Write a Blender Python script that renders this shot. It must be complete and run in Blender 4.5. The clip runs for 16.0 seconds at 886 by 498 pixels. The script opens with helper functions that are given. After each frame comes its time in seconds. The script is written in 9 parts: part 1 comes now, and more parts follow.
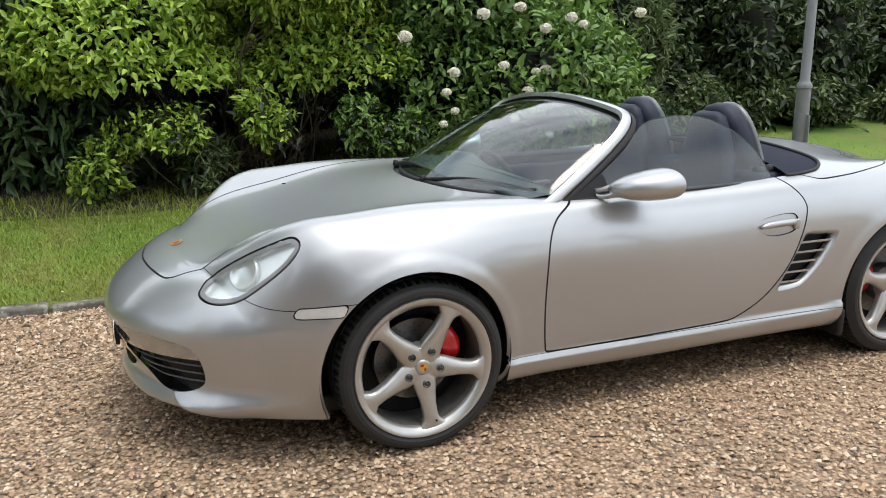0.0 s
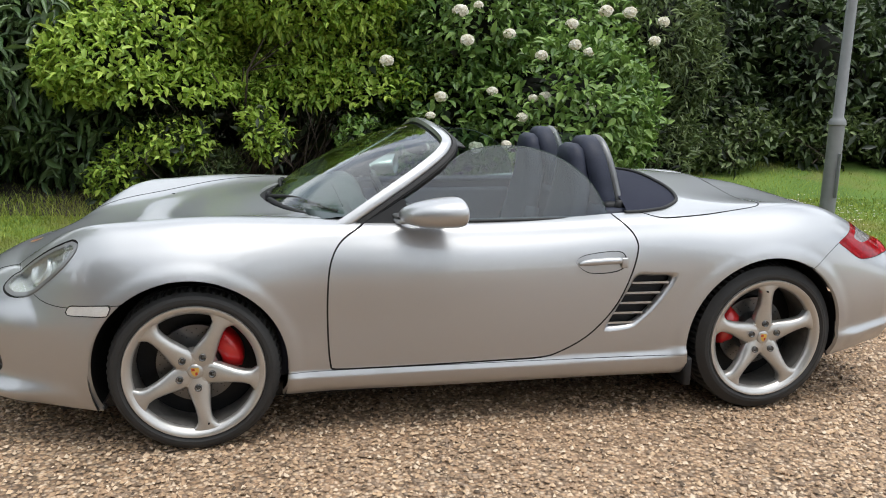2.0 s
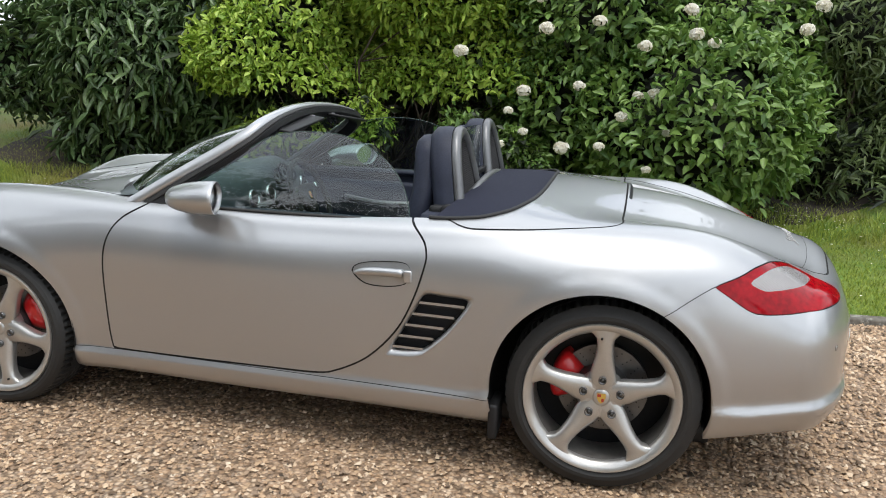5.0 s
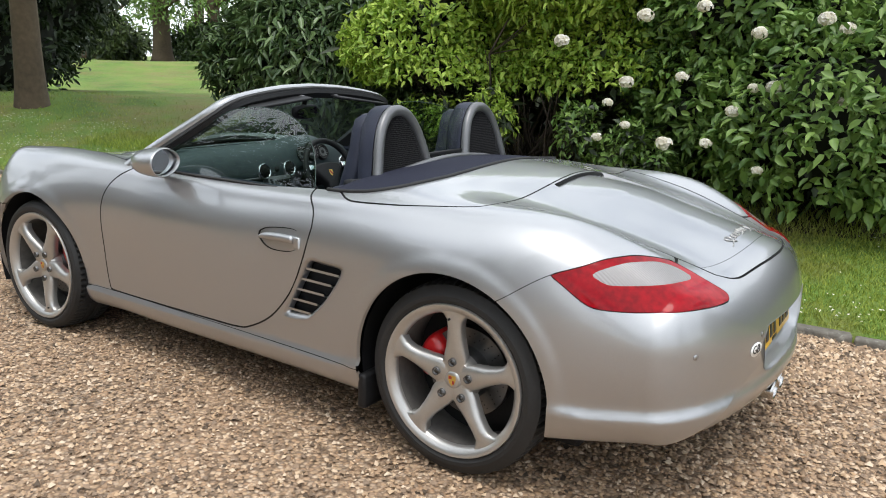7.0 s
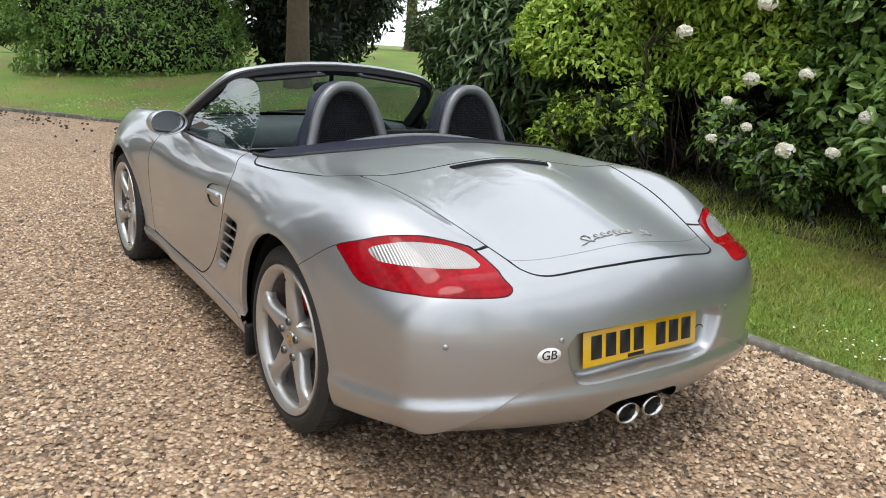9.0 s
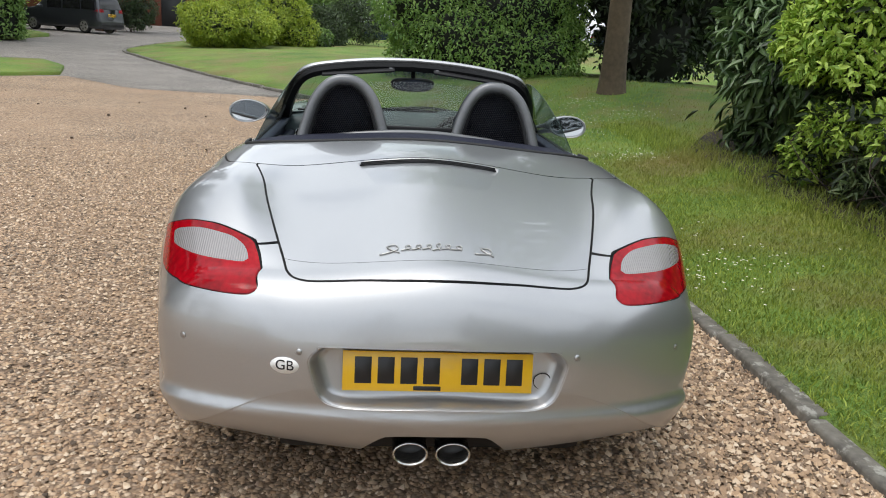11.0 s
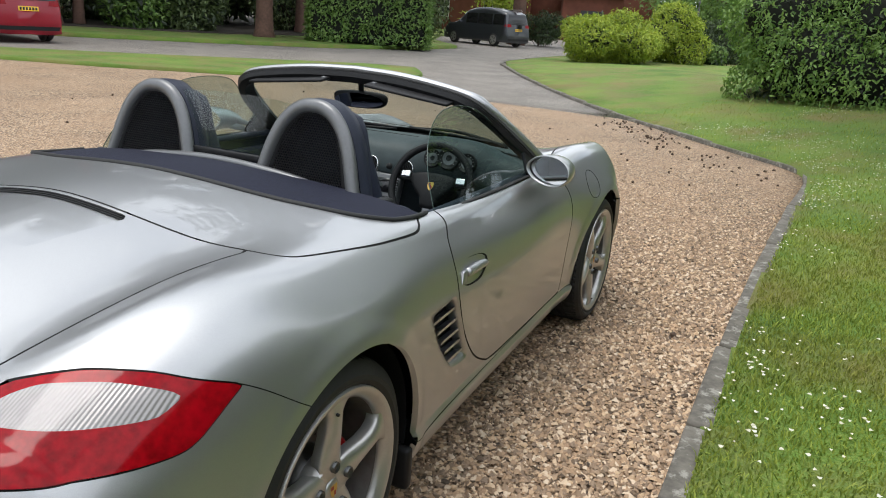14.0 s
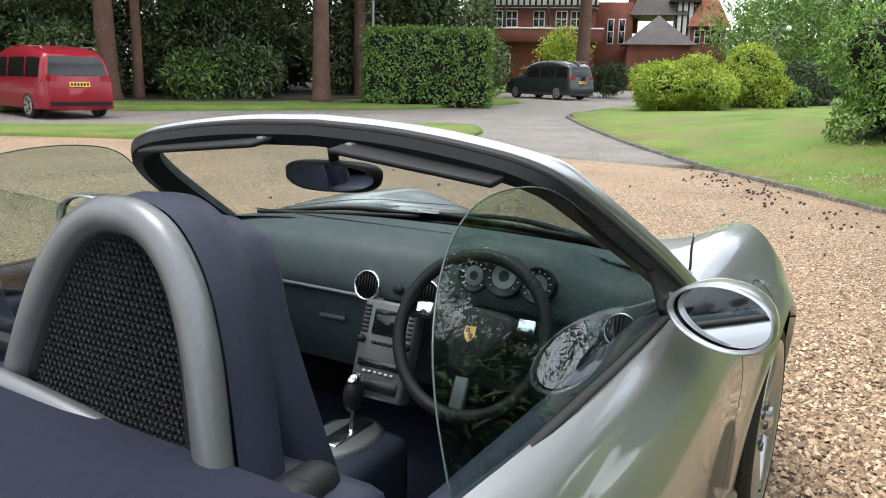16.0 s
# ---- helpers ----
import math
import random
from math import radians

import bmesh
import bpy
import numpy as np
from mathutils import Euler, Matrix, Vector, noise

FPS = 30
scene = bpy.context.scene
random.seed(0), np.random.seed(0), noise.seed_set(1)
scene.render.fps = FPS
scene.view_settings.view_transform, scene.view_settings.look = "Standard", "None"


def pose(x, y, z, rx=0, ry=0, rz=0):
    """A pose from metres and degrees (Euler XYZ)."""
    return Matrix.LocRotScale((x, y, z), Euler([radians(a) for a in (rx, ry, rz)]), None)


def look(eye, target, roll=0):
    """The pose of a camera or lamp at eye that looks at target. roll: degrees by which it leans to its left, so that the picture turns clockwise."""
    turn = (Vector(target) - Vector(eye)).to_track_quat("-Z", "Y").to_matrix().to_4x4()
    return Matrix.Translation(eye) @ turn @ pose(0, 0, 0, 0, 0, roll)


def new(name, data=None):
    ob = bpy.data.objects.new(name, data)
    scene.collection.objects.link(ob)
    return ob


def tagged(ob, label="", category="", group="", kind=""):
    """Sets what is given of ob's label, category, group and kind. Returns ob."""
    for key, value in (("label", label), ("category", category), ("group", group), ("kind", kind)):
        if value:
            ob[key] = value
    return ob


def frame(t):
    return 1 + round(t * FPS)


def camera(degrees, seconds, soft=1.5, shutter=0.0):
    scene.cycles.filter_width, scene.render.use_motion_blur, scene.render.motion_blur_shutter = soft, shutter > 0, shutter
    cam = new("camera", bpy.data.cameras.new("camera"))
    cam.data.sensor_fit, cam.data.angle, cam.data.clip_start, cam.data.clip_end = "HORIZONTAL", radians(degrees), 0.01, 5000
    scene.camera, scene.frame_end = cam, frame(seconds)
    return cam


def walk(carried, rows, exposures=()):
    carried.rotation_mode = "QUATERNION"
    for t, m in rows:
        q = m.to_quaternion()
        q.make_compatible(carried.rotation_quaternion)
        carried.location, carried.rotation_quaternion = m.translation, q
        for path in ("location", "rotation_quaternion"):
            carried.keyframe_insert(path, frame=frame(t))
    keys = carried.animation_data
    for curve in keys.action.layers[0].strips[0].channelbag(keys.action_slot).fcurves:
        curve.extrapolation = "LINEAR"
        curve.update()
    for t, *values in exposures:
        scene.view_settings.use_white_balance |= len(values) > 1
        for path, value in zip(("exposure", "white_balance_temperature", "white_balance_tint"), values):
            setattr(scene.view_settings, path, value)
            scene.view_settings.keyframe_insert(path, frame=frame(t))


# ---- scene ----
cam = camera(59.2, 16.0, soft=1.0)
PATH = [
    (0, (-2.15, -3.299, 1.428), (-1.407, -1.507, 0.943), -0.7),
    (0.5, (-1.855, -3.435, 1.447), (-1.213, -1.6, 0.977), -0.4),
    (1, (-1.534, -3.486, 1.412), (-0.983, -1.617, 0.961), 0.1),
    (1.5, (-1.208, -3.605, 1.408), (-0.734, -1.713, 0.969), 0.6),
    (2, (-0.851, -3.776, 1.443), (-0.457, -1.863, 1.011), 0.8),
    (2.5, (-0.531, -3.77, 1.417), (-0.229, -1.842, 0.983), 0.8),
    (3, (-0.195, -3.769, 1.414), (0.006, -1.826, 0.984), 0.9),
    (3.5, (0.182, -3.763, 1.407), (0.249, -1.81, 0.98), 1.1),
    (4, (0.513, -3.631, 1.384), (0.426, -1.677, 0.964), 1.4),
    (4.2, (0.652, -3.566, 1.398), (0.492, -1.618, 0.972), 1.4),
    (6.3, (2.086, -3.16, 1.379), (1.259, -1.394, 0.935), 2.1),
    (6.5, (2.209, -3.12, 1.385), (1.319, -1.386, 0.939), 1.9),
    (7, (2.478, -2.906, 1.351), (1.428, -1.267, 0.894), 1.9),
    (7.5, (2.796, -2.735, 1.357), (1.601, -1.2, 0.891), 2.2),
    (8, (3.123, -2.577, 1.373), (1.794, -1.159, 0.9), 2.7),
    (8.5, (3.343, -2.241, 1.349), (1.881, -0.965, 0.867), 3.2),
    (9, (3.596, -1.876, 1.346), (2.007, -0.768, 0.85), 3.6),
    (9.2, (3.681, -1.761, 1.361), (2.055, -0.709, 0.863), 3.7),
    (11.3, (3.996, 0.053, 1.388), (2.071, 0.08, 0.846), 3.6),
    (11.5, (3.977, 0.21, 1.388), (2.055, 0.133, 0.842), 3.7),
    (12, (3.963, 0.621, 1.398), (2.071, 0.289, 0.842), 4.1),
    (12.5, (3.741, 0.965, 1.348), (1.899, 0.436, 0.778), 4.7),
    (13, (3.419, 1.314, 1.364), (1.633, 0.629, 0.78), 5.1),
    (13.5, (3.079, 1.612, 1.43), (1.338, 0.826, 0.838), 5.0),
    (14, (2.617, 1.735, 1.452), (0.874, 0.933, 0.889), 4.2),
    (14.5, (2.215, 1.717, 1.44), (0.463, 0.902, 0.925), 3.1),
    (15, (1.884, 1.559, 1.417), (0.129, 0.723, 0.947), 2.5),
    (15.5, (1.543, 1.265, 1.363), (-0.199, 0.385, 0.929), 2.0),
    (16, (1.156, 1.084, 1.329), (-0.534, 0.105, 0.898), 1.1),
]
walk(cam, [(t, look(eye, target, roll)) for t, eye, target, roll in PATH],
     exposures=((0, 0.38), (4, 0.38), (9, 0.30), (12.5, 0.08), (13.5, 0.20), (14.5, 0.40), (15.2, 0.54), (16, 0.80)))

# ---- world and light ----
SUN_AZ, SUN_EL = 302.0, 74.0     # degrees: compass of the sun in plan (from +x, anticlockwise) and its height
world = bpy.data.worlds.new("world")
scene.world = world
world.use_nodes = True
wn = world.node_tree
wn.nodes.clear()
w_out = wn.nodes.new("ShaderNodeOutputWorld")
w_bg = wn.nodes.new("ShaderNodeBackground")
w_sky = wn.nodes.new("ShaderNodeTexSky")
w_sky.sky_type = "NISHITA"
w_sky.sun_disc = False
w_sky.sun_elevation = radians(SUN_EL)
w_sky.sun_rotation = radians(90 - SUN_AZ)
w_sky.air_density, w_sky.dust_density, w_sky.ozone_density = 1.0, 3.0, 1.0
# broken cloud over the whole sky: pale grey-white veils between bluer gaps
w_co = wn.nodes.new("ShaderNodeTexCoord")
w_map = wn.nodes.new("ShaderNodeMapping")
w_map.inputs["Scale"].default_value = (1.6, 1.6, 4.0)
w_noise = wn.nodes.new("ShaderNodeTexNoise")
w_noise.inputs["Scale"].default_value = 1.7
w_noise.inputs["Detail"].default_value = 6.0
w_noise.inputs["Roughness"].default_value = 0.55
w_ramp = wn.nodes.new("ShaderNodeValToRGB")
w_ramp.color_ramp.elements[0].position, w_ramp.color_ramp.elements[1].position = 0.26, 0.52
w_mix = wn.nodes.new("ShaderNodeMix")
w_mix.data_type = "RGBA"
w_mix.inputs["B"].default_value = (9.2, 9.75, 10.4, 1)
wn.links.new(w_co.outputs["Generated"], w_map.inputs["Vector"])
wn.links.new(w_map.outputs["Vector"], w_noise.inputs["Vector"])
wn.links.new(w_noise.outputs["Fac"], w_ramp.inputs["Fac"])
wn.links.new(w_ramp.outputs["Color"], w_mix.inputs["Factor"])
wn.links.new(w_sky.outputs["Color"], w_mix.inputs["A"])
wn.links.new(w_mix.outputs["Result"], w_bg.inputs["Color"])
w_bg.inputs["Strength"].default_value = 0.15
wn.links.new(w_bg.outputs["Background"], w_out.inputs["Surface"])

sun_data = bpy.data.lights.new("sun", "SUN")
sun_data.energy = 1.4
sun_data.angle = radians(28.0)
sun_data.color = (1.0, 0.965, 0.91)
sun = new("sun", sun_data)
sun_dir = Vector((math.cos(radians(SUN_AZ)) * math.cos(radians(SUN_EL)), math.sin(radians(SUN_AZ)) * math.cos(radians(SUN_EL)), math.sin(radians(SUN_EL))))
sun.matrix_world = look(sun_dir * 40, (0, 0, 0))

# ---- materials ----
def shader(name):
    m = bpy.data.materials.new(name)
    m.use_nodes = True
    nt = m.node_tree
    return m, nt, nt.nodes["Principled BSDF"]


def plain(name, colour, rough=0.5, metal=0.0, coat=0.0, grain=0.0, scale=60.0, bump=0.0, spec=0.5):
    """A plain surface with two scales of variation in tone and a little relief."""
    m, nt, b = shader(name)
    b.inputs["Roughness"].default_value = rough
    b.inputs["Metallic"].default_value = metal
    b.inputs["Coat Weight"].default_value = coat
    b.inputs["Coat Roughness"].default_value = 0.06
    b.inputs["Specular IOR Level"].default_value = spec
    b.inputs["Base Color"].default_value = (*colour, 1)
    if grain or bump:
        co = nt.nodes.new("ShaderNodeTexCoord")
        n1 = nt.nodes.new("ShaderNodeTexNoise")
        n1.inputs["Scale"].default_value = scale
        n1.inputs["Detail"].default_value = 5
        n2 = nt.nodes.new("ShaderNodeTexNoise")
        n2.inputs["Scale"].default_value = scale * 0.12
        nt.links.new(co.outputs["Object"], n1.inputs["Vector"])
        nt.links.new(co.outputs["Object"], n2.inputs["Vector"])
        add = nt.nodes.new("ShaderNodeMath")
        add.operation = "ADD"
        nt.links.new(n1.outputs["Fac"], add.inputs[0])
        nt.links.new(n2.outputs["Fac"], add.inputs[1])
        mr = nt.nodes.new("ShaderNodeMapRange")
        mr.inputs["From Min"].default_value, mr.inputs["From Max"].default_value = 0.6, 1.4
        mr.inputs["To Min"].default_value, mr.inputs["To Max"].default_value = 1 - grain, 1 + grain
        nt.links.new(add.outputs[0], mr.inputs["Value"])
        mul = nt.nodes.new("ShaderNodeVectorMath")
        mul.operation = "SCALE"
        mul.inputs[0].default_value = colour
        nt.links.new(mr.outputs["Result"], mul.inputs["Scale"])
        nt.links.new(mul.outputs["Vector"], b.inputs["Base Color"])
        if bump:
            bp = nt.nodes.new("ShaderNodeBump")
            bp.inputs["Strength"].default_value = bump
            bp.inputs["Distance"].default_value = 0.004
            nt.links.new(n1.outputs["Fac"], bp.inputs["Height"])
            nt.links.new(bp.outputs["Normal"], b.inputs["Normal"])
    return m


def glassy(name, tint, rough=0.0, low=0.07, rise=0.9, dust=0.0):
    """Thin sheet glass: mostly clear, with a real mirror-like reflection by angle."""
    m, nt, b = shader(name)
    nt.nodes.remove(b)
    out = nt.nodes["Material Output"]
    tr = nt.nodes.new("ShaderNodeBsdfTransparent")
    tr.inputs["Color"].default_value = (*tint, 1)
    gl = nt.nodes.new("ShaderNodeBsdfGlossy")
    gl.inputs["Roughness"].default_value = rough
    lw = nt.nodes.new("ShaderNodeLayerWeight")
    pw = nt.nodes.new("ShaderNodeMath")
    pw.operation = "POWER"
    pw.inputs[1].default_value = 4.0
    nt.links.new(lw.outputs["Facing"], pw.inputs[0])
    fr = nt.nodes.new("ShaderNodeMath")
    fr.operation = "MULTIPLY_ADD"
    fr.inputs[1].default_value, fr.inputs[2].default_value = rise, low
    nt.links.new(pw.outputs[0], fr.inputs[0])
    mix = nt.nodes.new("ShaderNodeMixShader")
    nt.links.new(fr.outputs[0], mix.inputs["Fac"])
    nt.links.new(tr.outputs["BSDF"], mix.inputs[1])
    nt.links.new(gl.outputs["BSDF"], mix.inputs[2])
    last = mix
    if dust > 0:
        # a thin dry film of dust on the pane
        film = nt.nodes.new("ShaderNodeBsdfDiffuse")
        film.inputs["Color"].default_value = (0.66, 0.74, 0.71, 1)
        last = nt.nodes.new("ShaderNodeMixShader")
        last.inputs["Fac"].default_value = dust
        nt.links.new(mix.outputs["Shader"], last.inputs[1])
        nt.links.new(film.outputs["BSDF"], last.inputs[2])
    nt.links.new(last.outputs["Shader"], out.inputs["Surface"])
    return m


def leafy(name, dark, light, shine=0.4, through_light=0.25):
    """Leaves: each island its own green between dark and light, a little light passing through."""
    m, nt, b = shader(name)
    geo = nt.nodes.new("ShaderNodeNewGeometry")
    ramp = nt.nodes.new("ShaderNodeValToRGB")
    ramp.color_ramp.elements[0].color = (*dark, 1)
    ramp.color_ramp.elements[1].color = (*light, 1)
    nt.links.new(geo.outputs["Random Per Island"], ramp.inputs["Fac"])
    nt.links.new(ramp.outputs["Color"], b.inputs["Base Color"])
    b.inputs["Roughness"].default_value = shine
    tl = nt.nodes.new("ShaderNodeBsdfTranslucent")
    nt.links.new(ramp.outputs["Color"], tl.inputs["Color"])
    mix = nt.nodes.new("ShaderNodeMixShader")
    mix.inputs["Fac"].default_value = through_light
    nt.links.new(b.outputs["BSDF"], mix.inputs[1])
    nt.links.new(tl.outputs["BSDF"], mix.inputs[2])
    nt.links.new(mix.outputs["Shader"], nt.nodes["Material Output"].inputs["Surface"])
    return m


def paint_metallic(name, colour):
    """Metallic lacquer: fine flakes under a clear coat."""
    m, nt, b = shader(name)
    b.inputs["Base Color"].default_value = (*colour, 1)
    b.inputs["Metallic"].default_value = 0.86
    b.inputs["Roughness"].default_value = 0.34
    b.inputs["Coat Weight"].default_value = 0.9
    b.inputs["Coat IOR"].default_value = 1.6
    b.inputs["Coat Roughness"].default_value = 0.03
    co = nt.nodes.new("ShaderNodeTexCoord")
    v = nt.nodes.new("ShaderNodeTexVoronoi")
    v.inputs["Scale"].default_value = 1400
    nt.links.new(co.outputs["Object"], v.inputs["Vector"])
    mr = nt.nodes.new("ShaderNodeMapRange")
    mr.inputs["To Min"].default_value, mr.inputs["To Max"].default_value = 0.9, 1.08
    nt.links.new(v.outputs["Color"], mr.inputs["Value"])
    dust = nt.nodes.new("ShaderNodeTexNoise")
    dust.inputs["Scale"].default_value = 3.0
    dust.inputs["Detail"].default_value = 6
    nt.links.new(co.outputs["Object"], dust.inputs["Vector"])
    mr2 = nt.nodes.new("ShaderNodeMapRange")
    mr2.inputs["To Min"].default_value, mr2.inputs["To Max"].default_value = 0.40, 0.46
    nt.links.new(dust.outputs["Fac"], mr2.inputs["Value"])
    nt.links.new(mr2.outputs["Result"], b.inputs["Roughness"])
    mul = nt.nodes.new("ShaderNodeVectorMath")
    mul.operation = "SCALE"
    mul.inputs[0].default_value = colour
    nt.links.new(mr.outputs["Result"], mul.inputs["Scale"])
    nt.links.new(mul.outputs["Vector"], b.inputs["Base Color"])
    return m


def stones(name, tones, size, bump=0.6, sand=None):
    """Loose small stones over one another: cells of several tones with dark gaps, patches of damp and dust."""
    m, nt, b = shader(name)
    b.inputs["Roughness"].default_value = 0.8
    geo = nt.nodes.new("ShaderNodeNewGeometry")
    v = nt.nodes.new("ShaderNodeTexVoronoi")
    v.inputs["Scale"].default_value = 1 / size
    v.inputs["Randomness"].default_value = 1.0
    warp = nt.nodes.new("ShaderNodeTexNoise")
    warp.inputs["Scale"].default_value = 9.0
    nt.links.new(geo.outputs["Position"], warp.inputs["Vector"])
    nt.links.new(geo.outputs["Position"], v.inputs["Vector"])
    ramp = nt.nodes.new("ShaderNodeValToRGB")
    el = ramp.color_ramp.elements
    el[0].position, el[0].color = 0, (*tones[0], 1)
    el[1].position, el[1].color = 1, (*tones[-1], 1)
    for i, c in enumerate(tones[1:-1]):
        e = el.new((i + 1) / (len(tones) - 1))
        e.color = (*c, 1)
    sep = nt.nodes.new("ShaderNodeSeparateColor")
    nt.links.new(v.outputs["Color"], sep.inputs["Color"])
    nt.links.new(sep.outputs["Red"], ramp.inputs["Fac"])
    gap = nt.nodes.new("ShaderNodeMapRange")
    gap.inputs["From Min"].default_value, gap.inputs["From Max"].default_value = 0.35, 0.8
    gap.inputs["To Min"].default_value, gap.inputs["To Max"].default_value = 1.12, 0.22
    nt.links.new(v.outputs["Distance"], gap.inputs["Value"])
    big = nt.nodes.new("ShaderNodeTexNoise")
    big.inputs["Scale"].default_value = 0.9
    big.inputs["Detail"].default_value = 5
    nt.links.new(geo.outputs["Position"], big.inputs["Vector"])
    mr = nt.nodes.new("ShaderNodeMapRange")
    mr.inputs["From Min"].default_value, mr.inputs["From Max"].default_value = 0.3, 0.7
    mr.inputs["To Min"].default_value, mr.inputs["To Max"].default_value = 0.8, 1.15
    nt.links.new(big.outputs["Fac"], mr.inputs["Value"])
    k = nt.nodes.new("ShaderNodeMath")
    k.operation = "MULTIPLY"
    nt.links.new(gap.outputs["Result"], k.inputs[0])
    nt.links.new(mr.outputs["Result"], k.inputs[1])
    mul = nt.nodes.new("ShaderNodeVectorMath")
    mul.operation = "SCALE"
    nt.links.new(ramp.outputs["Color"], mul.inputs[0])
    nt.links.new(k.outputs[0], mul.inputs["Scale"])
    if sand is None:
        nt.links.new(mul.outputs["Vector"], b.inputs["Base Color"])
    else:
        # trodden patches where sandy dirt fills the gaps
        worn = nt.nodes.new("ShaderNodeTexNoise")
        worn.inputs["Scale"].default_value = 0.55
        worn.inputs["Detail"].default_value = 8
        worn.inputs["Roughness"].default_value = 0.65
        nt.links.new(geo.outputs["Position"], worn.inputs["Vector"])
        wr = nt.nodes.new("ShaderNodeMapRange")
        wr.inputs["From Min"].default_value, wr.inputs["From Max"].default_value = 0.42, 0.66
        wr.inputs["To Min"].default_value, wr.inputs["To Max"].default_value = 0.05, 0.50
        nt.links.new(worn.outputs["Fac"], wr.inputs["Value"])
        mx = nt.nodes.new("ShaderNodeMix")
        mx.data_type = "RGBA"
        mx.inputs["B"].default_value = (*sand, 1)
        nt.links.new(wr.outputs["Result"], mx.inputs["Factor"])
        nt.links.new(mul.outputs["Vector"], mx.inputs["A"])
        nt.links.new(mx.outputs["Result"], b.inputs["Base Color"])
    inv = nt.nodes.new("ShaderNodeMath")
    inv.operation = "SUBTRACT"
    inv.inputs[0].default_value = 1.0
    nt.links.new(v.outputs["Distance"], inv.inputs[1])
    bp = nt.nodes.new("ShaderNodeBump")
    bp.inputs["Strength"].default_value = bump
    bp.inputs["Distance"].default_value = size * 0.6
    nt.links.new(inv.outputs[0], bp.inputs["Height"])
    nt.links.new(bp.outputs["Normal"], b.inputs["Normal"])
    return m


def grassy(name, tones):
    """Turf between the blades: greens with mossy and straw patches."""
    m, nt, b = shader(name)
    b.inputs["Roughness"].default_value = 0.9
    geo = nt.nodes.new("ShaderNodeNewGeometry")
    n1 = nt.nodes.new("ShaderNodeTexNoise")
    n1.inputs["Scale"].default_value = 0.8
    n1.inputs["Detail"].default_value = 7
    n2 = nt.nodes.new("ShaderNodeTexNoise")
    n2.inputs["Scale"].default_value = 70
    n2.inputs["Detail"].default_value = 4
    nt.links.new(geo.outputs["Position"], n1.inputs["Vector"])
    nt.links.new(geo.outputs["Position"], n2.inputs["Vector"])
    add = nt.nodes.new("ShaderNodeMath")
    add.operation = "MULTIPLY_ADD"
    add.inputs[1].default_value = 0.5
    nt.links.new(n2.outputs["Fac"], add.inputs[0])
    hal = nt.nodes.new("ShaderNodeMath")
    hal.operation = "MULTIPLY"
    hal.inputs[1].default_value = 0.5
    nt.links.new(n1.outputs["Fac"], hal.inputs[0])
    nt.links.new(hal.outputs[0], add.inputs[2])
    ramp = nt.nodes.new("ShaderNodeValToRGB")
    el = ramp.color_ramp.elements
    el[0].position, el[0].color = 0.32, (*tones[0], 1)
    el[1].position, el[1].color = 0.68, (*tones[2], 1)
    e = el.new(0.5)
    e.color = (*tones[1], 1)
    nt.links.new(add.outputs[0], ramp.inputs["Fac"])
    nt.links.new(ramp.outputs["Color"], b.inputs["Base Color"])
    bp = nt.nodes.new("ShaderNodeBump")
    bp.inputs["Strength"].default_value = 0.8
    bp.inputs["Distance"].default_value = 0.02
    nt.links.new(n2.outputs["Fac"], bp.inputs["Height"])
    nt.links.new(bp.outputs["Normal"], b.inputs["Normal"])
    return m


def worn(m, straw, low=0.47, high=0.68):
    """Straw-brown worn patches over a grass material."""
    nt = m.node_tree
    b = nt.nodes["Principled BSDF"]
    old = b.inputs["Base Color"].links[0].from_socket
    geo, n, mr, mx = (nt.nodes.new(k) for k in ("ShaderNodeNewGeometry", "ShaderNodeTexNoise", "ShaderNodeMapRange", "ShaderNodeMix"))
    n.inputs["Scale"].default_value, n.inputs["Detail"].default_value, n.inputs["Roughness"].default_value = 1.1, 6, 0.62
    mr.inputs["From Min"].default_value, mr.inputs["From Max"].default_value = low, high
    mr.inputs["To Max"].default_value = 0.75
    mx.data_type = "RGBA"
    mx.inputs["B"].default_value = (*straw, 1)
    nt.links.new(geo.outputs["Position"], n.inputs["Vector"])
    nt.links.new(n.outputs["Fac"], mr.inputs["Value"])
    nt.links.new(mr.outputs["Result"], mx.inputs["Factor"])
    nt.links.new(old, mx.inputs["A"])
    nt.links.new(mx.outputs["Result"], b.inputs["Base Color"])


M_PAINT = paint_metallic("silver_paint", (0.405, 0.411, 0.421))
M_BOWL = plain("lamp_bowl", (0.72, 0.75, 0.74), 0.22, 0.55, grain=0.1, scale=60)
M_LAMPRIM = plain("lamp_rim", (0.20, 0.205, 0.21), 0.35, 0.3, coat=0.5)
M_SLAT = plain("slat_grey", (0.07, 0.072, 0.075), 0.4, grain=0.1)
M_GAP = plain("panel_gap", (0.01, 0.01, 0.01), 0.8)
M_BLACK = plain("black_plastic", (0.013, 0.013, 0.014), 0.5, grain=0.2, scale=400, bump=0.05, spec=0.25)
M_NET = plain("black_net", (0.05, 0.05, 0.053), 0.3, spec=0.6)
M_GLOSSBLACK = plain("gloss_black", (0.01, 0.01, 0.011), 0.12)
M_RUBBER = plain("tyre_rubber", (0.014, 0.014, 0.014), 0.68, grain=0.25, scale=120, bump=0.1)
M_ALLOY = plain("silver_alloy", (0.44, 0.43, 0.412), 0.34, 0.7, 0.5, grain=0.06, scale=200)
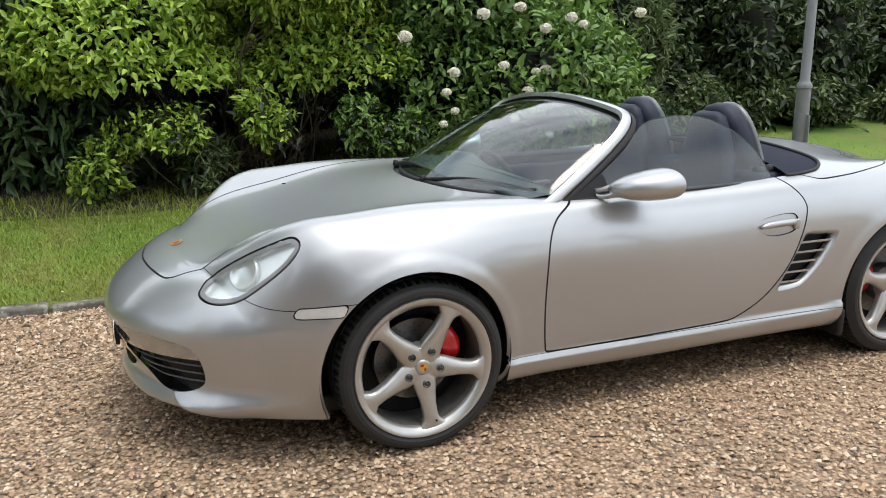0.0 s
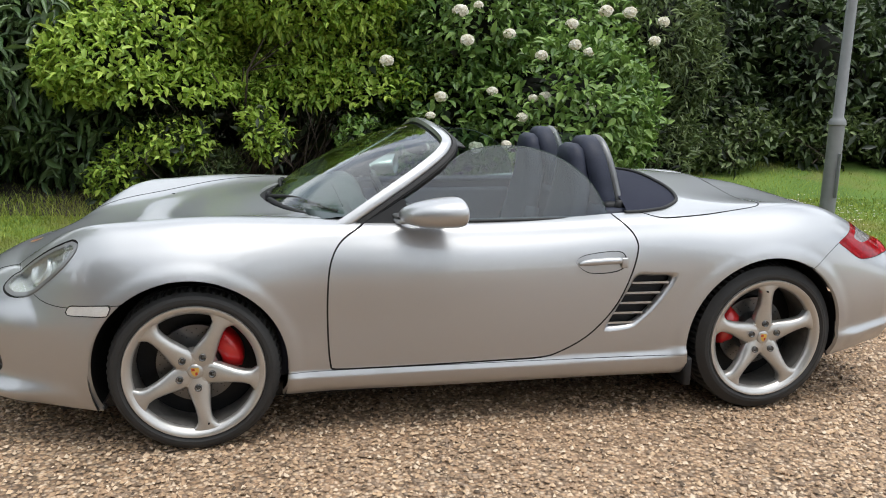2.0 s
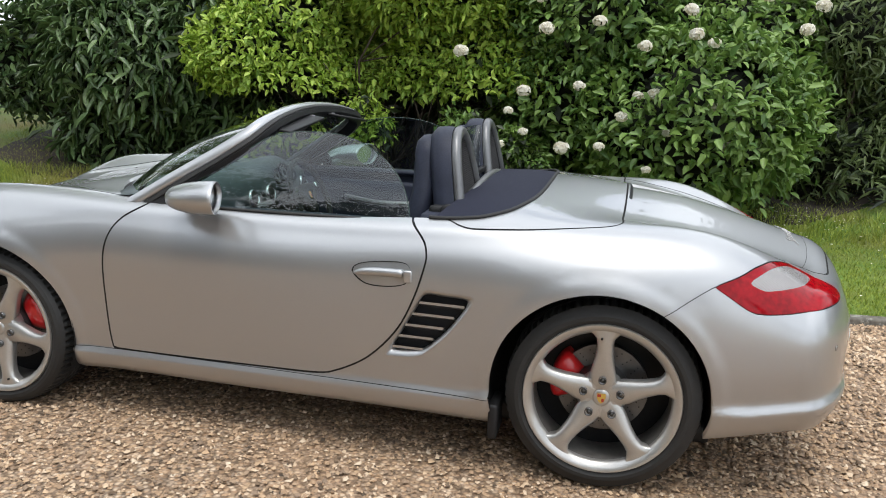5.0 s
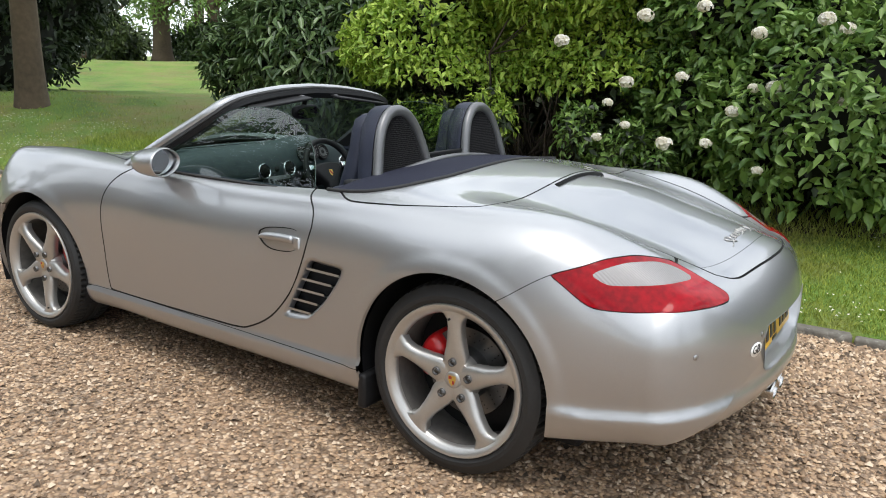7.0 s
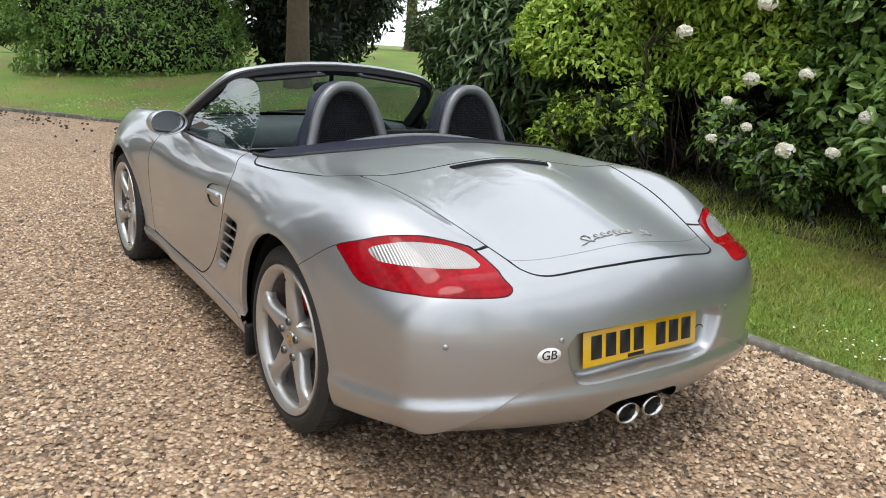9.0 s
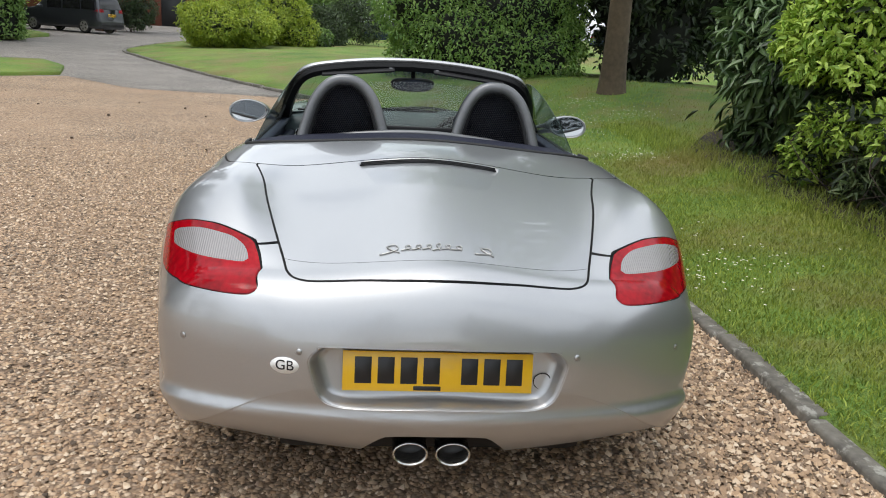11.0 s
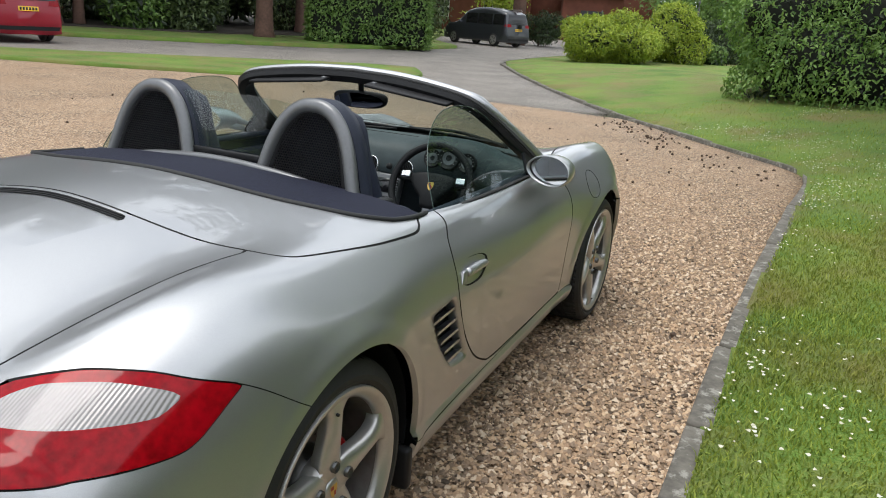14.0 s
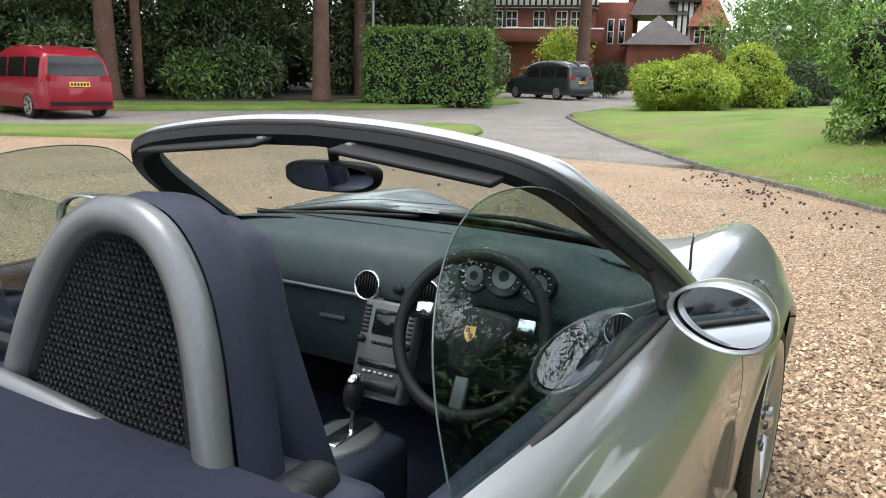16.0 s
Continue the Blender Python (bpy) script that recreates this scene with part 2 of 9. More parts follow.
M_FOG = plain("fog_glass", (0.34, 0.34, 0.335), 0.12, 0.7, coat=1.0, grain=0.15, scale=140)
M_BARREL = plain("dark_barrel", (0.13, 0.122, 0.112), 0.6, 0.3, grain=0.3, scale=40)
M_DISC = plain("brake_disc", (0.15, 0.15, 0.15), 0.4, 0.9, grain=0.2, scale=30)
M_CALIPER = plain("red_caliper", (0.55, 0.012, 0.014), 0.3, coat=0.5, grain=0.08)
M_CHROME = plain("chrome", (0.75, 0.75, 0.76), 0.12, 1.0)
M_STEEL = plain("exhaust_steel", (0.5, 0.49, 0.47), 0.22, 1.0, grain=0.2, scale=40)
M_NAVY = plain("navy_cloth", (0.011, 0.013, 0.027), 0.85, grain=0.3, scale=500, bump=0.2, spec=0.3)
M_LEATHER = plain("dark_blue_leather", (0.024, 0.028, 0.045), 0.5, grain=0.2, scale=150, bump=0.15, spec=0.22)
M_STACK = plain("stack_grey", (0.13, 0.132, 0.137), 0.35, 0.4, grain=0.1, scale=120)
M_GLASSEDGE = plain("glass_edge", (0.04, 0.07, 0.06), 0.2)
M_DASH = plain("dark_dash_skin", (0.050, 0.066, 0.070), 0.5, grain=0.2, scale=200, bump=0.12, spec=0.35)
M_GREYTRIM = plain("grey_satin_trim", (0.155, 0.158, 0.163), 0.36, 0.5, grain=0.1, scale=120)
M_GLASS = glassy("clear_glass", (0.72, 0.80, 0.77), low=0.10)
M_SIDEGLASS = glassy("tinted_side_glass", (0.56, 0.68, 0.65), 0.0, 0.085, 0.9)
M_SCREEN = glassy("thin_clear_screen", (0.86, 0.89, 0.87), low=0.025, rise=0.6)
M_LENS = glassy("clear_lens", (0.93, 0.94, 0.94))
M_REDLENS = plain("red_lens", (0.25, 0.0015, 0.006), 0.09, coat=0.0, grain=0.5, scale=55, spec=0.22, bump=0.03)
M_CLEARLENS = plain("ribbed_clear_lens", (0.62, 0.60, 0.58), 0.2, 0.3, coat=1.0, grain=0.12, scale=200)
M_YELLOW = plain("plate_yellow", (0.80, 0.47, 0.015), 0.35, coat=0.3, grain=0.03)
M_WHITE = plain("plate_white", (0.8, 0.8, 0.78), 0.35)
M_INK = plain("black_ink", (0.012, 0.012, 0.014), 0.4)
M_GOLD = plain("badge_gold", (0.62, 0.42, 0.10), 0.35, 0.6)
M_BADGERED = plain("badge_red", (0.35, 0.03, 0.02), 0.35)
M_MIRROR = plain("mirror_glass", (0.85, 0.87, 0.88), 0.01, 1.0)
M_GRAVEL = stones("gravel", [(0.075, 0.048, 0.030), (0.335, 0.212, 0.125), (0.50, 0.355, 0.22), (0.20, 0.14, 0.098), (0.64, 0.50, 0.36), (0.40, 0.245, 0.135)], 0.017, sand=(0.36, 0.235, 0.145))
M_TARMAC = stones("tarmac", [(0.20, 0.18, 0.16), (0.27, 0.243, 0.215), (0.34, 0.305, 0.265)], 0.02, 0.3)
M_TURF = grassy("turf", [(0.048, 0.100, 0.014), (0.120, 0.210, 0.027), (0.22, 0.255, 0.055)])
M_KERB = plain("kerb_stone", (0.14, 0.128, 0.108), 0.9, grain=0.55, scale=25, bump=0.8)
_kt = M_KERB.node_tree
_kb = _kt.nodes["Principled BSDF"]
_kg, _kn, _kr, _kx = _kt.nodes.new("ShaderNodeNewGeometry"), _kt.nodes.new("ShaderNodeTexNoise"), _kt.nodes.new("ShaderNodeMapRange"), _kt.nodes.new("ShaderNodeMix")
_kn.inputs["Scale"].default_value, _kn.inputs["Detail"].default_value, _kn.inputs["Roughness"].default_value = 14, 8, 0.7
_kr.inputs["From Min"].default_value, _kr.inputs["From Max"].default_value = 0.54, 0.62
_kx.data_type = "RGBA"
_kx.inputs["B"].default_value = (0.30, 0.29, 0.255, 1)
_old = _kb.inputs["Base Color"].links[0].from_socket
_kt.links.new(_kg.outputs["Position"], _kn.inputs["Vector"])
_kt.links.new(_kn.outputs["Fac"], _kr.inputs["Value"])
_kt.links.new(_kr.outputs["Result"], _kx.inputs["Factor"])
_kt.links.new(_old, _kx.inputs["A"])
_kt.links.new(_kx.outputs["Result"], _kb.inputs["Base Color"])
M_BARK = plain("bark", (0.088, 0.064, 0.040), 0.9, grain=0.4, scale=14, bump=0.8)
M_REDBARK = plain("reddish_bark", (0.125, 0.068, 0.05), 0.9, grain=0.45, scale=10, bump=0.8)
M_TWIG = plain("twig_bark", (0.055, 0.04, 0.03), 0.9, grain=0.3, scale=30)
M_POST = plain("grey_post_paint", (0.17, 0.18, 0.185), 0.5, grain=0.12, scale=20)
M_SOIL = plain("dark_soil", (0.035, 0.027, 0.02), 0.95, grain=0.5, scale=9, bump=0.8)
M_SAND = plain("pale_sand", (0.34, 0.26, 0.17), 0.95, grain=0.2, scale=6, bump=0.3)
M_CONE = plain("cone_brown", (0.085, 0.055, 0.038), 0.9, grain=0.4, scale=60)
M_PEBBLE = leafy("pebble_tones", (0.06, 0.042, 0.028), (0.64, 0.515, 0.38), 0.75, 0.0)
_pr = [n for n in M_PEBBLE.node_tree.nodes if n.type == "VALTORGB"][0].color_ramp.elements
for _p, _c in ((0.25, (0.40, 0.265, 0.16)), (0.5, (0.21, 0.15, 0.105)), (0.75, (0.52, 0.355, 0.215))):
    _pr.new(_p).color = (*_c, 1)
G_BLADE = leafy("grass_blade", (0.115, 0.185, 0.022), (0.41, 0.48, 0.08), 0.6, 0.3)
worn(G_BLADE, (0.30, 0.25, 0.07))
worn(M_TURF, (0.21, 0.165, 0.06))


def worn(m, brown, lo, hi, most):
    """Straw and bare patches in the grass, alike for turf and blades."""
    nt = m.node_tree
    ramp = [n for n in nt.nodes if n.bl_idname == "ShaderNodeValToRGB"][0]
    geo = nt.nodes.new("ShaderNodeNewGeometry")
    nz = nt.nodes.new("ShaderNodeTexNoise")
    nz.inputs["Scale"].default_value = 0.62
    nz.inputs["Detail"].default_value = 8
    nz.inputs["Roughness"].default_value = 0.62
    nt.links.new(geo.outputs["Position"], nz.inputs["Vector"])
    mr = nt.nodes.new("ShaderNodeMapRange")
    for k, v in zip(("From Min", "From Max", "To Min", "To Max"), (lo, hi, 0.0, most)):
        mr.inputs[k].default_value = v
    nt.links.new(nz.outputs["Fac"], mr.inputs["Value"])
    mx = nt.nodes.new("ShaderNodeMix")
    mx.data_type = "RGBA"
    goals = [k.to_socket for k in nt.links if k.from_node == ramp]
    nt.links.new(mr.outputs["Result"], mx.inputs["Factor"])
    nt.links.new(ramp.outputs["Color"], mx.inputs[6])
    mx.inputs[7].default_value = (*brown, 1)
    for g in goals:
        nt.links.new(mx.outputs[2], g)


worn(G_BLADE, (0.25, 0.25, 0.07), 0.52, 0.66, 0.7)
worn(M_TURF, (0.175, 0.165, 0.055), 0.52, 0.64, 0.75)
M_PETAL = leafy("white_petals", (0.74, 0.70, 0.56), (0.90, 0.88, 0.82), 0.6, 0.3)
M_BRICK = plain("red_brick", (0.17, 0.058, 0.036), 0.9, grain=0.3, scale=3.0, bump=0.3)
M_TILE = plain("clay_tile", (0.24, 0.085, 0.05), 0.9, grain=0.3, scale=5.0, bump=0.4)
M_SLATE = plain("grey_slate", (0.085, 0.075, 0.07), 0.8, grain=0.3, scale=4.0, bump=0.4)
M_RENDER = plain("white_render", (0.66, 0.64, 0.60), 0.9, grain=0.08, scale=2.0)
M_TIMBER = plain("black_timber", (0.02, 0.018, 0.017), 0.8, grain=0.2, scale=8)

# ---- building tools ----
def mesh_from(name, verts, faces, mats=(), idx=None, smooth=True, normals=None):
    me = bpy.data.meshes.new(name)
    me.from_pydata([tuple(map(float, v)) for v in verts], [], [tuple(f) for f in faces])
    for m in mats:
        me.materials.append(m)
    if idx is not None:
        me.polygons.foreach_set("material_index", np.array(idx, dtype=np.int32))
    me.polygons.foreach_set("use_smooth", [smooth] * len(me.polygons))
    me.update()
    if normals is not None:
        me.normals_split_custom_set_from_vertices([tuple(map(float, n)) for n in normals])
    return me


def thing(name, label, category, group="", kind="", at=(0, 0, 0)):
    """An Empty at the base of a thing that has parts."""
    ob = new(name)
    ob.empty_display_size = 0.1
    ob.location = at
    return tagged(ob, label, category, group, kind)


def under(ob, parent):
    ob.parent = parent
    if parent is not None:
        m = Matrix.Identity(4)
        p = parent
        while p is not None:
            m = p.matrix_parent_inverse @ p.matrix_basis @ m
            p = p.parent
        ob.matrix_parent_inverse = m.inverted()
    return ob


def part(name, bm, material, parent=None, label="", smooth=True, angle=None, matrix=None):
    """Links a bmesh as one mesh object under a thing or under a part. angle: keeps edges sharper than it hard."""
    me = bpy.data.meshes.new(name)
    if angle is not None:
        bmesh.ops.recalc_face_normals(bm, faces=bm.faces)
        for e in bm.edges:
            if len(e.link_faces) == 2 and e.calc_face_angle(0) > radians(angle):
                e.smooth = False
    bm.to_mesh(me)
    bm.free()
    for m in (material if isinstance(material, (list, tuple)) else [material]):
        me.materials.append(m)
    me.polygons.foreach_set("use_smooth", [smooth] * len(me.polygons))
    ob = new(name, me)
    if matrix is not None:
        ob.matrix_basis = matrix
    if parent is not None:
        under(ob, parent)
    if label:
        ob["label"] = label
    return ob


def raw(name, verts, faces, material, parent=None, label="", smooth=True, normals=None, idx=None):
    me = mesh_from(name, verts, faces, material if isinstance(material, (list, tuple)) else [material], idx, smooth, normals)
    ob = new(name, me)
    if parent is not None:
        under(ob, parent)
    if label:
        ob["label"] = label
    return ob


def box_bm(sx, sy, sz, bevel=0.0, seg=2, at=(0, 0, 0), bm=None, rot=None):
    b = bmesh.new()
    bmesh.ops.create_cube(b, size=1)
    bmesh.ops.scale(b, verts=b.verts, vec=(sx, sy, sz))
    if bevel:
        bmesh.ops.bevel(b, geom=list(b.edges), offset=bevel, segments=seg, affect="EDGES", profile=0.6)
    if rot is not None:
        bmesh.ops.transform(b, verts=b.verts, matrix=rot)
    bmesh.ops.translate(b, verts=b.verts, vec=at)
    return join_bm(bm, b)


def join_bm(bm, b):
    if bm is None:
        return b
    me = bpy.data.meshes.new("tmp")
    b.to_mesh(me)
    b.free()
    bm.from_mesh(me)
    bpy.data.meshes.remove(me)
    return bm


def lathe_bm(profile, seg=48, bm=None, matrix=None, close=False):
    """profile: (radius, height) pairs turned round the z axis."""
    b = bmesh.new()
    rings = []
    for r, h in profile:
        if r < 1e-6:
            rings.append([b.verts.new((0, 0, h))])
        else:
            rings.append([b.verts.new((r * math.cos(2 * math.pi * i / seg), r * math.sin(2 * math.pi * i / seg), h)) for i in range(seg)])
    pairs = list(zip(rings, rings[1:]))
    if close:
        pairs.append((rings[-1], rings[0]))
    for a, c in pairs:
        for i in range(seg):
            j = (i + 1) % seg
            q = [a[i % len(a)], a[j % len(a)], c[j % len(c)], c[i % len(c)]]
            q = list(dict.fromkeys(q))
            if len(q) > 2:
                b.faces.new(q)
    bmesh.ops.recalc_face_normals(b, faces=b.faces)
    if matrix is not None:
        bmesh.ops.transform(b, verts=b.verts, matrix=matrix)
    return join_bm(bm, b)


def smooth_path(points, n, closed=False):
    """n points along a Catmull-Rom curve through the points given."""
    p = np.array(points, float)
    m = len(p)
    out = []
    total = m if closed else m - 1
    for k in range(n):
        u = k / n * total if closed else k / (n - 1) * total
        i = min(int(u), total - 1)
        f = u - i
        if closed:
            a, b, c, d = p[(i - 1) % m], p[i % m], p[(i + 1) % m], p[(i + 2) % m]
        else:
            b, c = p[i], p[i + 1]
            a = p[i - 1] if i else 2 * b - c
            d = p[i + 2] if i + 2 < m else 2 * c - b
        out.append(0.5 * (2 * b + (c - a) * f + (2 * a - 5 * b + 4 * c - d) * f * f + (3 * b - a - 3 * c + d) * f ** 3))
    return np.array(out)


def tube_bm(path, radius, seg=10, bm=None, closed=False, flat=1.0, up=(0, 0, 1), caps=True):
    """A tube along a path; radius may be a list; flat squashes it across."""
    b = bmesh.new()
    p = [Vector(q) for q in path]
    n = len(p)
    rings = []
    for i in range(n):
        t = (p[(i + 1) % n] - p[i - 1]) if closed else (p[min(i + 1, n - 1)] - p[max(i - 1, 0)])
        t = t.normalized() if t.length else Vector((0, 0, 1))
        s = t.cross(Vector(up))
        if s.length < 1e-4:
            s = t.cross(Vector((1, 0, 0)))
        s.normalize()
        w = s.cross(t)
        r = radius[i] if isinstance(radius, (list, tuple, np.ndarray)) else radius
        rings.append([b.verts.new(p[i] + s * (r * math.cos(2 * math.pi * k / seg)) + w * (r * flat * math.sin(2 * math.pi * k / seg))) for k in range(seg)])
    for i in range(n if closed else n - 1):
        a, c = rings[i], rings[(i + 1) % n]
        for k in range(seg):
            b.faces.new((a[k], a[(k + 1) % seg], c[(k + 1) % seg], c[k]))
    if not closed and caps:
        b.faces.new(rings[0][::-1])
        b.faces.new(rings[-1])
    bmesh.ops.recalc_face_normals(b, faces=b.faces)
    return join_bm(bm, b)


def poly_field(points, n=90, smooth=True):
    """Signed distance to a closed plan curve, negative inside: a function of two coordinate arrays."""
    c = smooth_path(points, n, True) if smooth else np.array(points, float)
    d = np.roll(c, -1, 0)
    lo, hi = c.min(0) - 0.15, c.max(0) + 0.15

    def field(u, v):
        out = np.full(len(u), 9.0)
        near = np.where((u > lo[0]) & (u < hi[0]) & (v > lo[1]) & (v < hi[1]))[0]
        if len(near) == 0:
            return out
        q = np.stack([u[near], v[near]], 1)
        best = np.full(len(q), 1e9)
        inside = np.zeros(len(q), bool)
        for a, b in zip(c, d):
            e = b - a
            w = q - a
            t = np.clip((w @ e) / max(e @ e, 1e-12), 0, 1)
            best = np.minimum(best, ((w - t[:, None] * e) ** 2).sum(1))
            with np.errstate(divide="ignore", invalid="ignore"):
                cross = ((a[1] > q[:, 1]) != (b[1] > q[:, 1])) & (q[:, 0] < e[0] * (q[:, 1] - a[1]) / (e[1] if e[1] else 1e-12) + a[0])
            inside ^= cross
        best = np.sqrt(best)
        out[near] = np.where(inside, -best, best)
        return out
    return field


class Shell:
    """A sheet of faces that can be cut along the zero lines of fields into labelled regions."""

    def __init__(self, verts, normals, faces, label):
        self.v, self.n = [np.array(p, float) for p in verts], [np.array(p, float) for p in normals]
        self.faces = {label: [tuple(f) for f in faces]}

    def split(self, label, field):
        V = np.array(self.v)
        used = np.zeros(len(V), bool)
        for f in self.faces.get(label, []):
            for i in f:
                used[i] = True
        ids = np.where(used)[0]
        vals = np.full(len(V), 9.0)
        if len(ids):
            vals[ids] = field(V[ids])
        vals = list(np.where(np.abs(vals) < 2e-5, 0.0, vals))
        made = {}
        inn, outn = [], []
        for f in self.faces.get(label, []):
            s = [vals[i] for i in f]
            if min(s) >= 0:
                outn.append(f)
            elif max(s) <= 0:
                inn.append(f)
            else:
                a, b = [], []
                for k in range(len(f)):
                    i, j = f[k], f[(k + 1) % len(f)]
                    if vals[i] >= 0:
                        a.append(i)
                    if vals[i] <= 0:
                        b.append(i)
                    if vals[i] * vals[j] < 0:
                        key = (min(i, j), max(i, j))
                        if key not in made:
                            t = vals[i] / (vals[i] - vals[j])
                            self.v.append(self.v[i] * (1 - t) + self.v[j] * t)
                            nn = self.n[i] * (1 - t) + self.n[j] * t
                            self.n.append(nn / (np.linalg.norm(nn) + 1e-12))
                            made[key] = len(self.v) - 1
                        a.append(made[key])
                        b.append(made[key])
                if len(a) > 2:
                    outn.append(tuple(a))
                if len(b) > 2:
                    inn.append(tuple(b))
        return inn, outn

    def carve(self, label, field, into, gap=0.0034):
        """Moves the part of label where field < 0 into another region; a strip along the line goes to 'gap'."""
        if gap:
            inn, outn = self.split(label, lambda P: field(P) - gap)
            self.faces[label] = outn
            self.faces["_t"] = inn
            inn, mid = self.split("_t", lambda P: field(P) + gap)
            del self.faces["_t"]
            self.faces.setdefault("gap", []).extend(mid)
        else:
            inn, outn = self.split(label, field)
            self.faces[label] = outn
        self.faces.setdefault(into, []).extend(inn)

    def mesh(self, labels, sides=(1, -1), lip=0.012, offset=0.0, flip=False):
        """Verts, faces and normals of regions, for one or both sides, with edges turned inwards by lip."""
        V, N, F = [], [], []
        self.edge_faces = []
        fs = [f for l in labels for f in self.faces.get(l, [])]
        edge = {}
        for f in fs:
            for k in range(len(f)):
                i, j = f[k], f[(k + 1) % len(f)]
                key = (min(i, j), max(i, j))
                edge[key] = None if key in edge else (i, j)
        border = [e for e in edge.values() if e is not None]
        dark, soft = set(), set()
        for lab, into in (("gap", dark), ("wheelhole", soft), ("opening", soft), ("tonneau", soft), ("slot", soft), ("recess", soft), ("vent", soft)):
            for f in self.faces.get(lab, []):
                for k in range(len(f)):
                    into.add((min(f[k], f[(k + 1) % len(f)]), max(f[k], f[(k + 1) % len(f)])))
        if lip > 0 and (dark or soft):
            border = [e for e in border if (min(e), max(e)) in dark or (min(e), max(e)) in soft]
        for s in sides:
            mp, mi = {}, {}

            def vert(i):
                if i not in mp:
                    p, n = self.v[i], self.n[i]
                    q = p + n * offset
                    V.append((q[0], q[1] * s, q[2]))
                    N.append((n[0], n[1] * s, n[2]))
                    mp[i] = len(V) - 1
                return mp[i]

            def inner(i, edge_start):
                key = (i, edge_start)
                if key not in mi:
                    p, n = self.v[i], self.n[i]
                    q = p + n * (offset - lip)
                    V.append((q[0], q[1] * s, q[2]))
                    N.append((n[0], n[1] * s, n[2]))
                    mi[key] = len(V) - 1
                return mi[key]
            for f in fs:
                g = [vert(i) for i in f]
                F.append(g if s > 0 else g[::-1])
                self.edge_faces.append(0)
            if lip:
                for i, j in border:
                    if abs(self.v[i][1]) < 1e-6 and abs(self.v[j][1]) < 1e-6:
                        continue
                    g = [vert(j), vert(i), inner(i, 0), inner(j, 0)]
                    F.append(g if s > 0 else g[::-1])
                    self.edge_faces.append(1 if (min(i, j), max(i, j)) in dark else 0)
        return V, F, N


def cubic(xs, ys):
    """Natural cubic spline through knots."""
    xs, ys = np.array(xs, float), np.array(ys, float)
    n = len(xs)
    h = np.diff(xs)
    A = np.eye(n)
    r = np.zeros(n)
    for i in range(1, n - 1):
        A[i, i - 1], A[i, i], A[i, i + 1] = h[i - 1], 2 * (h[i - 1] + h[i]), h[i]
        r[i] = 6 * ((ys[i + 1] - ys[i]) / h[i] - (ys[i] - ys[i - 1]) / h[i - 1])
    m = np.linalg.solve(A, r)

    def f(x):
        x = np.asarray(x, float)
        i = np.clip(np.searchsorted(xs, x) - 1, 0, n - 2)
        a, b = xs[i + 1] - x, x - xs[i]
        return (m[i] * a ** 3 + m[i + 1] * b ** 3) / (6 * h[i]) + (ys[i] / h[i] - m[i] * h[i] / 6) * a + (ys[i + 1] / h[i] - m[i + 1] * h[i] / 6) * b
    return f

# ---- the sports car: body shell ----
# x runs from nose (-) to tail (+), y from the car's left side (-) to its right side (+).
car = thing("sports_car", "silver two-seat open sports car parked on the gravel drive, roof down", "car")
ST = [-1.98, -1.80, -1.50, -1.20, -0.80, -0.40, 0.20, 0.80, 1.20, 1.60, 1.95]
C_Y = [
    [0.0, 0.0, 0.0, 0.0, 0.0, 0.0, 0.0, 0.0, 0.0, 0.0, 0.0],
    [0.68, 0.765, 0.822, 0.82, 0.77, 0.775, 0.79, 0.815, 0.84, 0.832, 0.748],
    [0.715, 0.8, 0.848, 0.84, 0.806, 0.81, 0.826, 0.851, 0.874, 0.855, 0.781],
    [0.73, 0.82, 0.862, 0.868, 0.825, 0.828, 0.842, 0.867, 0.893, 0.87, 0.799],
    [0.71, 0.8, 0.862, 0.872, 0.835, 0.832, 0.838, 0.862, 0.886, 0.851, 0.779],
    [0.63, 0.747, 0.79, 0.8, 0.79, 0.785, 0.79, 0.812, 0.812, 0.785, 0.675],
    [0.5, 0.615, 0.67, 0.685, 0.705, 0.715, 0.722, 0.733, 0.695, 0.638, 0.527],
    [0.31, 0.38, 0.44, 0.47, 0.5, 0.51, 0.5, 0.498, 0.461, 0.43, 0.352],
    [0.0, 0.0, 0.0, 0.0, 0.0, 0.0, 0.0, 0.0, 0.0, 0.0, 0.0],
]
C_Z = [
    [0.19, 0.18, 0.18, 0.19, 0.19, 0.19, 0.19, 0.19, 0.2, 0.2, 0.24],
    [0.195, 0.185, 0.182, 0.19, 0.195, 0.195, 0.195, 0.195, 0.2, 0.232, 0.268],
    [0.3, 0.29, 0.285, 0.28, 0.262, 0.262, 0.262, 0.262, 0.285, 0.318, 0.352],
    [0.45, 0.46, 0.48, 0.49, 0.48, 0.48, 0.48, 0.48, 0.49, 0.5, 0.5],
    [0.53, 0.58, 0.635, 0.665, 0.68, 0.69, 0.7, 0.718, 0.712, 0.693, 0.62],
    [0.602, 0.72, 0.797, 0.805, 0.808, 0.808, 0.808, 0.832, 0.838, 0.822, 0.711],
    [0.668, 0.819, 0.883, 0.897, 0.884, 0.872, 0.87, 0.894, 0.903, 0.88, 0.729],
    [0.681, 0.755, 0.812, 0.858, 0.885, 0.895, 0.9, 0.942, 0.91, 0.836, 0.741],
    [0.683, 0.732, 0.79, 0.852, 0.915, 0.94, 0.95, 0.972, 0.96, 0.886, 0.784],
]
F_Y = [cubic(ST, k) for k in C_Y]
F_Z = [cubic(ST, k) for k in C_Z]
FRONT_A, FRONT_E, FRONT_Z = -1.98, -2.225, 0.43
REAR_A, REAR_E, REAR_Z = 1.95, 2.107, 0.50


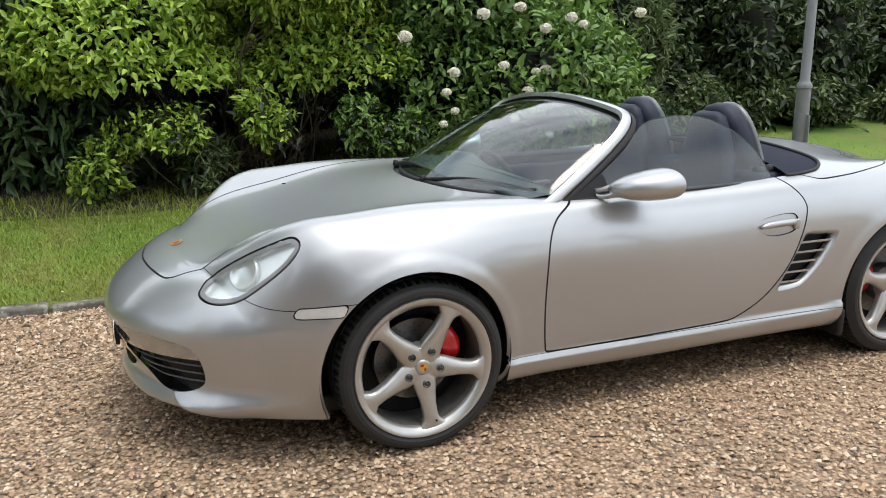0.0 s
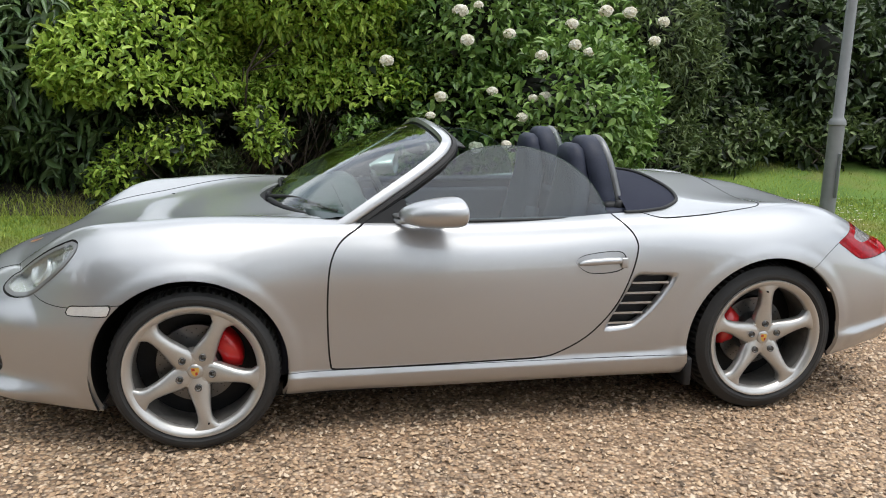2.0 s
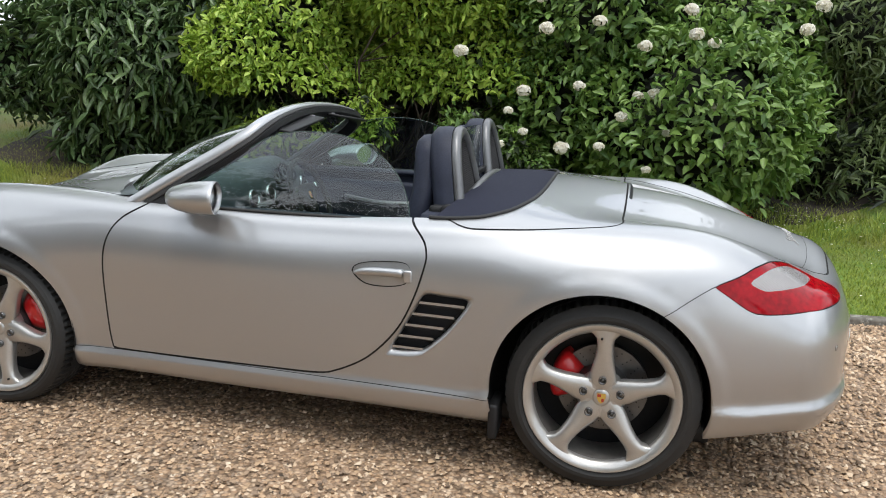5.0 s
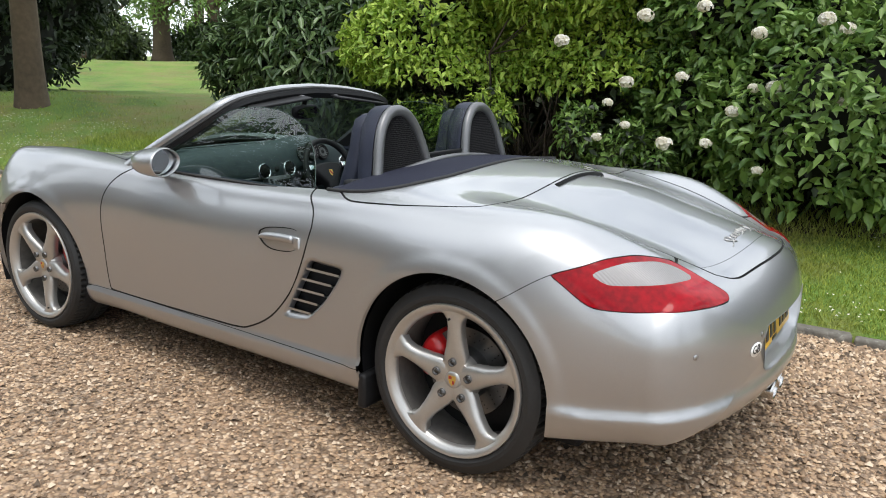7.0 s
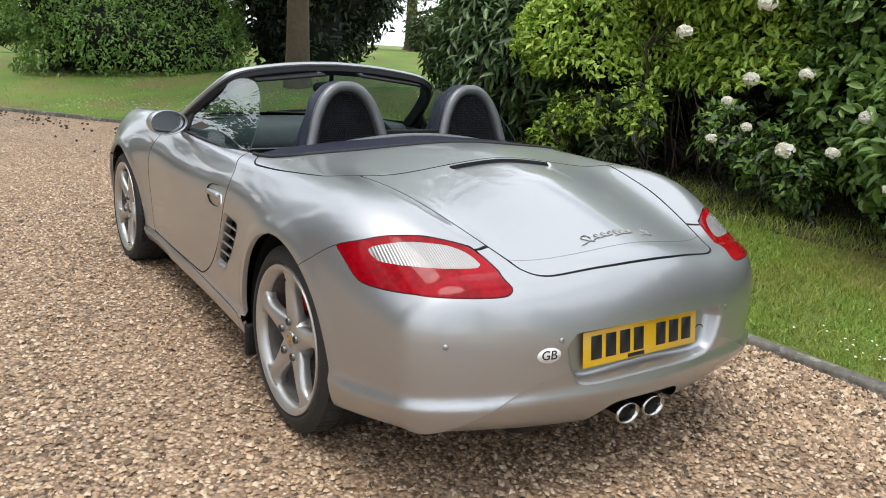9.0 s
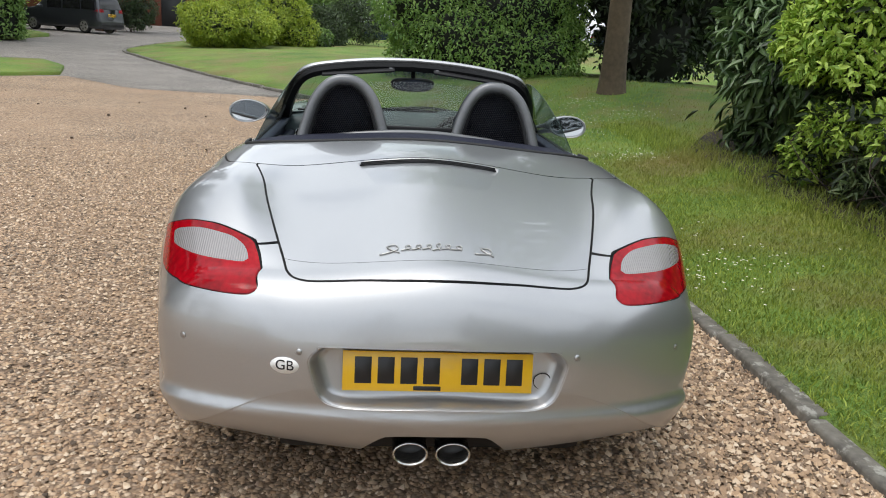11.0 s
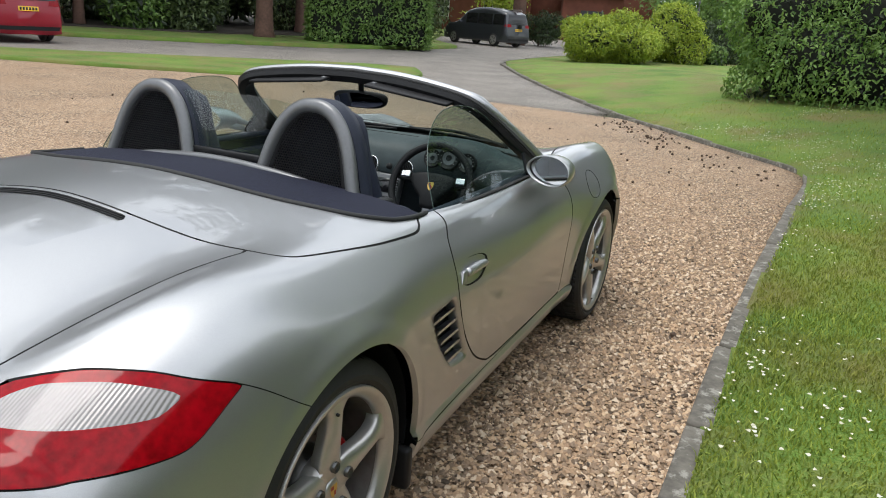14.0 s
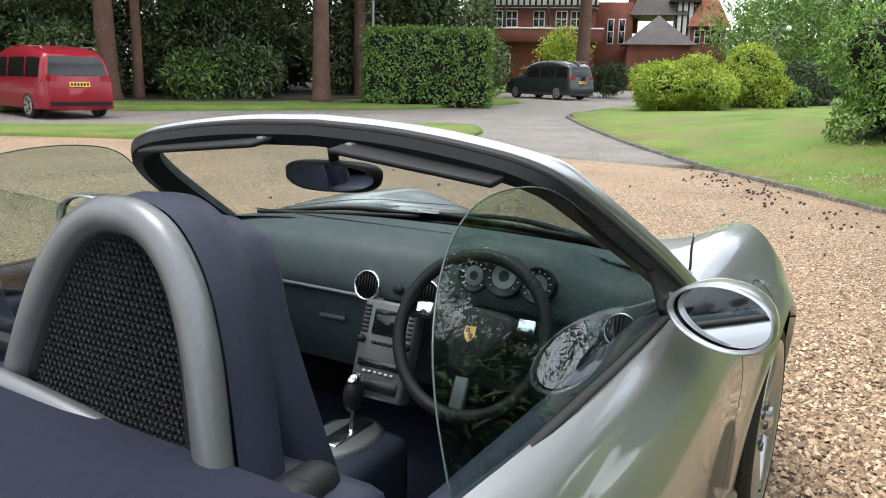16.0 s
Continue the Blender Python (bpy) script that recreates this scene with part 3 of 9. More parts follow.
def section(s, nv=144):
    """Half a ring of the body at the station s: from the keel out, up the side and over to the middle."""
    sc = min(max(s, FRONT_A), REAR_A)
    y = np.array([float(f(sc)) for f in F_Y])
    z = np.array([float(f(sc)) for f in F_Z])
    y = np.concatenate([[0, y[1] * 0.55, y[1] * 0.84, y[1] * 0.96], y[1:]])
    z = np.concatenate([[z[0], z[1], z[1], z[1]], z[1:]])
    # one knot past the middle keeps the crown level there
    y, z = np.append(y, -y[-2]), np.append(z, z[-2])
    p = smooth_path(np.stack([y, z], 1), (nv - 1) * 12 // 11 + 1)[:nv]
    p[:, 0] = np.maximum(p[:, 0], 0)
    p[0, 0] = p[-1, 0] = 0
    k = 1.0
    if s < FRONT_A:
        u = (FRONT_A - s) / (FRONT_A - FRONT_E)
        k = max(1 - u ** 2.5, 0) ** (1 / 2.0)
        mid = FRONT_Z
        d = FRONT_A - s
        ky, kz = (1 - 0.55 * d) * k ** 0.34, k * (1 - 0.7 * d)
    elif s > REAR_A:
        u = (s - REAR_A) / (REAR_E - REAR_A)
        k = max(1 - u ** 2.7, 0) ** (1 / 2.2)
        mid = REAR_Z
        d = s - REAR_A
        ky, kz = (1 - 0.25 * d) * k ** 0.42, k * (1 - 0.8 * d)
    if k < 1:
        p[:, 1] = mid + (p[:, 1] - mid) * np.where(p[:, 1] > mid, kz, k)
        p[:, 0] *= ky
    f = 0.40 * (max(-1.2 - s, 0) / 0.985) ** 1.4
    r = 0.20 * (max(s - 1.2, 0) / 0.93) ** 1.3
    x = s + (f - r) * (p[:, 0] / 0.88) ** 2
    return np.stack([x, p[:, 0], p[:, 1]], 1)


ARCH_F, ARCH_RF, ARCH_R, ARCH_RR = (-1.222, 0.328), 0.367, (1.193, 0.336), 0.371


def body_grid():
    a = [FRONT_A + (FRONT_E - FRONT_A) * math.sin(i / 26 * math.pi / 2) for i in range(26, 0, -1)]
    b = list(np.linspace(FRONT_A, REAR_A, 250))
    c = [REAR_A + (REAR_E - REAR_A) * math.sin(i / 26 * math.pi / 2) for i in range(1, 27)]
    S = np.array([section(s) for s in a + b + c])
    ds, dv = np.gradient(S, axis=0), np.gradient(S, axis=1)
    n = np.cross(ds, dv)
    n /= np.linalg.norm(n, axis=2)[..., None] + 1e-12
    n[:, 0, 1] = 0
    n[:, -1, 1] = 0
    n /= np.linalg.norm(n, axis=2)[..., None] + 1e-12
    rows, cols = S.shape[:2]
    if n[rows // 2, cols // 2, 1] < 0:
        n = -n
    n[:3] = (-1, 0, 0)
    n[-3:] = (1, 0, 0)
    # a soft crease low round the tail bumper
    cz = 0.327 + 0.045 * np.clip((S[:, :, 0] - 1.68) / 0.42, 0, 1)
    dz = S[:, :, 2] - cz
    amp = 0.020 * np.clip((S[:, :, 0] - 1.50) / 0.14, 0, 1)
    flat = n * np.array([1.0, 1.0, 0.0])
    flat /= np.linalg.norm(flat, axis=2)[..., None] + 1e-9
    S = S + flat * (amp * np.exp(-(dz / np.where(dz > 0, 0.022, 0.07)) ** 2))[..., None]
    # a lip low round the nose bumper
    dz = S[:, :, 2] - 0.235
    amp = (0.045 + 0.034 * np.clip((0.62 - S[:, :, 1]) / 0.25, 0, 1)) * np.clip((-1.62 - S[:, :, 0]) / 0.30, 0, 1) * np.exp(-(dz / np.where(dz > 0, 0.034, 0.06)) ** 2)
    S = S + flat * amp[..., None] - np.array([0, 0, 0.3]) * amp[..., None]
    # the nose swells round the number plate
    dz = S[:, :, 2] - 0.50
    k = np.clip((-1.84 - S[:, :, 0]) / 0.30, 0, 1)
    S = S - np.array([1.0, 0, 0]) * (0.045 * k * np.exp(-(dz / np.where(dz > 0, 0.10, 0.13)) ** 2))[..., None]
    # flared lips round the wheel arches
    for cx, cz_, r in ((ARCH_F[0], ARCH_F[1], ARCH_RF), (ARCH_R[0], ARCH_R[1], ARCH_RR)):
        d = np.hypot(S[:, :, 0] - cx, S[:, :, 2] - cz_) - r
        k = np.clip((0.066 - d) / 0.045, 0, 1)
        k = k * k * (3 - 2 * k) * np.clip((d + 0.05) / 0.03, 0, 1) * (S[:, :, 1] > 0.5) * np.clip((S[:, :, 2] - 0.20) / 0.08, 0, 1)
        S = S + np.array([0, 1.0, 0]) * (0.0055 * k)[..., None]
    # side skirts that stand out below the doors
    top_z = 0.288 + 0.010 * np.clip((S[:, :, 0] + 0.8) / 1.6, 0, 1) + 0.02 * np.clip((S[:, :, 0] - 0.50) / 0.36, 0, 1) ** 2
    k = np.clip((top_z - S[:, :, 2]) / 0.016, 0, 1)
    k = k * k * (3 - 2 * k) * np.clip((0.885 - np.abs(S[:, :, 0] + 0.015)) / 0.06, 0, 1) * (S[:, :, 1] > 0.6)
    S = S + np.array([0, 1.0, 0]) * (0.017 * k)[..., None]
    # the tail bumper hangs lower in the middle
    k = np.clip((S[:, :, 0] - 1.80) / 0.20, 0, 1) * np.clip((0.80 - S[:, :, 1]) / 0.35, 0, 1) * np.clip((0.37 - S[:, :, 2]) / 0.09, 0, 1)
    S = S - np.array([0, 0, 1.0]) * (0.028 * k)[..., None]
    # the shaped skin's own normals, for the creases to catch the light
    m = np.cross(np.gradient(S, axis=0), np.gradient(S, axis=1))
    m /= np.linalg.norm(m, axis=2)[..., None] + 1e-12
    m *= np.sign((m * n).sum(axis=2))[..., None] + 1e-9
    low = np.linalg.norm(m, axis=2) > 0.9
    low[:3] = low[-3:] = False
    m[:, [0, -1], 1] = 0
    m /= np.linalg.norm(m, axis=2)[..., None] + 1e-12
    n = np.where(low[..., None], m, n)
    F = [(i * cols + j, i * cols + j + 1, (i + 1) * cols + j + 1, (i + 1) * cols + j) for i in range(rows - 1) for j in range(cols - 1)]
    # winding so that the right half faces outwards
    v = S.reshape(-1, 3)
    f = F[len(F) // 2]
    w = np.cross(v[f[1]] - v[f[0]], v[f[2]] - v[f[1]])
    if w @ n.reshape(-1, 3)[f[0]] < 0:
        F = [g[::-1] for g in F]
    return Shell(v, n.reshape(-1, 3), F, "body")


shell = body_grid()
side = lambda pts, **k: (lambda f: (lambda P: f(P[:, 0], P[:, 2])))(poly_field(pts, **k))
top = lambda pts, **k: (lambda f: (lambda P: f(P[:, 0], P[:, 1])))(poly_field(pts, **k))
back = lambda pts, **k: (lambda f: (lambda P: f(P[:, 1], P[:, 2])))(poly_field(pts, **k))

# seen along a diagonal, from a corner of the car
corner = lambda pts, s, **k: (lambda f: (lambda P: f((P[:, 1] + s * P[:, 0]) * math.sqrt(0.5), P[:, 2])))(poly_field(pts, **k))


def limited(field, keep):
    """field where keep(P) holds, else outside."""
    return lambda P: np.where(keep(P), field(P), 9.0)


arch = lambda c, r: (lambda P: np.where(P[:, 1] > 0.45, np.hypot(P[:, 0] - c[0], P[:, 2] - c[1]) - r, 9.0))
mirror_y = lambda pts: pts + [(x, -y) for x, y in pts[::-1] if y > 0]
OPENING = mirror_y([(-0.97, 0.0), (-0.90, 0.36), (-0.74, 0.60), (-0.60, 0.702), (-0.3, 0.716), (0.2, 0.724), (0.50, 0.722), (0.62, 0.728), (0.70, 0.722), (0.77, 0.702), (0.85, 0.632), (0.90, 0.50), (0.925, 0.35), (0.937, 0.15), (0.94, 0.0)])
BONNET = mirror_y([(-2.102, 0.0), (-2.085, 0.18), (-2.050, 0.33), (-2.020, 0.385), (-1.963, 0.412), (-1.80, 0.462), (-1.60, 0.50), (-1.30, 0.565), (-0.95, 0.635), (-0.66, 0.69), (-0.62, 0.62), (-0.70, 0.55), (-0.85, 0.32), (-0.91, 0.0)])
DOOR = [(-0.50, 0.90), (-0.56, 0.862), (-0.637, 0.813), (-0.680, 0.745), (-0.697, 0.64), (-0.700, 0.46), (-0.690, 0.31), (-0.66, 0.293), (-0.4, 0.292), (0.0, 0.297), (0.17, 0.301), (0.25, 0.318), (0.377, 0.388), (0.486, 0.505), (0.548, 0.632), (0.580, 0.743), (0.581, 0.785), (0.562, 0.826), (0.506, 0.88), (0.46, 0.92), (0.0, 0.95), (-0.3, 0.94)]
SEAM = [(1.245, 0.0), (1.242, 0.25), (1.236, 0.45), (1.234, 0.60)]
CLAM = mirror_y(SEAM + [(1.233, 0.655), (1.212, 0.692), (1.16, 0.716), (1.02, 0.748), (0.90, 0.768), (0.75, 0.777), (0.69, 0.768), (0.64, 0.735), (0.60, 0.69), (0.55, 0.4), (0.5, 0.0)])
LID = mirror_y(SEAM[:3] + [(1.232, 0.57), (1.242, 0.600), (1.30, 0.585), (1.42, 0.552), (1.555, 0.525), (1.66, 0.498), (1.768, 0.468), (1.872, 0.437), (1.925, 0.422), (1.955, 0.404), (1.973, 0.372), (1.983, 0.33), (2.002, 0.22), (2.018, 0.12), (2.026, 0.0)])
VENT = [(0.581, 0.654), (0.659, 0.656), (0.745, 0.653), (0.757, 0.636), (0.73, 0.586), (0.667, 0.503), (0.592, 0.432), (0.547, 0.413), (0.460, 0.406), (0.447, 0.42), (0.486, 0.492), (0.538, 0.585)]
TAIL = [(-0.497, 0.753), (-0.520, 0.763), (-0.578, 0.781), (-0.656, 0.802), (-0.75, 0.808), (-0.82, 0.800), (-0.875, 0.789), (-0.903, 0.781), (-0.915, 0.775), (-0.957, 0.754), (-1.012, 0.722), (-1.041, 0.704), (-1.046, 0.692), (-1.030, 0.682), (-0.965, 0.680), (-0.895, 0.679), (-0.795, 0.674), (-0.697, 0.669), (-0.614, 0.670), (-0.580, 0.682), (-0.555, 0.701), (-0.52, 0.731), (-0.500, 0.747)]
HEAD = [(-0.985, 0.615), (-0.988, 0.639), (-0.978, 0.664), (-0.92, 0.706), (-0.803, 0.768), (-0.695, 0.814), (-0.656, 0.825), (-0.626, 0.81), (-0.628, 0.775), (-0.672, 0.719), (-0.765, 0.645), (-0.831, 0.604), (-0.892, 0.592), (-0.947, 0.597)]
upper = lambda P: P[:, 2] > 0.55
shell.carve("body", arch(ARCH_F, ARCH_RF), "wheelhole", gap=0)
shell.carve("body", arch(ARCH_R, ARCH_RR), "wheelhole", gap=0)
shell.carve("body", limited(top(OPENING), upper), "opening", gap=0)
shell.carve("body", limited(corner(HEAD, 1), lambda P: (P[:, 1] > 0.3) & (P[:, 0] < -1.4)), "headlamp", gap=0.0035)
shell.carve("body", limited(corner(TAIL, -1), lambda P: (P[:, 1] > 0.3) & (P[:, 0] > 1.4)), "taillamp", gap=0.0016)
INDICATOR = [(-1.660, 0.566), (-1.657, 0.575), (-1.643, 0.595), (-1.60, 0.600), (-1.52, 0.607), (-1.488, 0.609), (-1.487, 0.600), (-1.499, 0.573), (-1.51, 0.568), (-1.58, 0.564), (-1.64, 0.561)]
shell.carve("body", limited(side(INDICATOR), lambda P: (P[:, 1] > 0.6) & (P[:, 0] < -1.3)), "indicator", gap=0.002)
nose = lambda P: (P[:, 0] < -1.75) & (P[:, 2] < 0.6)
INTAKE = [(0.258, 0.44), (0.29, 0.464), (0.36, 0.472), (0.45, 0.472), (0.524, 0.466), (0.59, 0.448), (0.615, 0.415), (0.622, 0.36), (0.612, 0.305), (0.56, 0.270), (0.46, 0.270), (0.37, 0.300), (0.30, 0.365)]
shell.carve("body", limited(back(INTAKE), nose), "intake", gap=0)
shell.carve("body", limited(back([(-0.3, 0.345), (0.0, 0.35), (0.21, 0.345), (0.245, 0.32), (0.20, 0.27), (0.0, 0.262), (-0.2, 0.265)]), nose), "intake_mid", gap=0)
tail_end = lambda P: (P[:, 0] > 1.75) & (P[:, 2] < 0.62)
RECESS = [(-0.3, 0.580), (0.0, 0.582), (0.29, 0.574), (0.325, 0.564), (0.346, 0.538), (0.344, 0.51), (0.328, 0.453), (0.312, 0.425), (0.285, 0.410), (0.22, 0.404), (0.0, 0.410), (-0.3, 0.408)]
shell.carve("body", limited(back(RECESS), tail_end), "recess", gap=0)
shell.carve("body", limited(back([(-0.2, 0.325), (0.0, 0.328), (0.13, 0.322), (0.165, 0.30), (0.205, 0.25), (0.24, 0.18), (0.2, 0.10), (0.0, 0.08), (-0.2, 0.12)]), lambda P: (P[:, 0] > 1.65) & (P[:, 2] < 0.6)), "exhaust_hole", gap=0)
HANDLE = [(0.315, 0.703), (0.344, 0.731), (0.434, 0.745), (0.505, 0.745), (0.528, 0.724), (0.519, 0.678), (0.457, 0.659), (0.367, 0.662)]
shell.carve("body", limited(top(BONNET), upper), "bonnet")
shell.carve("body", limited(top(LID), upper), "lid")
SLOT = mirror_y([(1.256, 0.0), (1.253, 0.20), (1.250, 0.252), (1.29, 0.245), (1.40, 0.210), (1.47, 0.190), (1.498, 0.165), (1.505, 0.08), (1.505, 0.0)])
shell.carve("lid", top(SLOT), "slot", gap=0)
shell.carve("lid", lambda P: P[:, 0] - (1.948 - 0.41 * P[:, 1] ** 2), "lid", gap=0.0008)
shell.carve("body", limited(top(CLAM), lambda P: P[:, 2] > 0.8), "clam")
shell.carve("body", limited(side(DOOR), lambda P: (P[:, 1] > 0.6)), "door")
shell.carve("door", limited(side(HANDLE), lambda P: (P[:, 1] > 0.6)), "handle", gap=0.0014)
shell.carve("body", limited(side(VENT), lambda P: (P[:, 1] > 0.6)), "vent", gap=0)
# sill below the door line, between the wheels
shell.carve("body", lambda P: np.where(np.abs(P[:, 0]) < 1.0, P[:, 2] - 0.289, 9.0), "sill", gap=0.0012)
# front bumper: below a line from the lamp to the arch, and ahead of the bonnet
F_LINE = cubic([-2.3, -1.93, -1.80, -1.70, -1.50, -1.2], [0.75, 0.70, 0.612, 0.588, 0.606, 0.61])
shell.carve("body", lambda P: np.where((P[:, 0] < -1.2), P[:, 2] - np.where(P[:, 0] < -1.93, 0.9, F_LINE(P[:, 0])), 9.0), "bumper_f", gap=0.0015)
R_LINE = cubic([1.2, 1.40, 1.463, 1.535, 1.65, 1.81, 2.3], [0.58, 0.665, 0.709, 0.753, 0.785, 0.776, 0.72])
shell.carve("body", lambda P: np.where((P[:, 0] > 1.2), P[:, 2] - R_LINE(P[:, 0]), 9.0), "bumper_r", gap=0.0015)


def panel(name, labels, sides=(1, -1), material=M_PAINT, label="", lip=0.018, offset=0.0, parent=car):
    v, f, n = shell.mesh(labels, sides, lip, offset)
    return raw(name, v, f, [material, M_GAP], parent, label, normals=n, idx=shell.edge_faces)


shell.carve("body", lambda P: P[:, 0] + 0.2, "wing", gap=0)
shell.carve("opening", lambda P: 0.645 - P[:, 0] - 0.25 * np.maximum(P[:, 1] - 0.2, 0) ** 2, "tonneau", gap=0)
for sg in (-1, 1):
    panel("front_wing", ["wing"], (sg,))
    panel("rear_quarter", ["body"], (sg,))
front_bumper = panel("front_bumper", ["bumper_f"])
rear_bumper = panel("rear_bumper", ["bumper_r"])
panel("bonnet", ["bonnet"])
boot_lid = panel("boot_lid", ["lid"])
panel("roof_cover", ["clam"], label="silver folding-roof cover panel")
door_l = panel("door", ["door"], (-1,), label="silver door with flush handle")
door_r = panel("door", ["door"], (1,), label="silver door with flush handle")
panel("sill", ["sill"], (-1,))
panel("sill", ["sill"], (1,))
panel("seam_backing", ["gap"], material=M_GAP, lip=0, offset=-0.016, label="dark seams between the painted panels")

# ---- wheels ----
def wheel(x, sgn, tyre_r, hub_y, hub_z, width, turn, cal_angle):
    """A five-spoke alloy wheel; the local z axis points out of the car."""
    m = Matrix.Translation((x, sgn * hub_y, hub_z)) @ Matrix.Rotation(radians(90) * -sgn, 4, "X") @ Matrix.Rotation(radians(turn), 4, "Z")
    # the rim: barrel, lip and spokes
    bm = lathe_bm([(0.242, -0.175), (0.229, -0.10), (0.231, -0.02), (0.233, -0.004), (0.240, 0.002), (0.247, 0.010), (0.257, 0.0155), (0.2635, 0.015), (0.2665, 0.009), (0.2655, -0.01), (0.258, -0.03), (0.250, -0.17)], 72)
    lathe_bm([(0.0, -0.012), (0.03, -0.012), (0.045, -0.010), (0.072, -0.013), (0.084, -0.03), (0.084, -0.07), (0.0, -0.07)], 40, bm)
    bmesh.ops.recalc_face_normals(bm, faces=bm.faces)
    # faces deep in the barrel take a darker material than the rim
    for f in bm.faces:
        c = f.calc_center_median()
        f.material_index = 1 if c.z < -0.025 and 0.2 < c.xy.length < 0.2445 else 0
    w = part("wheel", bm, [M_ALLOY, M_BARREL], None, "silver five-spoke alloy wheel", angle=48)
    w.matrix_basis = m
    under(w, car)
    # five spokes, each flaring into the rim
    sb = bmesh.new()
    rows = []
    for r, sw_, z, h in ((0.028, 0.030, -0.010, 0.004), (0.055, 0.042, -0.006, 0.008), (0.085, 0.043, -0.002, 0.013), (0.115, 0.037, 0.002, 0.017), (0.15, 0.0305, 0.006, 0.017),
                       (0.185, 0.0275, 0.008, 0.015), (0.210, 0.030, 0.007, 0.012), (0.228, 0.043, 0.005, 0.007), (0.242, 0.066, 0.003, 0.003)):
        row = []
        for j, dz in ((-1.0, -0.045), (-1.0, -h * 1.4), (-0.82, -h * 0.6), (-0.45, -h * 0.12), (0, 0), (0.45, -h * 0.12), (0.82, -h * 0.6), (1.0, -h * 1.4), (1.0, -0.045)):
            t = sw_ * j * (0.9 if dz == -0.045 else 1)
            rr = math.sqrt(max(r * r - t * t * 0.6, 1e-4)) if r > 0.2 else r
            row.append(sb.verts.new((rr, t, z + dz)))
        rows.append(row)
    for p, q in zip(rows, rows[1:]):
        for i in range(8):
            sb.faces.new((p[i], q[i], q[i + 1], p[i + 1]))
    bmesh.ops.recalc_face_normals(sb, faces=sb.faces)
    first = part("spoke", sb, M_ALLOY, None, angle=48)
    first.matrix_basis = m
    under(first, w)
    for k in range(1, 5):
        o = new("spoke", first.data)
        o.matrix_basis = m @ Matrix.Rotation(2 * math.pi * k / 5, 4, "Z")
        under(o, w)
    hw, R = width / 2, tyre_r
    z0 = 0.014 - hw      # middle of the tyre
    side_p = [(0.258, hw - 0.022), (0.268, hw - 0.005), (0.280, hw + 0.002), (0.293, hw + 0.001), (0.305, hw - 0.006), (R - 0.008, hw - 0.020), (R - 0.003, hw - 0.032)]
    tread = [(R, hw * 0.62), (R, hw * 0.36), (R - 0.006, hw * 0.35), (R - 0.006, hw * 0.28), (R, hw * 0.27), (R, hw * 0.06), (R - 0.006, hw * 0.05)]
    prof = side_p + tread
    prof = [(r, h + z0) for r, h in prof] + [(r, -h + z0) for r, h in prof[::-1]]
    bm = lathe_bm(prof, 210)
    # narrow cross grooves over both shoulders
    bm.verts.ensure_lookup_table()
    for vtx in bm.verts:
        rr = vtx.co.xy.length
        if rr > R - 0.0035 and abs(vtx.co.z - z0) > hw * 0.33:
            k = int(round((math.atan2(vtx.co.y, vtx.co.x) + 0.06 * (vtx.co.z - z0)) / (2 * math.pi) * 210)) % 210
            if k % 3 == 0:
                vtx.co.xy *= (rr - 0.009) / rr
    t = part("tyre", bm, M_RUBBER, None, "black low-profile tyre", angle=18)
    t.matrix_basis = m
    under(t, w)
    bm = lathe_bm([(0.09, -0.105), (0.157, -0.105), (0.157, -0.133), (0.09, -0.133)], 60, close=True)
    lathe_bm([(0.0, -0.055), (0.08, -0.055), (0.092, -0.075), (0.092, -0.14)], 40, bm)
    for ring, cnt in ((0.112, 16), (0.127, 20), (0.142, 24)):
        for k in range(cnt):
            a = 2 * math.pi * (k + ring * 31) / cnt
            lathe_bm([(0.0, -0.1035), (0.0028, -0.1035), (0.0028, -0.105)], 6, bm, Matrix.Translation((ring * math.cos(a), ring * math.sin(a), 0)))
            for f in bm.faces[-12:]:
                f.material_index = 1
    d = part("brake_disc", bm, [M_DISC, M_INK], None, "drilled steel brake disc", angle=40)
    d.matrix_basis = m
    under(d, w)
    # caliper: a block bent round the disc
    bm = bmesh.new()
    rings = []
    for i in range(13):
        u = i / 12
        a = radians(cal_angle + (u - 0.5) * 62)
        bulge = math.sin(math.pi * min(max(u * 1.12 - 0.06, 0), 1)) ** 0.35
        ri, ro = 0.098, 0.172 + 0.008 * bulge
        zo = -0.088 + 0.026 * bulge
        rings.append([bm.verts.new((r * math.cos(a), r * math.sin(a), h)) for r, h in ((ri, -0.10), (ri, zo - 0.012), (ri + 0.012, zo), (ro - 0.016, zo + 0.004), (ro, zo - 0.010), (ro + 0.003, -0.15), (ri, -0.15))])
    for p, q in zip(rings, rings[1:]):
        for i in range(7):
            bm.faces.new((p[i], p[(i + 1) % 7], q[(i + 1) % 7], q[i]))
    bm.faces.new(rings[0][::-1])
    bm.faces.new(rings[-1])
    c = part("brake_caliper", bm, M_CALIPER, None, "red brake caliper", angle=50)
    c.matrix_basis = m @ Matrix.Rotation(radians(-turn), 4, "Z")
    under(c, w)
    # well behind the spokes
    bm = lathe_bm([(0.0, -0.165), (0.10, -0.165), (0.242, -0.172)], 40)
    k = part("dust_shield", bm, M_BLACK, None)
    k.matrix_basis = m
    under(k, w)
    # centre cap with a crest drawn as plain shapes
    bm = lathe_bm([(0.0, 0.0035), (0.022, 0.003), (0.0285, 0.0), (0.030, -0.006), (0.030, -0.014)], 36)
    cap = part("centre_cap", bm, M_ALLOY, None)
    cap.matrix_basis = m @ Matrix.Translation((0, 0, -0.008))
    under(cap, w)
    bm = bmesh.new()
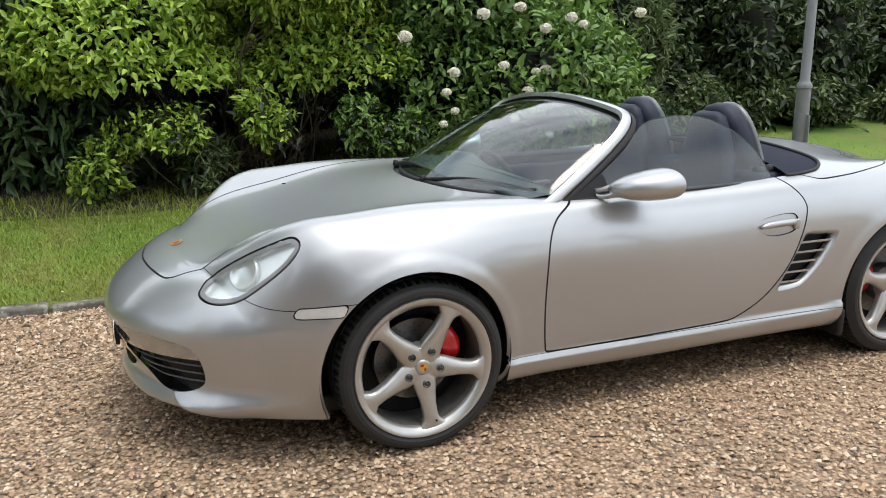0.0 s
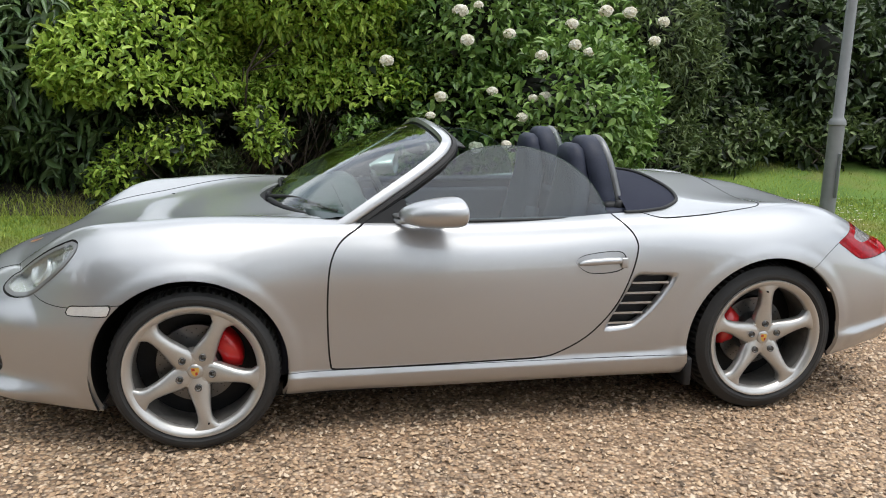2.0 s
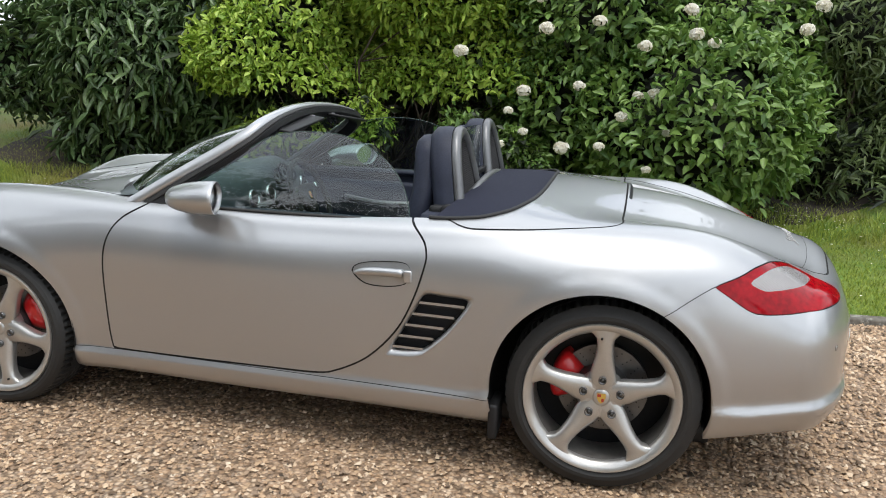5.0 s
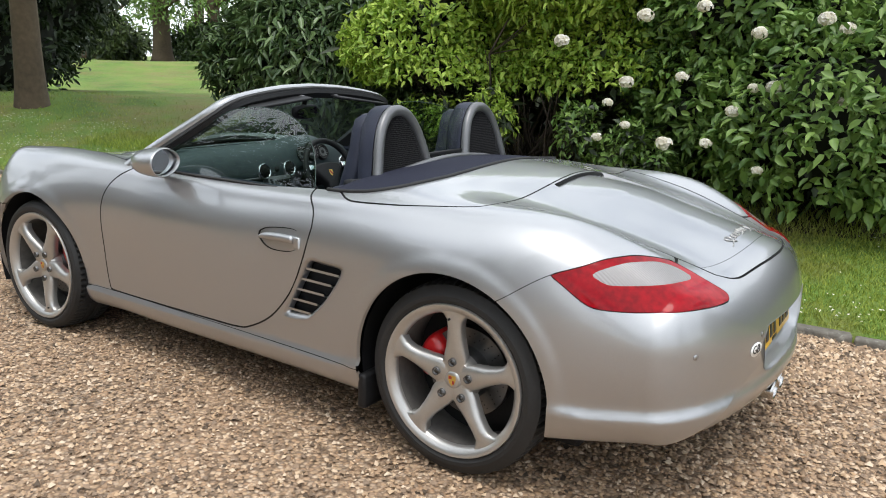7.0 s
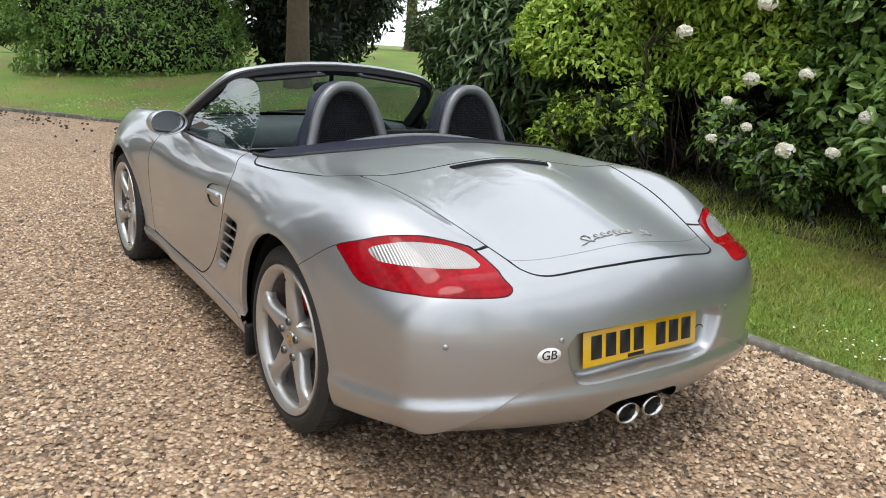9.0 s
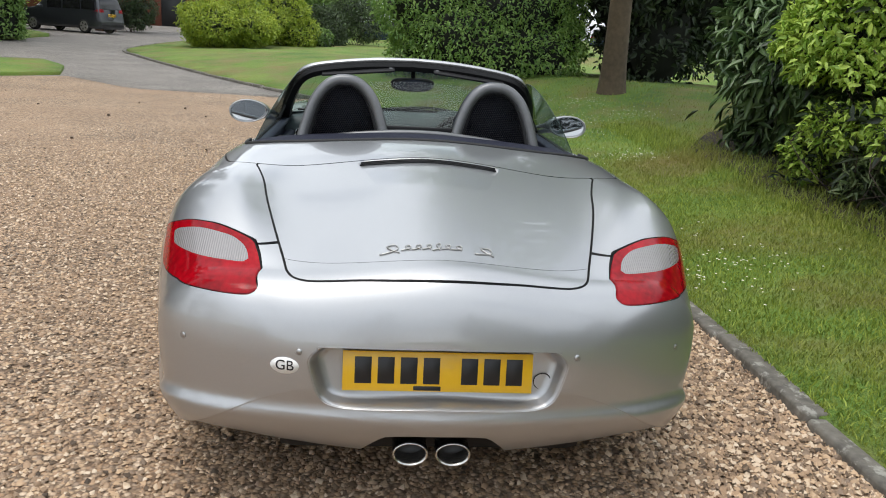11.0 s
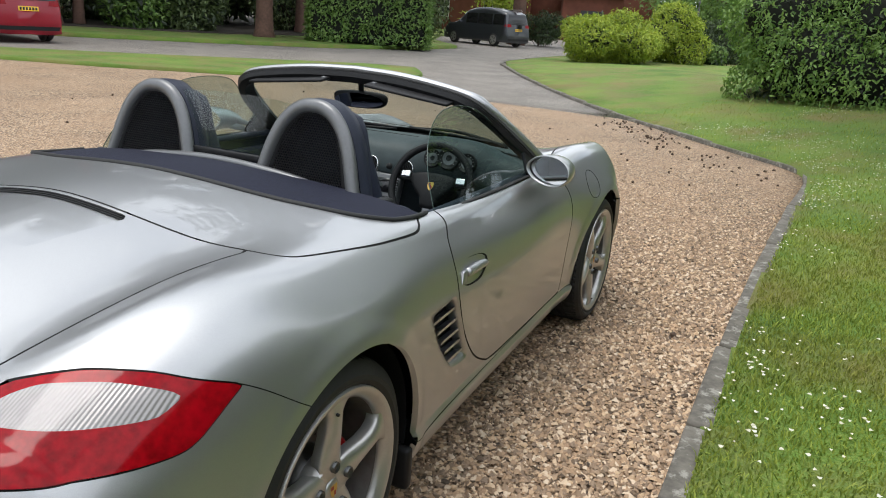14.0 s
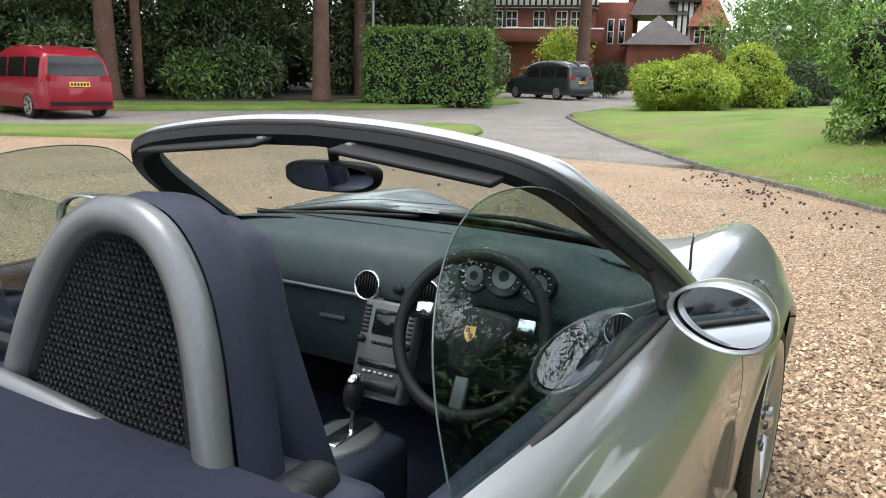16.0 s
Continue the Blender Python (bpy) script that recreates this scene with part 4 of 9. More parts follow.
    pts = [(-0.014, 0.017), (0.014, 0.017), (0.015, 0.002), (0.009, -0.012), (0, -0.019), (-0.009, -0.012), (-0.015, 0.002)]
    bm.faces.new([bm.verts.new((a, b, 0.0046)) for a, b in pts[::-1]])
    for a0, b0, a1, b1 in ((-0.013, 0.004, -0.001, 0.014), (0.001, -0.013, 0.009, -0.001)):
        bm.faces.new([bm.verts.new((p, q, 0.0052)) for p, q in ((a0, b0), (a1, b0), (a1, b1), (a0, b1))]).material_index = 1
    cr = part("badge", bm, [M_GOLD, M_BADGERED], None, "gold shield badge", smooth=False)
    up = Matrix.Rotation(radians(-turn + 90 * sgn * 0 - (0 if sgn < 0 else 180)), 4, "Z")
    cr.matrix_basis = m @ Matrix.Translation((0, 0, -0.008)) @ up
    under(cr, w)
    for k in range(5):
        a = 2 * math.pi * k / 5
        bm = lathe_bm([(0.0, 0.006), (0.0068, 0.006), (0.008, 0.001), (0.0105, 0.001), (0.0125, 0.011), (0.0142, 0.010), (0.0148, -0.006)], 12)
        nut = part("wheel_bolt", bm, M_DISC, None)
        nut.matrix_basis = m @ Matrix.Translation((0.065 * math.cos(a), 0.065 * math.sin(a), -0.006))
        under(nut, w)
    bm = tube_bm([(0.218, 0.012, -0.03), (0.214, 0.012, 0.012)], 0.004, 8)
    v = part("valve", bm, M_BLACK, None)
    v.matrix_basis = m
    under(v, w)
    return w


for sg in (-1, 1):
    wheel(-1.2075, sg, 0.3245, 0.835, 0.3245, 0.235, -82 if sg < 0 else 90, 26 if sg < 0 else 20)
    wheel(1.2075, sg, 0.334, 0.845, 0.334, 0.265, 90 if sg < 0 else -90, 165 if sg < 0 else 165)
# wheel wells
for hub, r in ((ARCH_F, ARCH_RF + 0.005), (ARCH_R, ARCH_RR + 0.005)):
    for sg in (-1, 1):
        bm = lathe_bm([(r, 0.0), (r + 0.004, -0.08), (r - 0.01, -0.36), (0.0, -0.36)], 48)
        bmesh.ops.delete(bm, geom=[v for v in bm.verts if -sg * v.co.y < -0.145 and v.co.xy.length > 0.1], context="VERTS")
        o = part("wheel_arch_liner", bm, M_BLACK, None, "black wheel arch liner")
        o.matrix_basis = Matrix.Translation((hub[0], sg * 0.83, hub[1])) @ Matrix.Rotation(radians(90) * -sg, 4, "X")
        under(o, car)

# ---- the sports car: lamps, trim and plates ----
from mathutils.bvhtree import BVHTree

_grid = body_grid()
SKIN = BVHTree.FromPolygons([tuple(p) for p in _grid.v], [tuple(f) for f in _grid.faces["body"]])


def on_skin(origin, way):
    """Where a ray meets the body's right half: place and outward normal."""
    p, n, _, _ = SKIN.ray_cast(Vector(origin), Vector(way).normalized())
    return (p, n) if p is not None else (Vector(origin), Vector((0, 0, 1)))


def down_on(x, y):
    return on_skin((x, abs(y), 2.0), (0, 0, -1))


for sg in (-1, 1):
    # headlamp: grey rim, clear cover, pale bowl with a dished lamp
    hl_s = Shell(shell.v, shell.n, shell.faces["headlamp"], "rim")
    hf = corner(HEAD, 1)
    hl_s.carve("rim", lambda P: hf(P) + 0.016, "glass", gap=0)
    v, f, n = hl_s.mesh(["rim"], (sg,), 0.012, 0.0)
    h = raw("headlamp", v, f, M_LAMPRIM, car, "clear teardrop headlamp with a grey rim", normals=n)
    v, f, n = hl_s.mesh(["glass"], (sg,), 0.0, 0.001)
    raw("lamp_cover", v, f, M_LENS, h, "clear lamp cover", normals=n).visible_shadow = False
    v, f, n = hl_s.mesh(["glass"], (sg,), -0.028, -0.028)
    raw("reflector", v, f, M_BOWL, h, "pale lamp bowl", normals=n)
    for cx, cy, cz, r in ((-1.80, 0.602, 0.668, 0.062), (-1.685, 0.635, 0.752, 0.040)):
        p, nn = on_skin((cx, cy, 2.0), (0, 0, -1))
        bm = lathe_bm([(0.0, 0.000), (r * 0.45, 0.001), (r * 0.8, 0.006), (r * 0.93, 0.013), (r, 0.012), (r * 1.06, 0.004), (r * 1.1, -0.004)], 36)
        o = part("lamp_dish", bm, M_BOWL, None, "smooth round lamp dish")
        o.matrix_basis = Matrix.Translation(Vector((p.x, sg * p.y, p.z)) - Vector((nn.x, sg * nn.y, nn.z)) * 0.026) @ Vector((nn.x, sg * nn.y, nn.z)).to_track_quat("Z", "Y").to_matrix().to_4x4()
        under(o, h)
    i = panel("side_indicator", ["indicator"], (sg,), M_CLEARLENS, "clear ribbed side indicator", 0.006, 0.001)
    # tail lamp: red lens with a clear upper window
tl = Shell(shell.v, shell.n, shell.faces["taillamp"], "red")
CLEAR = [(-0.609, 0.762), (-0.647, 0.778), (-0.726, 0.792), (-0.817, 0.789), (-0.864, 0.780), (-0.905, 0.766), (-0.938, 0.748), (-0.944, 0.743), (-0.933, 0.738), (-0.872, 0.738), (-0.765, 0.737), (-0.68, 0.736), (-0.647, 0.738), (-0.621, 0.751)]
tl.carve("red", corner(CLEAR, -1), "clear", gap=0)
M_RIBBED = plain("ribbed_window", (0.27, 0.255, 0.25), 0.25, 0.3, coat=0.5, grain=0.05)
rb = M_RIBBED.node_tree
r_co, r_wave, r_bump = rb.nodes.new("ShaderNodeTexCoord"), rb.nodes.new("ShaderNodeTexWave"), rb.nodes.new("ShaderNodeBump")
r_wave.bands_direction = "Y"
r_wave.inputs["Scale"].default_value = 45
r_wave.inputs["Distortion"].default_value = 0.3
r_bump.inputs["Strength"].default_value = 0.35
r_bump.inputs["Distance"].default_value = 0.003
rb.links.new(r_co.outputs["Object"], r_wave.inputs["Vector"])
rb.links.new(r_wave.outputs["Fac"], r_bump.inputs["Height"])
rb.links.new(r_bump.outputs["Normal"], rb.nodes["Principled BSDF"].inputs["Normal"])
for sg in (-1, 1):
    v, f, n = tl.mesh(["red"], (sg,), 0.012, 0.002)
    t = raw("tail_lamp", v, f, M_REDLENS, car, "glossy red tail lamp with a clear upper window", normals=n)
    v, f, n = tl.mesh(["clear"], (sg,), 0.0, 0.002)
    raw("clear_window", v, f, M_RIBBED, t, "clear ribbed lens", normals=n)
    # intakes in the nose: black box, lamp strip and slats
    v, f, n = shell.mesh(["intake"], (sg,), 0.0, 0.0)
    g = raw("nose_intake", [(p[0] + 0.06, p[1], p[2]) for p in v], f, M_BLACK, front_bumper, "black slatted nose intake", normals=n)
    fog = Shell(shell.v, shell.n, shell.faces["intake"], "a")
    fog.carve("a", lambda P: 0.398 - P[:, 2], "lamp", gap=0)
    v, f, n = fog.mesh(["lamp"], (sg,), 0.0, -0.003)
    raw("fog_lamp", v, f, M_FOG, front_bumper, "clear fog lamp strip", normals=n)
    for k in range(3):
        z = 0.374 - 0.030 * k
        pts = []
        for y in np.linspace(0.315 + 0.025 * k, 0.605, 14):
            p, nn = on_skin((-3.0, y, z), (1, 0, 0))
            pts.append((p.x + 0.016, sg * p.y, z))
        part("slat", tube_bm(pts, 0.0052, 6, flat=0.55), M_SLAT, front_bumper)
# added black box: blocks the view through the openings and keeps them dark
part("nose_backing", box_bm(0.16, 1.24, 0.24, 0.02, at=(-1.86, 0, 0.37)), M_BLACK, front_bumper, "added black backing box that keeps the nose openings dark")
v, f, n = shell.mesh(["intake_mid"], (1, -1), 0.0, 0.0)
raw("centre_intake", [(p[0] + 0.06, p[1], p[2]) for p in v], f, M_BLACK, front_bumper, normals=n)
# a dished pocket for the number plate: rounded rim, sloping walls, a flat floor that leans forward
half = [(y, z) for y, z in smooth_path(RECESS, 140, True) if y > 0.006]
rim = [(0.0, 0.582)] + half + [(0.0, 0.410)] + [(-y, z) for y, z in half[::-1]]
V, F = [], []
for k, (sy, sz, deep) in enumerate(((1.012, 1.02, -0.001), (0.995, 0.985, 0.05), (0.975, 0.945, 0.30), (0.95, 0.89, 0.74), (0.925, 0.84, 0.96), (0.88, 0.77, 1.0), (0.5, 0.4, 1.0), (0.02, 0.02, 1.0))):
    for y, z in rim:
        yy, zz = y * sy, 0.492 + (z - 0.492) * sz
        skin_x = on_skin((3.0, min(max(abs(y), 0.004), 0.36), z), (-1, 0, 0))[0].x
        floor_x = 2.031 - 0.14 * (zz - 0.495)
        V.append((skin_x * (1 - deep) + floor_x * deep if deep > 0 else skin_x + 0.001, yy, zz))
nr = len(rim)
for k in range(7):
    for i in range(nr):
        F.append((k * nr + i, k * nr + (i + 1) % nr, (k + 1) * nr + (i + 1) % nr, (k + 1) * nr + i))
raw("plate_recess", V, F, M_PAINT, rear_bumper)
# scoop behind the seam: a ramp that falls forward under the cover's edge
v, f, n = shell.mesh(["slot"], (1, -1), 0.0, 0.0)
v = [(p[0], p[1], p[2] - 0.014 * max(0.0, (1.505 - p[0]) / 0.25) ** 1.15) for p in v]
raw("deck_scoop", v, f, M_PAINT, boot_lid, "recessed ramp of the deck vent")
ys_ = np.linspace(-0.25, 0.25, 25)
V = []
for y in ys_:
    x = 1.2555 - 0.004 * (y / 0.2) ** 2
    z = down_on(x, y)[0].z
    V += [(x + 0.001, y, z - 0.002), (x + 0.006, y, z - 0.020)]
raw("vent_throat", V, [(2 * i, 2 * i + 2, 2 * i + 3, 2 * i + 1) for i in range(24)], M_BLACK, boot_lid, "black deck vent throat", smooth=False)
for k in range(3):
    pts = [(1.260 - 0.004 * (y / 0.2) ** 2 + 0.003 * k, y, down_on(1.256, y)[0].z - 0.003 - 0.004 * k) for y in np.linspace(-0.25, 0.25, 13)]
    part("vent_bar", tube_bm(pts, 0.0022, 5), M_BLACK, boot_lid)
# black strip added behind the bonnet's rear edge to cover its bright lip
pts = [(x + 0.016, y, down_on(x - 0.02, abs(y))[0].z - 0.010) for x, y in smooth_path([(-0.76, -0.57), (-0.86, -0.38), (-0.92, -0.2), (-0.945, 0.0), (-0.92, 0.2), (-0.86, 0.38), (-0.76, 0.57)], 30)]
part("cowl_cover_strip", tube_bm(pts, 0.014, 8), M_BLACK, car, "black strip added to cover the bonnet's bright rear edge")
# door handles: dished cup with a bar
for sg, door in ((-1, door_l), (1, door_r)):
    v, f, n = shell.mesh(["handle"], (sg,), 0.0, -0.006)
    c = raw("handle_cup", v, f, M_PAINT, door, normals=n)
    pts = []
    for x, z in ((0.325, 0.690), (0.36, 0.697), (0.42, 0.701), (0.48, 0.702), (0.505, 0.702)):
        p, nn = on_skin((x, 2.0, z), (0, -1, 0))
        pts.append((p.x, sg * (p.y + 0.004), p.z + 0.008))
    part("door_handle", tube_bm(smooth_path(pts, 12), [0.006, 0.009, 0.012, 0.014, 0.015, 0.015, 0.015, 0.015, 0.015, 0.015, 0.015, 0.013], 12, flat=1.0), M_PAINT, door, "silver pull handle")
    p, nn = on_skin((0.522, 2.0, 0.700), (0, -1, 0))
    part("lock_cap", box_bm(0.030, 0.012, 0.044, 0.006, at=(0.521, sg * (p.y + 0.002), 0.700)), M_PAINT, door)
    # side vent with fins
    v, f, n = shell.mesh(["vent"], (sg,), 0.0, -0.05)
    vt = raw("side_vent", v, f, M_BLACK, car, "black side air vent with silver fins", normals=n)
    loop = smooth_path(VENT, 60, True)
    pts = []
    for x, z in loop:
        p, nn = on_skin((x, 2.0, z), (0, -1, 0))
        pts.append((x, sg * (p.y - 0.001), z))
    vb = bmesh.new()
    cx_, cz_ = loop.mean(0)
    vrows = []
    for sc_, dp in ((1.02, 0.0015), (0.985, 0.001), (0.93, -0.005), (0.87, -0.010), (0.86, -0.04)):
        row = []
        for x, z in loop:
            x2, z2 = cx_ + (x - cx_) * sc_, cz_ + (z - cz_) * sc_
            row.append(vb.verts.new((x2, sg * (on_skin((x2, 2.0, z2), (0, -1, 0))[0].y + dp), z2)))
        vrows.append(row)
    for a, b in zip(vrows, vrows[1:]):
        for j in range(60):
            vb.faces.new((a[j], a[(j + 1) % 60], b[(j + 1) % 60], b[j]))
    bmesh.ops.recalc_face_normals(vb, faces=vb.faces)
    part("vent_frame", vb, M_PAINT, vt, "silver dished vent surround")
    for k in range(5):
        z = 0.612 - 0.043 * k
        x0, x1 = 0.570 - 0.026 * k, 0.728 - 0.036 * k
        bm = bmesh.new()
        q = []
        for x in np.linspace(x0 - 0.006, x1 - 0.002, 8):
            p, nn = on_skin((x, 2.0, z), (0, -1, 0))
            q.append([bm.verts.new((x, sg * (p.y - dy), z + dz)) for dy, dz in ((0.010, 0.003), (0.010, -0.006), (0.045, -0.022), (0.045, -0.016))])
        for a, b in zip(q, q[1:]):
            for j in range(4):
                bm.faces.new((a[j], a[(j + 1) % 4], b[(j + 1) % 4], b[j]))
        bmesh.ops.recalc_face_normals(bm, faces=bm.faces)
        part("fin", bm, M_PAINT, vt, smooth=False)
    # black flap ahead of the rear wheel
    part("mud_flap", box_bm(0.035, 0.14, 0.13, 0.012, at=(0.842, sg * 0.795, 0.205), rot=None), M_BLACK, car)
    # side seam lip of the nose
    pts = []
    for y in np.linspace(0.0, 0.80, 14):
        p, nn = on_skin((-3.0, y, 0.205), (1, 0, 0))
        pts.append((p.x + 0.04, sg * p.y * 0.97, 0.186))
    part("chin_strip", tube_bm(pts, 0.012, 6), M_BLACK, front_bumper)
def number_plate(x, z, tilt, material, facing, parent_label):
    """A number plate whose characters are plain dark bars."""
    bm = box_bm(0.003, 0.52, 0.111, 0.0012, 1)
    pl = part("number_plate", bm, material, None, parent_label, angle=30)
    pl.matrix_basis = Matrix.Translation((x, 0, z)) @ Matrix.Rotation(radians(tilt), 4, "Y")
    under(pl, car)
    for y in (-0.205, -0.143, -0.081, -0.019, 0.085, 0.147, 0.209):
        o = part("bar", box_bm(0.0016, 0.045, 0.074, 0.0004, 1, at=(facing * 0.0022, y, 0.003)), M_INK, None)
        o.matrix_basis = pl.matrix_basis.copy()
        under(o, pl)
    o = part("dealer_strip", box_bm(0.0014, 0.075, 0.012, 0.0003, 1, at=(facing * 0.0022, -0.03, -0.046)), M_INK, None)
    o.matrix_basis = pl.matrix_basis.copy()
    under(o, pl)


number_plate(2.0445, 0.495, -8, M_YELLOW, 1, "yellow rear number plate with black bars")
number_plate(-2.236, 0.415, 4, M_WHITE, -1, "white front number plate with black bars")
part("plate_holder", box_bm(0.016, 0.48, 0.09, 0.005, at=(-2.226, 0, 0.413)), M_BLACK, front_bumper)
# country sticker
p, nn = on_skin((3.0, 0.412, 0.514), (-1, 0, 0))
stick = lathe_bm([(0.0, 0.0012), (0.5, 0.0012), (0.5, 0.0)], 36)
bmesh.ops.scale(stick, verts=stick.verts, vec=(0.078, 0.047, 1))
sm = Matrix.Translation((p.x, -p.y, p.z)) @ Matrix(((0, 0, 1, 0), (1, 0, 0, 0), (0, 1, 0, 0), (0, 0, 0, 1)))
nv = Vector((nn.x, -nn.y, nn.z))
sm = Matrix.Translation((p.x, -p.y, p.z)) @ nv.to_track_quat("Z", "Y").to_matrix().to_4x4()
st = part("country_sticker", stick, M_WHITE, None, "white oval sticker lettered GB")
st.matrix_basis = sm
under(st, rear_bumper)
cu = bpy.data.curves.new("letters", "FONT")
cu.body, cu.size, cu.align_x, cu.align_y, cu.extrude = "GB", 0.040, "CENTER", "CENTER", 0.0006
tmp = new("letters_tmp", cu)
me = bpy.data.meshes.new_from_object(tmp)
bpy.data.objects.remove(tmp)
me.materials.append(M_INK)
lt = new("letters", me)
lt.matrix_basis = sm @ Matrix.Translation((0, 0, 0.002))
under(lt, st)
# parking sensors and towing cover
for y in (-0.698, -0.374, 0.374, 0.698):
    p, nn = on_skin((3.0, abs(y), 0.556 if abs(y) < 0.5 else 0.547), (-1, 0, 0))
    nv = Vector((nn.x, nn.y * (1 if y > 0 else -1), nn.z))
    bm = lathe_bm([(0.0, 0.0008), (0.0085, 0.0008), (0.0088, -0.003), (0.0105, -0.003), (0.011, 0.0004), (0.0105, -0.004)], 20)
    o = part("parking_sensor", bm, [M_PAINT, M_GAP], None)
    for k, pl in enumerate(o.data.polygons):
        pl.material_index = 1 if 20 <= k < 80 else 0
    o.matrix_basis = Matrix.Translation((p.x, p.y * (1 if y > 0 else -1), p.z)) @ nv.to_track_quat("Z", "Y").to_matrix().to_4x4()
    under(o, rear_bumper)
bm = tube_bm([(2.0365, 0.291 + 0.024 * math.cos(a), 0.470 + 0.024 * math.sin(a)) for a in np.linspace(0, 2 * math.pi, 24, endpoint=False)], 0.0014, 5, closed=True, up=(1, 0, 0))
part("tow_cover", bm, M_GAP, rear_bumper, "round towing-eye cover")
# twin oval tail pipes under the middle
for y in (-0.068, 0.050):
    bm = lathe_bm([(0.030, -0.10), (0.034, 0.0), (0.037, 0.012), (0.040, 0.012), (0.0405, 0.0), (0.039, -0.10), (0.036, -0.3)], 36)
    bmesh.ops.scale(bm, verts=bm.verts, vec=(1.22, 0.86, 1))
    o = part("tail_pipe", bm, M_STEEL, None, "oval polished steel tail pipe")
    o.matrix_basis = Matrix.Translation((2.075, y, 0.266)) @ Matrix(((0, 0, 1, 0), (1, 0, 0, 0), (0, 1, 0, 0), (0, 0, 0, 1)))
    under(o, car)
    # black disc set inside the pipe, across its bore
    bore = part("bore", lathe_bm([(0.0, -0.045), (0.033, -0.045), (0.034, -0.02)], 24), M_INK, None, "black disc across the pipe's bore")
    bore.matrix_basis = o.matrix_basis @ Matrix.Diagonal((1.22, 0.86, 1, 1))
    under(bore, o)
part("silencer", box_bm(0.35, 0.9, 0.16, 0.05, at=(1.80, 0, 0.29)), M_BLACK, car, "dark silencer behind the bumper")
part("underbody", box_bm(3.35, 1.30, 0.075, 0.02, at=(-0.08, 0, 0.162)), M_BLACK, car, "black underbody")
part("floor_pan", box_bm(1.56, 1.42, 0.05, 0.02, at=(0.0, 0, 0.182)), M_BLACK, car, "black floor pan between the wheels")
# model script on the lid as a run of slanted strokes
yy = -0.165
for k, (w, h) in enumerate(((0.055, 0.034), (0.026, 0.018), (0.026, 0.018), (0.024, 0.018), (0.022, 0.028), (0.024, 0.018), (0.030, 0.018), (0.0, 0.0), (0.055, 0.030))):
    if w:
        pts = []
        for u, q in ((-0.5, -0.5), (-0.1, -0.42), (0.35, -0.1), (0.1, 0.42), (-0.3, 0.3), (0.0, -0.1), (0.5, -0.5)):
            y = yy + w * (0.5 + u) + 0.012 * q
            p, nn = down_on(1.885 - q * h * 1.25, y)
            pts.append((p.x, y, p.z + 0.0025))
        part("script_stroke", tube_bm(smooth_path(pts, 14), 0.0021, 5), M_ALLOY, boot_lid, "raised silver script stroke")
    yy += (w if w else 0.028) + 0.004
p, nn = down_on(-1.966, 0.0)
bm = bmesh.new()
for z, s, mi in ((0.0, 1.0, 0), (0.0012, 0.55, 1)):
    bm.faces.new([bm.verts.new((a * s, b * s, 0.003 + z)) for a, b in ((-0.024, 0.03), (0.024, 0.03), (0.026, 0.0), (0.015, -0.024), (0, -0.034), (-0.015, -0.024), (-0.026, 0.0))][::-1]).material_index = mi
o = part("bonnet_badge", bm, [M_GOLD, M_BADGERED], None, "gold shield badge", smooth=False)
o.matrix_basis = Matrix.Translation(p) @ nn.to_track_quat("Z", "Y").to_matrix().to_4x4() @ Matrix.Rotation(radians(90), 4, "Z")
under(o, car)
# fuel flap on the right wing
pts = []
for a in np.linspace(0, 2 * math.pi, 40, endpoint=False):
    x, z = -1.005 + 0.075 * math.cos(a), 0.752 + 0.062 * math.sin(a)
    p, nn = on_skin((x, 2.0, z), (0, -1, 0))
    pts.append(p + nn * 0.0002)
part("fuel_flap_seam", tube_bm(pts, 0.0016, 5, closed=True), M_GAP, car)

# ---- windscreen, side glass, mirrors ----
RAIL = [(-0.64, 0.722, 0.845), (-0.60, 0.716, 0.868), (-0.45, 0.684, 0.962), (-0.30, 0.640, 1.055), (-0.205, 0.596, 1.122), (-0.165, 0.535, 1.168), (-0.165, 0.40, 1.196), (-0.175, 0.20, 1.218), (-0.18, 0.0, 1.226)]
rail = smooth_path(RAIL, 40)
full_rail = [tuple(p) for p in rail] + [(p[0], -p[1], p[2]) for p in rail[-2::-1]]


def sweep(path, prof, name, material, parent, label="", angle=50):
    """Sweeps a small closed profile (outward, upward-normal) along the screen frame."""
    bm = bmesh.new()
    P = [Vector(p) for p in path]
    rings = []
    for i, p in enumerate(P):
        t = (P[min(i + 1, len(P) - 1)] - P[max(i - 1, 0)]).normalized()
        out = Vector((0.15, p.y * 0.9, 0.35 + 0.8 * max(p.z - 0.9, 0))).normalized()
        out = (out - t * out.dot(t)).normalized()
        fw = t.cross(out)
        if fw.x > 0:
            fw = -fw
        rings.append([bm.verts.new(p + out * a + fw * b) for a, b in prof])
    n = len(prof)
    for a, b in zip(rings, rings[1:]):
        for k in range(n):
            bm.faces.new((a[k], a[(k + 1) % n], b[(k + 1) % n], b[k]))
    bm.faces.new(rings[0])
    bm.faces.new(rings[-1][::-1])
    bmesh.ops.recalc_face_normals(bm, faces=bm.faces)
    return part(name, bm, material, parent, label, angle=angle)


